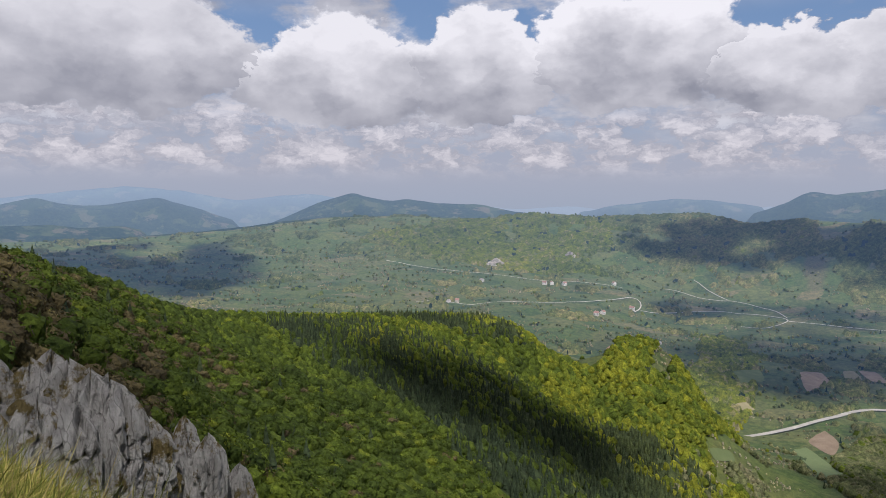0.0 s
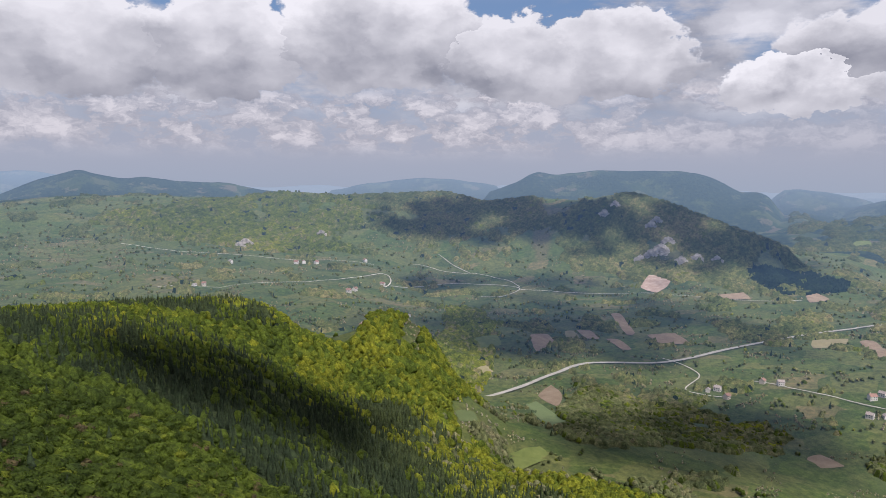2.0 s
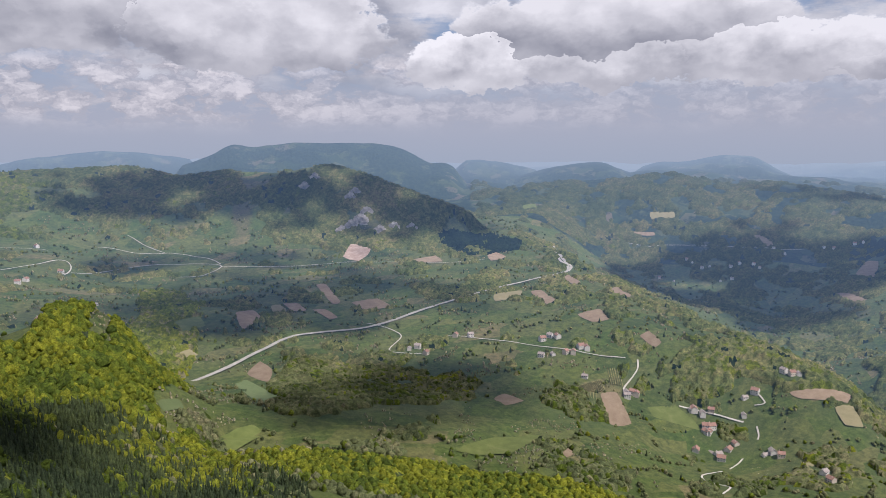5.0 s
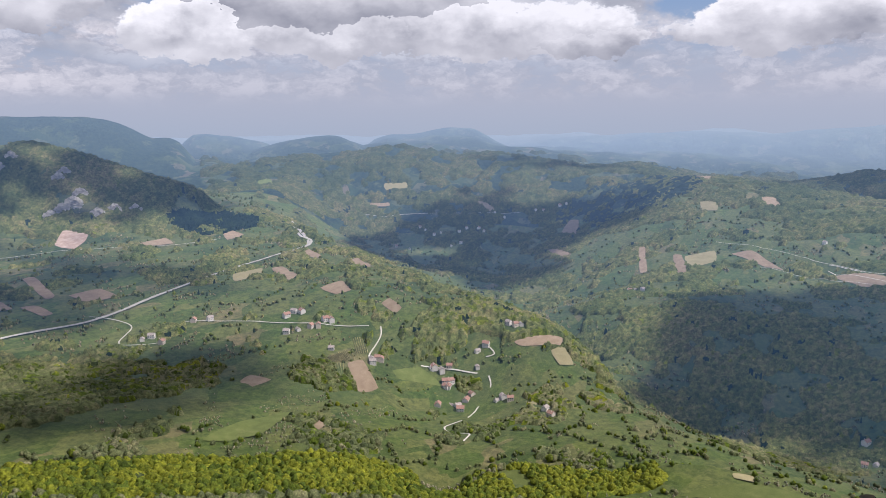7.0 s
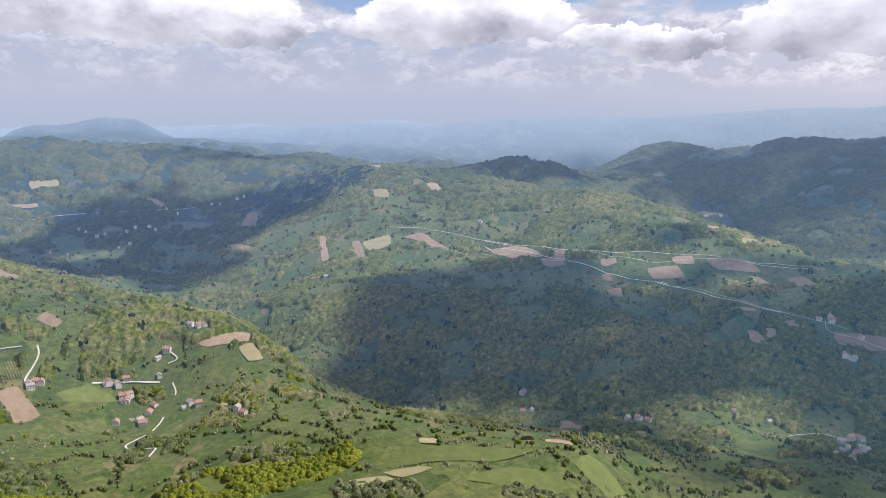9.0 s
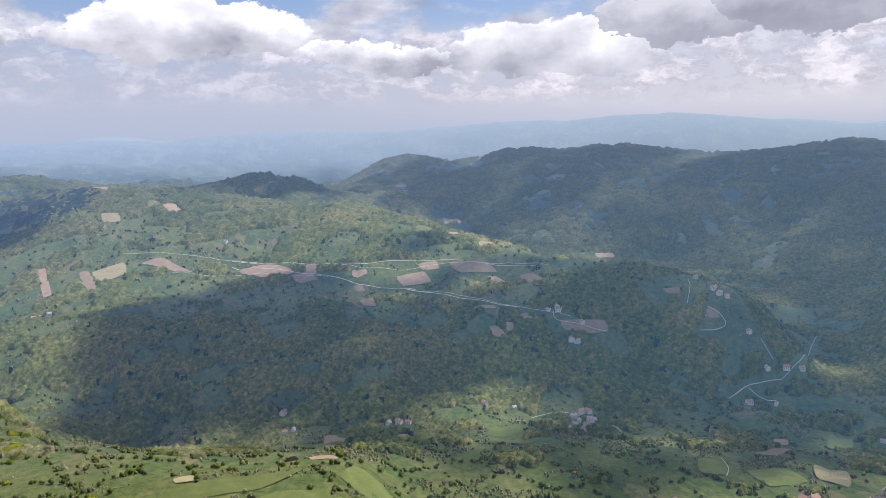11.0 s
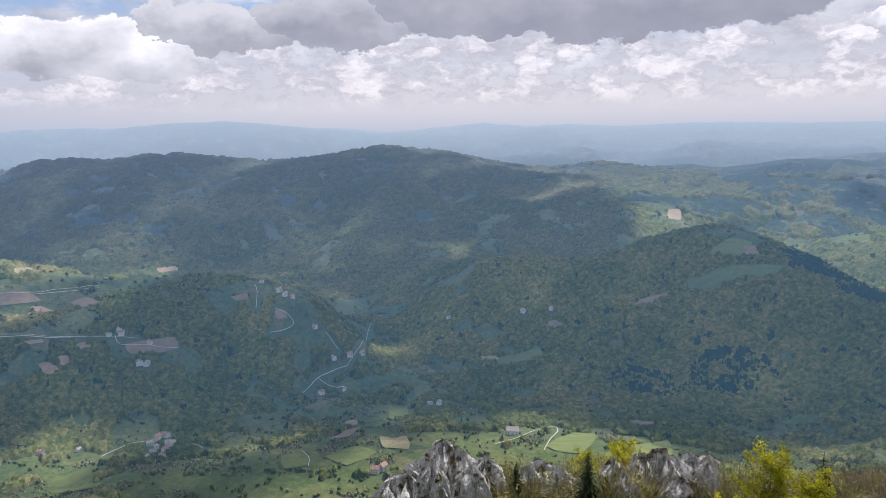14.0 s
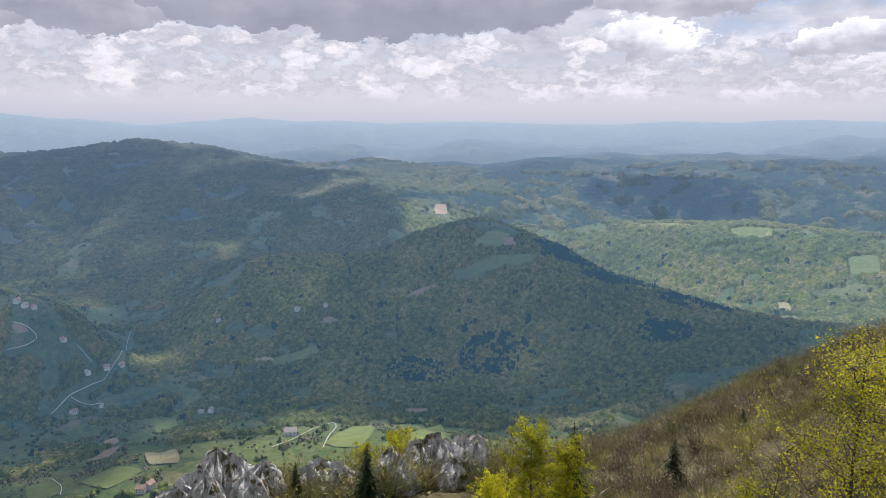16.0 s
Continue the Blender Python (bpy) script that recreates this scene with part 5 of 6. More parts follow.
def clear_of(x, y):
    """True where no field, road or house lies."""
    ok = np.ones(len(x), bool)
    for q in PLOTS:
        c, reach = q.mean(0), np.abs(q - q.mean(0)).max() * 1.5
        near = np.nonzero((np.abs(x - c[0]) < reach) & (np.abs(y - c[1]) < reach))[0]
        if not len(near):
            continue
        turn = [(q[(i + 1) % 4, 0] - q[i, 0]) * (y[near] - q[i, 1]) - (q[(i + 1) % 4, 1] - q[i, 1]) * (x[near] - q[i, 0]) for i in range(4)]
        ok[near[np.all(np.array(turn) > 0, 0) | np.all(np.array(turn) < 0, 0)]] = False
    for line in LANES:
        for p in line[::2]:
            wide = 10 if math.hypot(*p) > 850 else 4
            ok &= (np.abs(x - p[0]) > wide) | (np.abs(y - p[1]) > wide)
    for p in HOMES:
        away = math.hypot(*p)
        tx, ty = -p[0] / away, -p[1] / away
        u, v = (x - p[0]) * tx + (y - p[1]) * ty, (x - p[0]) * ty - (y - p[1]) * tx
        ok &= ~((np.abs(v) < 9) & (u > -9) & (u < 20))
    return ok


def hedged(x, y):
    """1 on the hedgerows between parcels: the seams of an uneven net of cells."""
    size = 85.0
    u, v = x * 0.86 + y * 0.5, (y * 0.86 - x * 0.5) * 1.5
    u, v = u + 22 * rough(x, y, 150, 121, 2), v + 22 * rough(x, y, 150, 131, 2)
    i, j = np.floor(u / size).astype(np.int64), np.floor(v / size).astype(np.int64)
    near = np.full((2, len(x)), 1e9)
    for a in (-1, 0, 1):
        for b in (-1, 0, 1):
            e = np.hypot(u - (i + a + 0.15 + 0.7 * hashed(i + a, j + b, 5)) * size, v - (j + b + 0.15 + 0.7 * hashed(i + a, j + b, 6)) * size)
            near = np.sort(np.vstack([near, e[None]]), 0)[:2]
    gap = near[1] - near[0]
    return np.clip(1.4 - gap / 7, 0, 1) * (value_noise(x / 60, y / 60, 141) > 0.27)


def scatter(seed, b0, b1, d0, d1, spacing):
    """Random places in a ring sector, about one every spacing metres, that lie in the woods."""
    rng = np.random.default_rng(seed)
    n = int(math.radians(b1 - b0) * (d1 * d1 - d0 * d0) / 2 / spacing ** 2)
    b = rng.uniform(b0, b1, n)
    d = np.sqrt(rng.uniform(d0 * d0, d1 * d1, n))
    x, y = polar(b, d)
    stray = 0.014 * (value_noise(x / 90, y / 90, 151) > 0.35)
    cover = np.maximum(wooded(b, d), np.maximum(hedged(x, y) * 0.9, stray) * (d > 640))
    keep = cover > rng.uniform(0.015, 1, n)
    b, d = b[keep], d[keep]
    free = clear_of(*polar(b, d))
    return b[free], d[free], rng


def forest(name, label, b, d, rng, shapes, tall, mat, spread=1.0):
    """One stand of trees as a single mass of foliage."""
    x, y = polar(b, d)
    z = height(b, d)
    size = tall * rng.uniform(0.65, 1.2, len(b))
    turn = rng.uniform(0, 2 * math.pi, len(b))
    inside = wooded(b, d)
    pick = rng.integers(0, len(shapes), len(b))
    tint = np.clip(zone(b, d, FRESH_OR_SUNLIT, 0.42) + 0.4 * rough(x, y, 60, 91, 3) + rng.normal(0, 0.2, len(b)), 0, 1)
    vs, fs, ts, base = [], [], [], 0
    for k, (verts, faces) in enumerate(shapes):
        on = np.nonzero(pick == k)[0]
        if not len(on):
            continue
        c, s = np.cos(turn[on])[:, None], np.sin(turn[on])[:, None]
        wide = size[on][:, None] * rng.uniform(0.85, 1.2, (len(on), 1)) * np.where(inside[on] > 0.6, spread, 1.0)[:, None]
        vx = (verts[:, 0] * c - verts[:, 1] * s) * wide + x[on][:, None]
        vy = (verts[:, 0] * s + verts[:, 1] * c) * wide + y[on][:, None]
        vz = verts[:, 2] * size[on][:, None] + z[on][:, None] - 0.4
        vs.append(np.stack([vx, vy, vz], -1).reshape(-1, 3))
        fs.append((faces[None] + (np.arange(len(on)) * len(verts))[:, None, None]).reshape(-1, 3) + base)
        ts.append(np.repeat(tint[on], len(verts)))
        base += len(on) * len(verts)
    me = mesh_of(name, np.concatenate(vs), np.concatenate(fs), mat, len(shapes[0][1]) < 60, tint=np.concatenate(ts))
    return tagged(new(name, me), label, "forest", kind="stuff")


# bearing, distance, half width, half depth: stands of spruce and of dull oak among the beech
SPRUCE = [(-3, 800, 9, 55, 0.8), (1, 600, 14, 110, 0.85), (9, 600, 10, 120, 0.85), (8, 480, 9, 60, 0.75), (22, 560, 12, 80, 0.85), (14, 640, 9, 75, 0.95), (18, 665, 6, 60, 0.95), (45.5, 2090, 3, 100, 1.0), (78, 2750, 5, 200, 0.8), (171, 1725, 3.2, 55, 0.95), (175.5, 1635, 3.6, 50, 0.95), (180.5, 1550, 3.2, 45, 0.95), (165, 1400, 3, 60, 0.6), (159, 1360, 3, 45, 0.5), (178, 1420, 2, 35, 0.8)]
# at bearings 5 and 181 bright leaf colour stands in for sunlight on woods
BRIGHT = [(21.3, 1280, 3, 400, 0.8), (-8, 450, 40, 560, 1.0), (15, 830, 8, 190, 1.0), (22, 660, 8, 90, 0.9), (52, 640, 22, 80, 1.0), (70, 690, 14, 70, 1.0), (60, 1000, 25, 300, 0.25), (95, 800, 22, 120, 0.5), (5, 2330, 10, 250, 0.75), (181, 2350, 16, 420, 0.35), (160, 2650, 8, 300, 0.6)]


# where the beech is in its freshest yellow leaf; bearings 5 and 181 paint sunlit woods brighter
FRESH_OR_SUNLIT = [(21.3, 1280, 3, 400, 0.7), (5, 2330, 10, 250, 0.6), (-10, 380, 36, 260, 0.2), (15, 840, 8, 170, 0.75), (-6, 840, 16, 50, 0.75), (52, 640, 22, 80, 0.8), (70, 690, 14, 70, 0.8), (23, 650, 9, 80, 0.8), (-27, 260, 12, 200, 0.08), (181, 2350, 16, 420, 0.5)]


# where trees are still brown and bare
LATE = [(-30, 240, 14, 210, 0.85), (-24, 330, 9, 150, 0.4), (-12, 200, 9, 90, 0.2)]
BUDDING = leaf_material("brown_budding_twigs", (0.08, 0.065, 0.034), (0.12, 0.10, 0.044), (0.16, 0.155, 0.05), 0.15)


def kinds(b, d, rng):
    spruce = rng.uniform(0, 1, len(b)) < zone(b, d, SPRUCE, 0.02)
    bright = ~spruce & (rng.uniform(0, 1, len(b)) < zone(b, d, BRIGHT, 0.1))
    return spruce, bright, ~spruce & ~bright


def canopy(b0, b1, db, d0, d1, dd, crown, tall, mats):
    """Closed woods: crown beside crown as one rolling roof of leaves, with spruce spires where spruce grows. One mass for each kind of wood."""
    bs, ds = np.arange(b0, b1, db), np.arange(d0, d1, dd)
    B, D = np.meshgrid(bs, ds)
    rng = np.random.default_rng(int(d0))
    B, D = B + rng.uniform(-0.3, 0.3, B.shape) * db, D + rng.uniform(-0.3, 0.3, D.shape) * dd
    x, y = (a.ravel() for a in polar(B, D))
    b, d = B.ravel(), D.ravel()
    wood = wooded(b, d)
    on = wood > 0.3
    on[on] = clear_of(x[on], y[on])
    i, j = np.floor(x / crown).astype(np.int64), np.floor(y / crown).astype(np.int64)
    best, ci, cj = np.full(len(x), 1e9), i.copy(), j.copy()
    for a in (-1, 0, 1):
        for c in (-1, 0, 1):
            ii, jj = i + a, j + c
            far = np.hypot(x - (ii + 0.1 + 0.8 * hashed(ii, jj, 5)) * crown, y - (jj + 0.1 + 0.8 * hashed(ii, jj, 6)) * crown) / (0.8 + 0.5 * hashed(ii, jj, 7))
            near = far < best
            best, ci, cj = np.where(near, far, best), np.where(near, ii, ci), np.where(near, jj, cj)
    dome = np.sqrt(np.clip(1 - (best / (0.74 * crown)) ** 2, 0, 1))
    own, pick, shade = hashed(ci, cj, 8), hashed(ci, cj, 9), hashed(ci, cj, 10)
    patchy = 0.25 + 1.15 * value_noise(x / 45, y / 45, 301)
    spruce = pick < zone(b, d, SPRUCE, 0.02) * patchy
    bright = ~spruce & (hashed(ci, cj, 11) < zone(b, d, BRIGHT, 0.1 if d0 < 1000 else 0.025))
    spire = np.clip(1 - best / (0.62 * crown), 0, 1)
    lift = np.where(spruce, tall * (0.3 + 0.8 * spire) * (0.75 + 0.5 * own), tall * (0.05 + 0.95 * dome) * (0.55 + 0.75 * own))
    lift = lift * (1 + (0.06 if d0 < 1000 else 0.12) * rng.normal(size=len(x)))
    rim = np.zeros(B.shape, bool)
    rim[0], rim[-1], rim[:, 0], rim[:, -1] = True, True, True, True
    z = height(b, d) + np.where(on & ~rim.ravel(), lift, -1.5)
    tint = np.clip(zone(b, d, FRESH_OR_SUNLIT, 0.42) + 0.5 * rough(x, y, 190, 95, 4) + 0.2 * rough(x, y, 60, 91, 3) + 0.75 * (shade - 0.5), 0, 1)
    faces = grid_faces(*B.shape)
    faces = faces[on[faces].any(1)]
    kind = np.where(spruce, 2, np.where(bright, 0, 1))[faces[:, 0]]
    v = np.stack([x, y, z], 1)
    for k, (title, label) in enumerate((("beech_wood", "beech wood in bright yellow-green spring leaf"), ("oak_wood", "dull green oak and hornbeam wood"), ("spruce_wood", "dark green spruce stand"))):
        f = faces[kind == k]
        if len(f) < 5:
            continue
        used, back = np.unique(f, return_inverse=True)
        me = mesh_of(title, v[used], back.reshape(f.shape), mats[k], True, tint=tint[used])
        tagged(new(title, me), label, "forest", kind="stuff")


mould = np.random.default_rng(5)
LEAFY = [full_crown(mould, 75, 0.072) for _ in range(7)]
PUFFS = [lumpy_crown(mould, 3, 5) for _ in range(8)]
SPRUCES = [spruce_crown(mould, 6, 8) for _ in range(4)]
SMALL_SPRUCES = [spruce_crown(mould, 3, 5) for _ in range(4)]
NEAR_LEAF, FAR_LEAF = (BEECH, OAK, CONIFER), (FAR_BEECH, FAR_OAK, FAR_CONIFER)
canopy(-43, 26, 0.45, 200, 466, 3.2, 7.0, 3.4, NEAR_LEAF)
canopy(-43, 110, 0.3, 444, 812, 3.0, 7.5, 4.5, NEAR_LEAF)
canopy(-43, 100, 0.2, 790, 1118, 3.0, 8.0, 7.0, NEAR_LEAF)
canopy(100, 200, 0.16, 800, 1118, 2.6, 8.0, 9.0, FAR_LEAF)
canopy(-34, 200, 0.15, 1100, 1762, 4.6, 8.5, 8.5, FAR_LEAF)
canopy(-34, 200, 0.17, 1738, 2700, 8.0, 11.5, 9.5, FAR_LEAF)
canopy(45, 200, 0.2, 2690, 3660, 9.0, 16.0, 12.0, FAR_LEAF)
LAYERS = [("edge", 105, 230, 5.0, LEAFY, SPRUCES, (-43, 10), 8.0), ("near", 230, 450, 5.0, LEAFY, SPRUCES, (-43, 24), 7.4), ("spur", 450, 1050, 6.0, PUFFS, SPRUCES, (-43, 100), 6.0), ("meadow", 640, 1050, 6.0, PUFFS, SPRUCES, (100, 200), 6.0),
          ("bench", 1050, 1700, 8.0, PUFFS, SMALL_SPRUCES, (-35, 200), 6.5), ("far", 1700, 2650, 12.0, PUFFS, SMALL_SPRUCES, (-35, 200), 8.0)]
for step, (layer, d0, d1, gap, crowns, spires, (b0, b1), tall) in enumerate(LAYERS):
    b, d, rng = scatter(100 + step, b0, b1, d0, d1, gap)
    if d0 > 400:
        # single trees and hedges only; closed woods are roofed already
        lone = wooded(b, d) < 0.3
        b, d = b[lone], d[lone]
    spruce, bright, dull = kinds(b, d, rng)
    if d1 <= 450:
        late = (zone(b, d, LATE, 0.06) > rng.uniform(0, 1, len(b))) & ~spruce
        bright, dull = bright & ~late, dull & ~late
        forest("budding_trees", "brown leafless trees just coming into bud", b[late], d[late], rng, crowns, tall * 0.85, BUDDING)
    for title, label, on, shapes, mat, k in zip(("beech_trees", "oak_trees", "spruce_trees"),
                                                ("beech trees in bright yellow-green spring leaf", "hedgerow oaks and hornbeams, dull green", "dark green spruces"),
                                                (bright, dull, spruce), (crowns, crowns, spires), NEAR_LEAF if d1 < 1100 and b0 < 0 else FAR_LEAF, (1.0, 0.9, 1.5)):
        if on.sum() > 3:
            forest(title, label, b[on], d[on], rng, shapes, tall * k, mat)


# crown beside crown on the near spur and along the shoulder
def closed_wood(seed, b0, b1, d0, d1, gap, tall, shapes):
    b, d, rng = scatter(seed, b0, b1, d0, d1, gap)
    on = wooded(b, d) > 0.3
    b, d = b[on], d[on]
    x, y = polar(b, d)
    dark = zone(b, d, SPRUCE, 0.0) * (0.25 + 1.15 * value_noise(x / 45, y / 45, 301)) > rng.uniform(0.1, 1, len(b))
    b, d = b[~dark], d[~dark]
    bright = rng.uniform(0, 1, len(b)) < zone(b, d, BRIGHT, 0.1)
    for on, title, label, mat in ((bright, "beech_trees", "round-crowned beeches in bright yellow-green spring leaf", BEECH), (~bright, "oak_trees", "round-crowned oaks and hornbeams, dull green", OAK)):
        if on.sum() > 3:
            forest(title, label, b[on], d[on], rng, shapes, tall, mat)


ROUND = [lumpy_crown(mould, 4, 7) for _ in range(8)]
closed_wood(71, -43, 32, 440, 960, 5.6, 9.0, ROUND)
closed_wood(72, 32, 100, 540, 800, 5.2, 8.5, ROUND)
closed_wood(73, 30, 75, 800, 1150, 6.5, 7.5, ROUND)


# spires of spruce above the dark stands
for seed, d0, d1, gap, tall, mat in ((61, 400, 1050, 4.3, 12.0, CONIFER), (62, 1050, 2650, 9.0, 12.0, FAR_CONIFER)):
    b, d, rng = scatter(seed, -20, 200, d0, d1, gap)
    x, y = polar(b, d)
    on = (zone(b, d, SPRUCE, 0.0) * (0.25 + 1.15 * value_noise(x / 45, y / 45, 301)) > rng.uniform(0.1, 1, len(b))) & (wooded(b, d) > 0.3)
    forest("spruce_trees", "tall dark green spruces in a stand", b[on], d[on], rng, SPRUCES if d0 < 1000 else SMALL_SPRUCES, tall, mat)


# low bushes strewn over the pastures
def bushes(seed, b0, b1, d0, d1, spacing, share, tall):
    rng = np.random.default_rng(seed)
    n = int(math.radians(b1 - b0) * (d1 * d1 - d0 * d0) / 2 / spacing ** 2)
    b, d = rng.uniform(b0, b1, n), np.sqrt(rng.uniform(d0 * d0, d1 * d1, n))
    x, y = polar(b, d)
    keep = (value_noise(x / 45, y / 45, 161) * 0.7 + value_noise(x / 12, y / 12, 171) * 0.3 > 1 - share) & clear_of(x, y)
    forest("bushes", "scattered hawthorn and blackthorn bushes on the pastures", b[keep], d[keep], rng, TUFTS, tall, THORN if d1 < 1150 and b1 < 120 else FAR_THORN)


TUFTS = [lumpy_crown(mould, 2, 4) for _ in range(6)]
FAR_THORN = leaf_material("hazed_thorn_leaf", (0.15, 0.15, 0.075), (0.235, 0.215, 0.12), (0.35, 0.305, 0.22), 0.2, 0.0, True)
THORN = leaf_material("thorn_bush_leaf", (0.15, 0.15, 0.075), (0.235, 0.215, 0.12), (0.35, 0.305, 0.22), 0.25, 0.2)
bushes(41, 9, 100, 640, 1100, 6.8, 0.4, 3.0)
bushes(44, 100, 200, 640, 1100, 7.0, 0.44, 4.0)
bushes(42, -30, 200, 1100, 1700, 10, 0.38, 4.2)
bushes(43, -32, 130, 1700, 2350, 15.0, 0.38, 5.0)


# ---- ranges on the horizon: distance, then bearing and angle of sight along the crest ----
def far_ridge(d, *crest):
    rng = np.random.default_rng(int(d + crest[0][0] * 7))
    c = np.array(crest)
    b = np.linspace(c[0, 0], c[-1, 0], int((c[-1, 0] - c[0, 0]) / 0.2) + 2)
    e = np.interp(b, c[:, 0], c[:, 1])
    e = np.convolve(np.pad(e, 2, "edge"), np.ones(5) / 5, "valid")
    x, y = polar(b, d)
    top = EYE + d * np.tan(np.radians(e)) + 7 * rough(x, y, 130, 201, 4)
    ends = np.clip(np.minimum(b - b[0], b[-1] - b) / 1.2, 0, 1)
    front, back = 420.0, 200.0
    offs = np.concatenate([np.linspace(-1, 0, 22), np.linspace(0, 1, 6)[1:]])
    rows = []
    for o in offs:
        dd = d + (front if o < 0 else back) * o
        xx, yy = polar(b, dd)
        low = height(b, np.full(b.shape, dd)) - 25
        share = 1 - abs(o) ** 1.15
        gully = 26 * rough(xx, yy, 190, 211, 4) * (abs(o) * (1 - abs(o)) * 4) ** 0.7
        rows.append(np.stack([xx, yy, low + (top - low) * share * (0.15 + 0.85 * ends ** 0.5) + gully], -1))
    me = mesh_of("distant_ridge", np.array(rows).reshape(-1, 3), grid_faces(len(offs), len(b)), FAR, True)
    return tagged(new("distant_ridge", me), "blue hazy mountain ridge on the horizon", "hills", kind="structure")


far_ridge(3200, (-40.5, -1.87), (-31.5, -1.87), (-28.8, -1.75), (-26.7, -2.06), (-23.9, -1.89), (-21.5, -2.54))
far_ridge(3700, (-40.4, -0.35), (-31.4, -0.35), (-29.4, 0.12), (-27.7, -0.34), (-25.2, -0.46), (-23.3, -0.13), (-21.4, 0.20), (-19.9, -0.25), (-16.7, -1.31), (-15.0, -1.87))
far_ridge(4300, (-40.4, 0.11), (-31.4, 0.11), (-28.0, 0.44), (-26.3, 0.73), (-23.7, 0.96), (-21.4, 0.87), (-19.1, 0.51), (-15.8, -0.02), (-12.5, 0.43), (-9.9, 0.44), (-8.2, 0.14), (-3.7, -0.11), (-1.1, -0.41))
far_ridge(3500, (-14.6, -2.05), (-13.3, -1.75), (-9.9, -0.22), (-8.6, 0.23), (-7.1, 0.63), (-6.0, 0.24), (-4.2, -0.02), (-2.9, 0.21), (-0.6, -0.18), (3.4, -0.30), (5.6, -0.78), (9.6, -1.11), (10.9, -1.54))
far_ridge(4000, (9.6, -1.02), (12.1, -0.56), (15.1, -0.03), (17.9, 0.20), (20.3, 0.12), (23.4, -0.28), (24.9, -0.63))
far_ridge(3600, (22.0, -1.33), (22.9, -0.89), (25.5, 0.01), (26.3, 0.62), (27.2, 0.84), (28.2, 0.54), (30.1, 0.80), (31.7, 0.93), (34.5, 0.88), (37.6, 0.84), (39.1, 0.60), (40.2, 0.28), (41.3, -0.39), (42.1, -0.70), (42.8, -0.54), (43.6, -0.80), (44.9, -1.83))
far_ridge(4000, (43.5, -0.56), (45.6, -0.37), (47.2, -0.52), (49.7, -1.09), (51.3, -1.61))
far_ridge(3800, (47.7, -2.09), (50.9, -1.07), (53.6, -0.67), (55.5, -0.64), (57.0, -1.31), (58.4, -1.87))
far_ridge(4100, (57.0, -1.23), (59.4, -0.56), (62.7, -0.51))
far_ridge(4100, (57.2, -1.04), (60.7, -0.54), (64.2, -0.04), (66.0, -0.14), (68.2, -1.33), (70.4, -2.21))
far_ridge(4500, (67.8, -1.63), (71.2, -1.12), (76.4, -0.80), (80.1, -0.64), (83.3, -0.57), (86.3, -0.74), (88.9, -0.66), (92.0, -0.28), (94.7, -0.55))
far_ridge(4550, (69.3, -1.33), (73.8, -0.73), (78.8, -0.54), (82.7, -0.37), (87.5, -0.64), (91.9, -0.20), (95.4, -0.12), (100.2, -0.63), (104.7, -0.79))
far_ridge(4750, (100.2, -0.63), (104.3, -0.33), (108.3, 0.12), (112.1, 0.47), (116.7, 0.64), (119.6, 0.55))
far_ridge(4600, (92.9, -0.09), (96.9, -0.00), (103.6, -0.07), (108.4, 0.18), (113.4, 0.62), (118.2, 0.60), (122.1, 0.98), (125.7, 1.06), (129.2, 0.79), (133.5, 0.37), (137.7, 0.05), (141.8, 0.07), (146.9, 0.23), (150.8, 0.35), (155.2, 0.08))
far_ridge(4150, (145.4, -1.98), (149.5, -1.59), (152.7, -1.18), (155.3, -1.49))
far_ridge(4700, (129.3, 0.52), (134.4, 0.44), (138.0, 0.09), (141.9, 0.41), (145.5, 0.78), (148.9, 0.44), (152.3, 0.60), (156.6, 0.34), (161.9, 0.55), (167.6, 0.42), (174.0, 0.38), (176.9, 0.65), (182.0, 0.59), (184.9, 0.84), (191.4, 0.70), (203, 0.5))
far_ridge(4350, (146.7, -1.87), (149.7, -1.65), (154.0, -1.20), (157.5, -1.49), (162.4, -0.75), (166.8, -0.88), (170.3, -1.19), (174.5, -1.01), (179.0, -1.24), (183.3, -1.49), (186.9, -0.64), (188.9, -0.15), (191.5, -0.38), (203, -0.5))
far_ridge(3750, (149.6, -2.73), (154.0, -2.29), (157.5, -2.72), (161.1, -2.47), (163.3, -2.76), (168.1, -2.09), (172.4, -2.20), (175.0, -2.49), (178.6, -2.08), (181.4, -2.43), (184.1, -2.77), (188, -2.4), (203, -2.6))


# ---- the ledge and the crags beside it ----
def noise_of(n, l, p):
    return node(n, l, "ShaderNodeTexNoise", Vector=p, Scale=1.5, Detail=4.0).outputs["Color"]


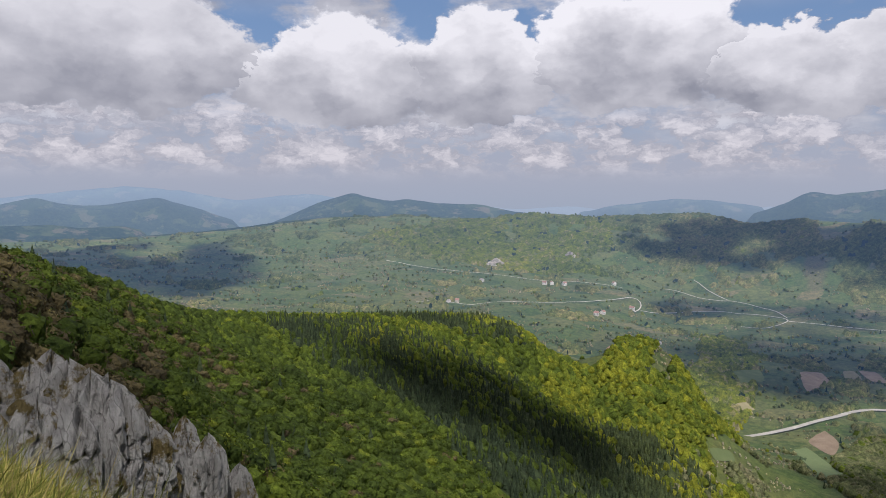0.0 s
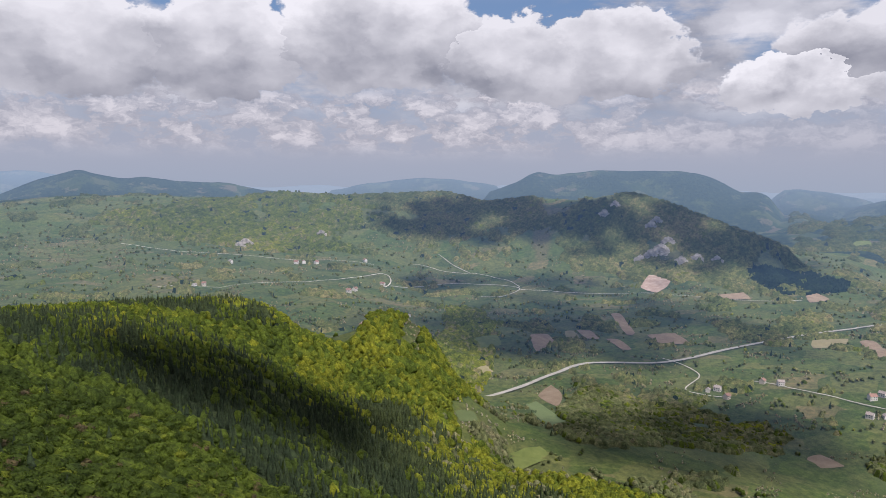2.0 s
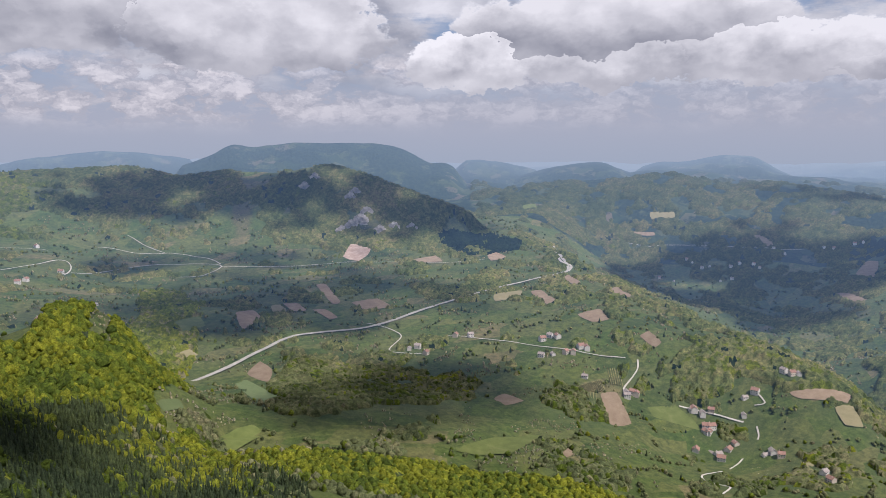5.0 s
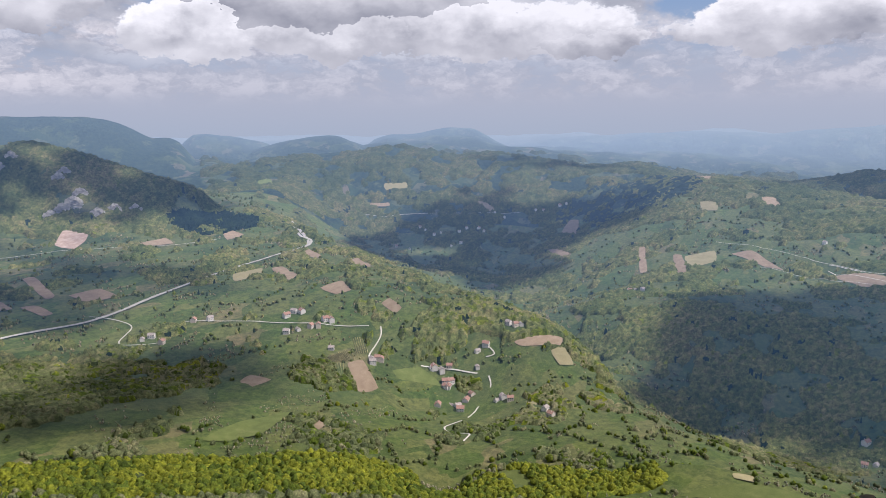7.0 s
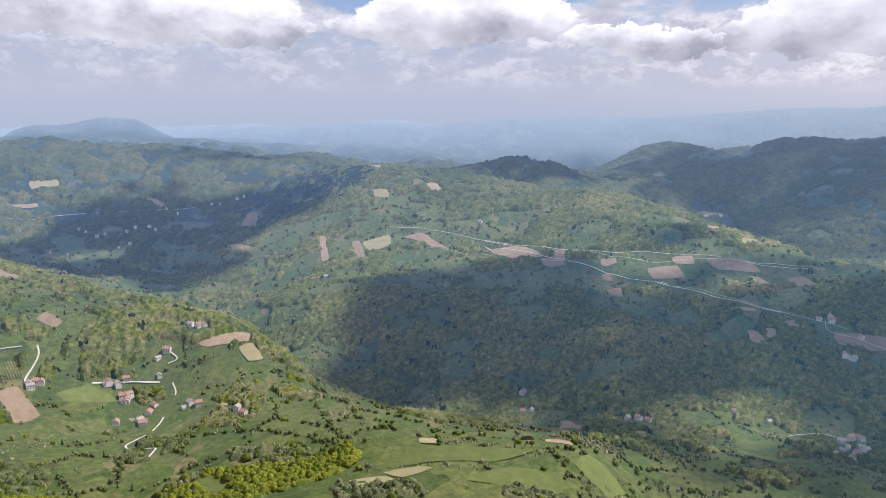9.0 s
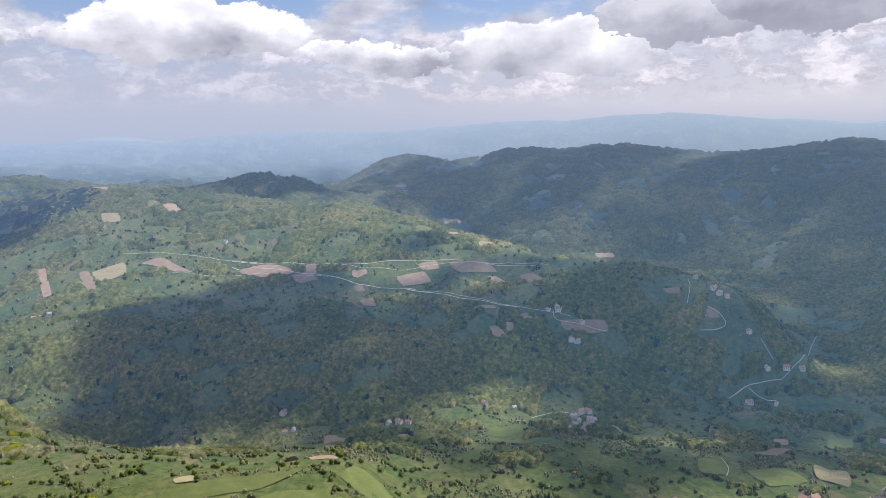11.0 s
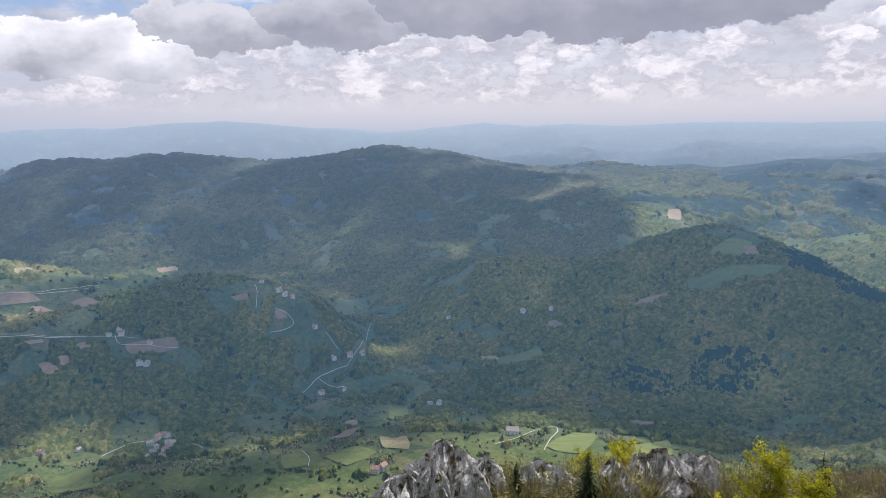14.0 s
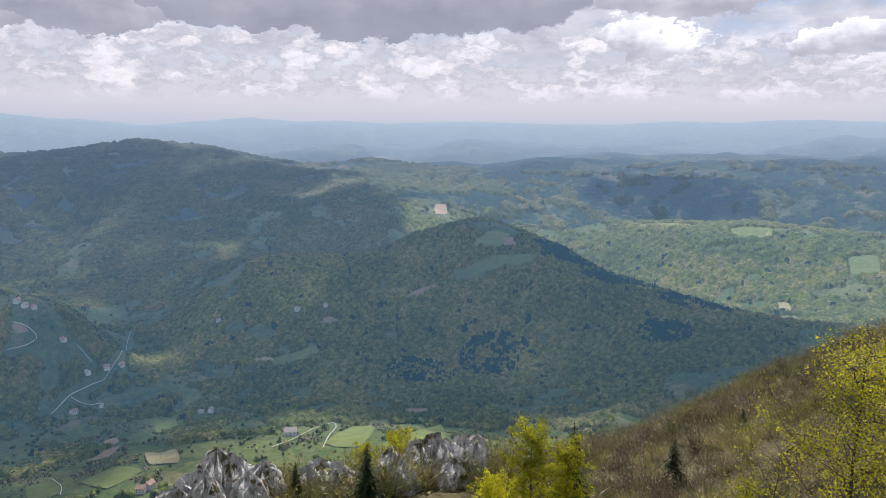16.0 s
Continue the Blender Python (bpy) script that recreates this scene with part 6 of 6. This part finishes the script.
def limestone_material(name, tone):
    mat, n, l, bsdf = shader(name)
    p = n.new("ShaderNodeNewGeometry").outputs["Position"]
    tall = node(n, l, "ShaderNodeMapping", Vector=p)
    tall.inputs["Scale"].default_value = (1.0, 1.0, 0.16)
    streak = noise_out(n, l, tall.outputs[0], 2.8, 10.0, 0.75)
    spots = noise_out(n, l, p, 7.0, 6.0, 0.75)
    col = ramp(n, l, streak, *((at, tuple(tone * c for c in grey)) for at, grey in ((0.31, (0.06, 0.058, 0.05)), (0.37, (0.27, 0.265, 0.255)), (0.45, (0.50, 0.49, 0.475)), (0.62, (0.72, 0.71, 0.685)))))
    seams = node(n, l, "ShaderNodeTexVoronoi", Vector=blend(n, l, 0.25, tall.outputs[0], noise_of(n, l, p)), Scale=2.2)
    seams.feature = "DISTANCE_TO_EDGE"
    col = blend(n, l, ramp(n, l, seams.outputs["Distance"], (0.0, (0.55, 0.55, 0.55)), (0.035, (0, 0, 0))), col, (0.05, 0.05, 0.045))
    col = blend(n, l, ramp(n, l, spots, (0.29, (1, 1, 1)), (0.36, (0, 0, 0))), col, (0.06, 0.06, 0.05))
    moss = ramp(n, l, noise_out(n, l, p, 0.9, 6.0, 0.7), (0.53, (0, 0, 0)), (0.6, (1, 1, 1)))
    col = blend(n, l, moss, col, ramp(n, l, spots, (0.3, (0.07, 0.055, 0.022)), (0.7, (0.19, 0.15, 0.065))))
    l.new(col, bsdf.inputs["Base Color"])
    bsdf.inputs["Roughness"].default_value = 0.95
    bsdf.inputs["Specular IOR Level"].default_value = 0.1
    both = node(n, l, "ShaderNodeMath")
    l.new(streak, both.inputs[0])
    l.new(spots, both.inputs[1])
    bump(n, l, bsdf, both.outputs[0], 1.0, 0.3)
    return mat


# same rock, toned down on the sunlit crag and up on the backlit rim
LIMESTONE, LIFTED_STONE = limestone_material("weathered_limestone_darkened", 0.57), limestone_material("weathered_limestone_lightened", 1.2)
SCRUB = leaf_material("bare_brown_twigs", (0.15, 0.125, 0.09), (0.22, 0.185, 0.135), (0.28, 0.24, 0.165), 0.1)
DRY_GRASS = leaf_material("ledge_grass", (0.08, 0.10, 0.02), (0.16, 0.17, 0.035), (0.30, 0.25, 0.10), 0.3)
YELLOW_LEAF = leaf_material("young_yellow_leaf", (0.34, 0.35, 0.014), (0.50, 0.49, 0.02), (0.66, 0.61, 0.035), 0.55)
BARK = plaster_material("dark_bark", (0.07, 0.055, 0.042), 0.95, 0.3, False)


CLIFF = soil_material("grey_cliff_rock", (0.20, 0.18, 0.15), (0.33, 0.30, 0.255), (0.45, 0.41, 0.355))


def crag(name, label, ribs, sides=48, tiers=48, flare=0.42, mat=LIMESTONE):
    """Limestone ribs: bearing, angle of sight to the top, distance, half width and height in metres."""
    top_thing = tagged(new(name), label, "rock")
    top_thing.location = (*polar(ribs[0][0], ribs[0][2]), EYE + ribs[0][2] * math.tan(radians(ribs[0][1])) - ribs[0][4])
    base = np.array(top_thing.location)
    for k, (b, e, d, r, h) in enumerate(ribs):
        cx, cy = polar(b, d)
        top = EYE + d * math.tan(radians(e))
        t = np.linspace(0, 1, tiers)
        a = np.linspace(0, 2 * math.pi, sides + 1) + math.atan2(cy, cx)
        A, T = np.meshgrid(a, t)
        Z = top - h * (1 - T) ** 0.85
        prof = 1.45 * r * np.clip(1 - T ** 24, 0.0, 1) ** 0.8 * (0.88 + flare - flare * T)
        px, py = np.cos(A) * 2.2 + k * 7.3, np.sin(A) * 2.2 - k * 3.1
        ridge = 1 - np.abs(rough(px * 1.3 + Z * 0.10, py * 1.3 + Z * 0.07, 1.0, 231, 4)) * 2
        column = np.floor(A * 3.4 + 0.9 * rough(px, Z * 0.5, 1.0, 271, 2)).astype(np.int64)
        shelf = np.floor(Z * 0.38 + 6 * hashed(column, column * 0 + k, 15)).astype(np.int64)
        block = hashed(column, shelf, 25 + k) - 0.5
        crack = np.abs(rough(px * 3 + Z * 0.35, py * 3 - Z * 0.3, 1.0, 241, 4))
        flute = rough(px * 4.5 + Z * 0.12, py * 4.5 - Z * 0.1, 1.0, 291, 4)
        step = rough(Z * 1.1 + px, py + Z * 0.8, 1.0, 251, 3)
        R = prof * (0.78 + 0.26 * block + 0.16 * ridge + 0.22 * flute - 0.34 * np.exp(-(crack / 0.05) ** 2) + 0.16 * step) + 0.03
        ragged = (0.45 * r * rough(px * 3, py * 3, 1.0, 261, 3) + 0.9 * r * (hashed(column, column * 0 + 3, 35 + k) - 0.55)) * T ** 4
        lean = (1 - T) * h * 0.02
        X = cx + R * np.cos(A) + lean * math.sin(k * 2.3)
        Y = cy + R * np.sin(A) + lean * math.cos(k * 1.7)
        v = np.stack([X, Y, Z + ragged], -1).reshape(-1, 3) - base
        rib = new("rib", mesh_of("rib", v, grid_faces(tiers, sides + 1), mat, False))
        rib.parent = top_thing
    return top_thing


crag("rock_crag", "jagged grey limestone crag with dark vertical cracks", [
    (-33.2, -10.5, 27, 0.9, 5), (-31.2, -12.0, 27, 0.6, 5), (-30.0, -11.3, 26.5, 0.55, 5), (-28.6, -11.0, 27, 0.6, 5), (-27.6, -12.0, 25.5, 0.7, 6), (-26.2, -12.6, 25, 0.7, 6),
    (-25.0, -13.0, 25, 0.6, 6), (-24.2, -14.0, 24.5, 0.6, 6), (-29.6, -14.0, 24.5, 0.8, 5), (-27.0, -15.0, 24, 0.8, 5), (-23.2, -15.6, 25, 0.55, 6), (-22.4, -16.2, 25, 0.6, 6), (-32.0, -14.5, 25, 0.9, 4)])
crag("rock_pinnacle", "slender grey limestone pinnacles below the crag", [
    (-19.9, -16.2, 27, 0.36, 5), (-19.6, -17.7, 26.5, 0.62, 6), (-18.3, -17.6, 26, 0.5, 6), (-21.0, -18.2, 26, 0.5, 6)])
crag("rock_pinnacle", "low limestone pinnacle at the crag's foot", [(-15.9, -19.9, 27, 0.42, 5), (-16.8, -20.6, 27, 0.3, 5)])
crag("rock_crag", "pale limestone crag with tufts of dry grass", [
    (140.6, -25.6, 43, 1.3, 6), (142.2, -24.3, 43, 1.0, 7), (143.6, -24.8, 42.5, 0.9, 6), (139.2, -26.6, 42, 1.2, 5), (145.6, -25.6, 42, 0.9, 5), (141.2, -25.9, 41, 0.6, 4), (144.4, -26.0, 41, 0.6, 4), (137.6, -27.2, 42, 0.9, 4)], 48, 48, 1.5, LIFTED_STONE)
crag("rock_crag", "rounded limestone outcrop between shrubs", [(149.4, -25.9, 43, 0.9, 5), (150.6, -25.8, 43.5, 1.0, 5), (152.2, -26.1, 43, 0.9, 4)], 48, 48, 1.5, LIFTED_STONE)
crag("rock_crag", "upright limestone spires on the rim", [
    (156.2, -24.9, 43, 0.7, 6), (158.7, -24.7, 44, 1.0, 6), (160.4, -24.3, 44, 1.1, 6), (162.2, -24.2, 44.5, 0.8, 6), (163.4, -24.1, 44, 0.7, 6), (157.2, -26.0, 42, 0.6, 4), (161.4, -25.6, 42.5, 0.6, 4)], 48, 48, 1.3, LIFTED_STONE)
for b, d, r in ((35.7, 2120, 10), (36.4, 2138, 12), (36.9, 2172, 10), (34.9, 2106, 8), (35.6, 2230, 8), (36.0, 2249, 8), (40.4, 2131, 7), (37.9, 2103, 9), (39.0, 2125, 8),
                (32.1, 2277, 8), (32.9, 2308, 8), (4.3, 2138, 11), (3.8, 2113, 8), (10.0, 2242, 8)):
    x, y = polar(b, d)
    e = math.degrees(math.atan((float(height_at(np.array([x]), np.array([y]))[0]) - EYE + r * 1.3) / d))
    crag("cliff", "pale limestone cliff on the wooded hill", [(b - 0.3, e - 0.1, d - 6, r * 0.8, r * 2.6), (b, e + 0.1, d, r, r * 3), (b + 0.3, e - 0.15, d - 4, r * 0.7, r * 2.4)], 22, 20, 0.42, CLIFF)


def strands(rng, roots, length, width, lean, bend, segments=3):
    """Thin tapering blades or twigs from root points: flat, curved, each with its own lean."""
    n = len(roots)
    way = rng.normal(0, lean, (n, 3)) + [0, 0, 1]
    way /= np.linalg.norm(way, axis=1)[:, None]
    fall = rng.normal(0, bend, (n, 3)) - [0, 0, abs(bend)]
    side = np.cross(way, rng.normal(size=(n, 3)))
    side /= np.linalg.norm(side, axis=1)[:, None]
    size = length * rng.uniform(0.5, 1.2, (n, 1))
    rows = []
    for k in range(segments + 1):
        t = k / segments
        mid = roots + way * size * t + fall * size * t * t
        half = side * width * (1 - 0.9 * t)
        rows += [mid - half, mid + half]
    v = np.stack(rows, 1).reshape(-1, 3)
    one = np.concatenate([[(2 * k, 2 * k + 1, 2 * k + 3), (2 * k, 2 * k + 3, 2 * k + 2)] for k in range(segments)])
    f = (one[None] + (np.arange(n) * 2 * (segments + 1))[:, None, None]).reshape(-1, 3)
    return v, f, np.repeat(rng.random(n), 2 * (segments + 1))


def grass_patch(label, b0, b1, d0, d1, count_, length, seed):
    rng = np.random.default_rng(seed)
    b, d = rng.uniform(b0, b1, count_), np.sqrt(rng.uniform(d0 * d0, d1 * d1, count_))
    x, y = polar(b, d)
    keep = value_noise(x * 1.3, y * 1.3, 7) > 0.12
    b, d, x, y = b[keep], d[keep], x[keep], y[keep]
    v, f, tint = strands(rng, np.stack([x, y, height(b, d) - 0.02], 1), length, 0.008, 0.45, 0.35)
    return tagged(new("grass", mesh_of("grass", v, f, DRY_GRASS, False, tint=tint)), label, "grass", kind="stuff")


grass_patch("long tufted grass, green and straw-coloured, on the ledge", -40, -20, 3.0, 9.5, 20000, 0.38, 1)


def twig_crown(rng, twigs, buds):
    """A leafless shrub of unit height: fine twigs fanning out to a rounded, ragged top, beaded with buds."""
    d = rng.normal(size=(twigs, 3)) * [0.62, 0.62, 0.25] + [0, 0, 0.8]
    d /= np.linalg.norm(d, axis=1)[:, None]
    reach = rng.uniform(0.55, 1.05, (twigs, 1))
    start, tip = d * reach * rng.uniform(0.0, 0.55, (twigs, 1)), d * reach * [0.95, 0.95, 1.0] + rng.normal(0, 0.05, (twigs, 3))
    side = np.cross(d, rng.normal(size=(twigs, 3)))
    side *= 0.011 / np.linalg.norm(side, axis=1)[:, None]
    v = np.stack([start - side, start + side, tip], 1).reshape(-1, 3)
    at = tip[rng.integers(0, twigs, buds)] * rng.uniform(0.75, 1.0, (buds, 1)) + rng.normal(0, 0.035, (buds, 3))
    w = np.stack([at + rng.normal(0, 0.022, (buds, 3)) for _ in range(3)], 1).reshape(-1, 3)
    v = np.concatenate([v, w])
    return v, np.arange(len(v)).reshape(-1, 3)


def thicket(seed, label, b, d, tall, mat):
    rng = np.random.default_rng(seed)
    ob = forest("shrubs", label, np.asarray(b), np.asarray(d), rng, TWIGGY, tall, mat)
    return tagged(ob, category="shrub")


TWIGGY = [twig_crown(mould, 95, 95) for _ in range(8)]
BUDDED = leaf_material("olive_budding_twigs", (0.19, 0.17, 0.08), (0.27, 0.25, 0.105), (0.35, 0.34, 0.12), 0.25)
rng = np.random.default_rng(77)
place = np.stack([rng.uniform(168, 204, 1500), np.sqrt(rng.uniform(46 ** 2, 126 ** 2, 1500))], 1)
mixed = rng.random(1500)
thicket(8, "leafless brown shrubs covering the rim slope", place[mixed < 0.72, 0], place[mixed < 0.72, 1], 2.5, SCRUB)
thicket(13, "olive shrubs coming into bud on the rim slope", place[mixed > 0.72, 0], place[mixed > 0.72, 1], 2.9, BUDDED)
thicket(10, "dark leafless shrubs behind the grey crag", rng.uniform(-42, -14, 170), rng.uniform(34, 105, 170), 2.8, SCRUB)
thicket(9, "brown shrubs and dry grass among the crags", rng.uniform(137, 169, 230), rng.uniform(42, 48, 230), 2.0, SCRUB)
clumps = rng.choice((139.0, 139.8, 145.6, 146.6, 148.2, 149.2, 153.0, 155.0, 156.2, 158.8, 164.8, 166.5), 150)
thicket(12, "taller olive-brown thicket between the crags", clumps + rng.normal(0, 0.5, 150), rng.uniform(41, 45, 150), 3.3, BUDDED)


def tube(bm, pts, radii, sides=6):
    rings = []
    for i, (p, r) in enumerate(zip(pts, radii)):
        way = (pts[min(i + 1, len(pts) - 1)] - pts[max(i - 1, 0)]).normalized()
        u = way.orthogonal().normalized()
        w = way.cross(u)
        rings.append([bm.verts.new(p + (u * math.cos(2 * math.pi * s / sides) + w * math.sin(2 * math.pi * s / sides)) * r) for s in range(sides)])
    for a, b in zip(rings, rings[1:]):
        for s in range(sides):
            bm.faces.new((a[s], a[(s + 1) % sides], b[(s + 1) % sides], b[s]))


def young_tree(b, d, tall, spread, leaves, seed, label, leaf_mat, leaf=0.055, bare=0.25, drop=0.0):
    """A slim tree: tapered trunk, limbs, twigs and loose clusters of small leaves."""
    rng = random.Random(seed)
    x, y = polar(b, d)
    z = float(height_at(np.array([x]), np.array([y]))[0]) - 0.2 - drop
    top = tagged(new("tree"), label, "tree")
    top.location = (x, y, z)
    trunk = bmesh.new()
    pts = [Vector((0, 0, 0))]
    for k in range(8):
        pts.append(pts[-1] + Vector((rng.gauss(0, 0.035) * tall / 4, rng.gauss(0, 0.035) * tall / 4, tall / 8)))
    tube(trunk, pts, [0.011 * tall * (1 - 0.11 * k) for k in range(9)], 8)
    tips = []
    for k in range(34):
        t = bare + (1 - bare) * k / 34
        i = min(int(t * 8), 7)
        p = pts[i].lerp(pts[i + 1], t * 8 - i)
        a = k * 2.4 + rng.gauss(0, 0.4)
        reach = spread * (1.05 - 0.75 * t) * rng.uniform(0.6, 1.15)
        line, limbs = [p], bmesh.new()
        for s in range(4):
            line.append(line[-1] + Vector((math.cos(a) * reach / 4, math.sin(a) * reach / 4, reach * (0.16 + 0.05 * s) * rng.uniform(0.4, 1.3))))
            a += rng.gauss(0, 0.25)
        tube(limbs, line, [0.004 * tall * (1 - t * 0.5) * (1 - 0.2 * s) for s in range(5)], 4)
        for s in range(1, 5):
            for _ in range(2):
                e = line[s] + Vector((rng.gauss(0, 0.16), rng.gauss(0, 0.16), rng.gauss(0.05, 0.1))) * spread * 0.7
                tube(limbs, [line[s], line[s].lerp(e, 0.5) + Vector((0, 0, 0.03)), e], [0.0016 * tall, 0.0012 * tall, 0.0006 * tall], 3)
                tips += [e, line[s].lerp(e, 0.6)]
        part("limb", limbs, BARK, top)
    part("trunk", trunk, BARK, top)
    gen = np.random.default_rng(seed)
    tips = np.array([t[:] for t in tips])
    c = tips[gen.integers(0, len(tips), leaves)] + gen.normal(0, 0.05 * spread, (leaves, 3))
    n = gen.normal(size=(leaves, 3)) + [0, 0, 0.8]
    u = np.cross(n, gen.normal(size=(leaves, 3)))
    u /= np.linalg.norm(u, axis=1)[:, None]
    w = np.cross(n, u)
    w /= np.linalg.norm(w, axis=1)[:, None]
    s = leaf * gen.uniform(0.6, 1.3, (leaves, 1))
    v = np.stack([c - u * s, c - w * s * 0.6, c + u * s, c + w * s * 0.6], 1).reshape(-1, 3)
    f = np.arange(leaves * 4).reshape(-1, 4)
    crown = new("crown", mesh_of("crown", v, f, leaf_mat, False, tint=np.repeat(gen.random(leaves), 4)))
    crown.parent = top
    return top


young_tree(167.9, 24, 5.6, 1.6, 13000, 1, "slim young tree in fresh yellow-green leaf on the rim", YELLOW_LEAF, 0.036)
young_tree(171.0, 25, 5.0, 1.5, 11000, 2, "young yellow-leaved tree leaning over the rim", YELLOW_LEAF, 0.036)
young_tree(165.0, 23, 3.6, 1.3, 7000, 3, "low yellow-green sapling beside the crag", YELLOW_LEAF, 0.036)
young_tree(192.0, 15.5, 5.6, 2.3, 9500, 4, "airy young tree with a dark trunk and yellow-green leaves", YELLOW_LEAF, 0.026)
young_tree(195.5, 14, 4.3, 1.6, 4200, 5, "yellow-green sapling on the near slope", YELLOW_LEAF, 0.026)
young_tree(184.5, 19, 3.6, 1.3, 3000, 6, "half-leafed sapling with pale dead branches", YELLOW_LEAF, 0.03)
young_tree(186.8, 17, 4.0, 1.3, 400, 7, "nearly bare grey tree with broken limbs", YELLOW_LEAF, 0.03)
young_tree(157.0, 49, 4.3, 2.2, 6000, 8, "yellow-green bush behind the crags", YELLOW_LEAF, 0.06)
young_tree(154.0, 49, 3.6, 1.7, 4000, 9, "yellow-green bush behind the crags", YELLOW_LEAF, 0.06)


def spruce(b, d, crest, seed, label):
    """A small spruce: trunk and drooping whorls of needled boughs."""
    gen = np.random.default_rng(seed)
    x, y = polar(b, d)
    top = tagged(new("spruce_tree"), label, "tree")
    foot = float(height_at(np.array([x]), np.array([y]))[0]) - 0.2
    tall = EYE + d * math.tan(radians(crest)) - foot
    top.location = (x, y, foot)
    bm = bmesh.new()
    tube(bm, [Vector((0, 0, 0)), Vector((0.02, 0, tall * 0.5)), Vector((0, 0, tall))], [0.012 * tall, 0.008 * tall, 0.002 * tall], 6)
    part("trunk", bm, BARK, top)
    vs = []
    for k in range(26):
        t = 0.08 + 0.9 * k / 26
        for s in range(9):
            a = gen.uniform(0, 2 * math.pi)
            r = tall * 0.33 * (1 - t) ** 0.85 * gen.uniform(0.65, 1.15) + 0.04
            for q in range(5):
                m0, m1 = q / 5, (q + 1.4) / 5
                w = 0.11 * r + 0.03
                p0 = np.array([math.cos(a) * r * m0, math.sin(a) * r * m0, tall * t - r * 0.35 * m0 * m0])
                p1 = np.array([math.cos(a) * r * m1, math.sin(a) * r * m1, tall * t - r * 0.35 * m1 * m1 + gen.normal(0, 0.02)])
                side = np.array([-math.sin(a), math.cos(a), gen.normal(0, 0.4)]) * w * (1.2 - m0)
                vs += [p0 - side * 0.3, p1 - side, p1 + side * 0.2, p0 + side * 0.3, p1 + side, p1 - side * 0.2]
    v = np.array(vs)
    boughs = new("crown", mesh_of("crown", v, np.arange(len(v)).reshape(-1, 3), CONIFER, False, tint=np.repeat(gen.random(len(v) // 6), 6)))
    boughs.parent = top
    return top


spruce(154.2, 40, -24.3, 21, "small dark spruce standing among the crags")
spruce(148.3, 42, -25.4, 22, "low dark spruce beside a rock")
spruce(155.6, 42, -26.0, 23, "stunted spruce between rocks")
spruce(171.4, 33, -22.3, 24, "dark spruce rising behind yellow saplings")
spruce(179.3, 55, -22.7, 25, "young spruce on the brown slope")
spruce(184.1, 70, -20.0, 26, "dark young spruce on the brown slope")
spruce(182.0, 74, -20.6, 27, "young spruce on the brown slope")
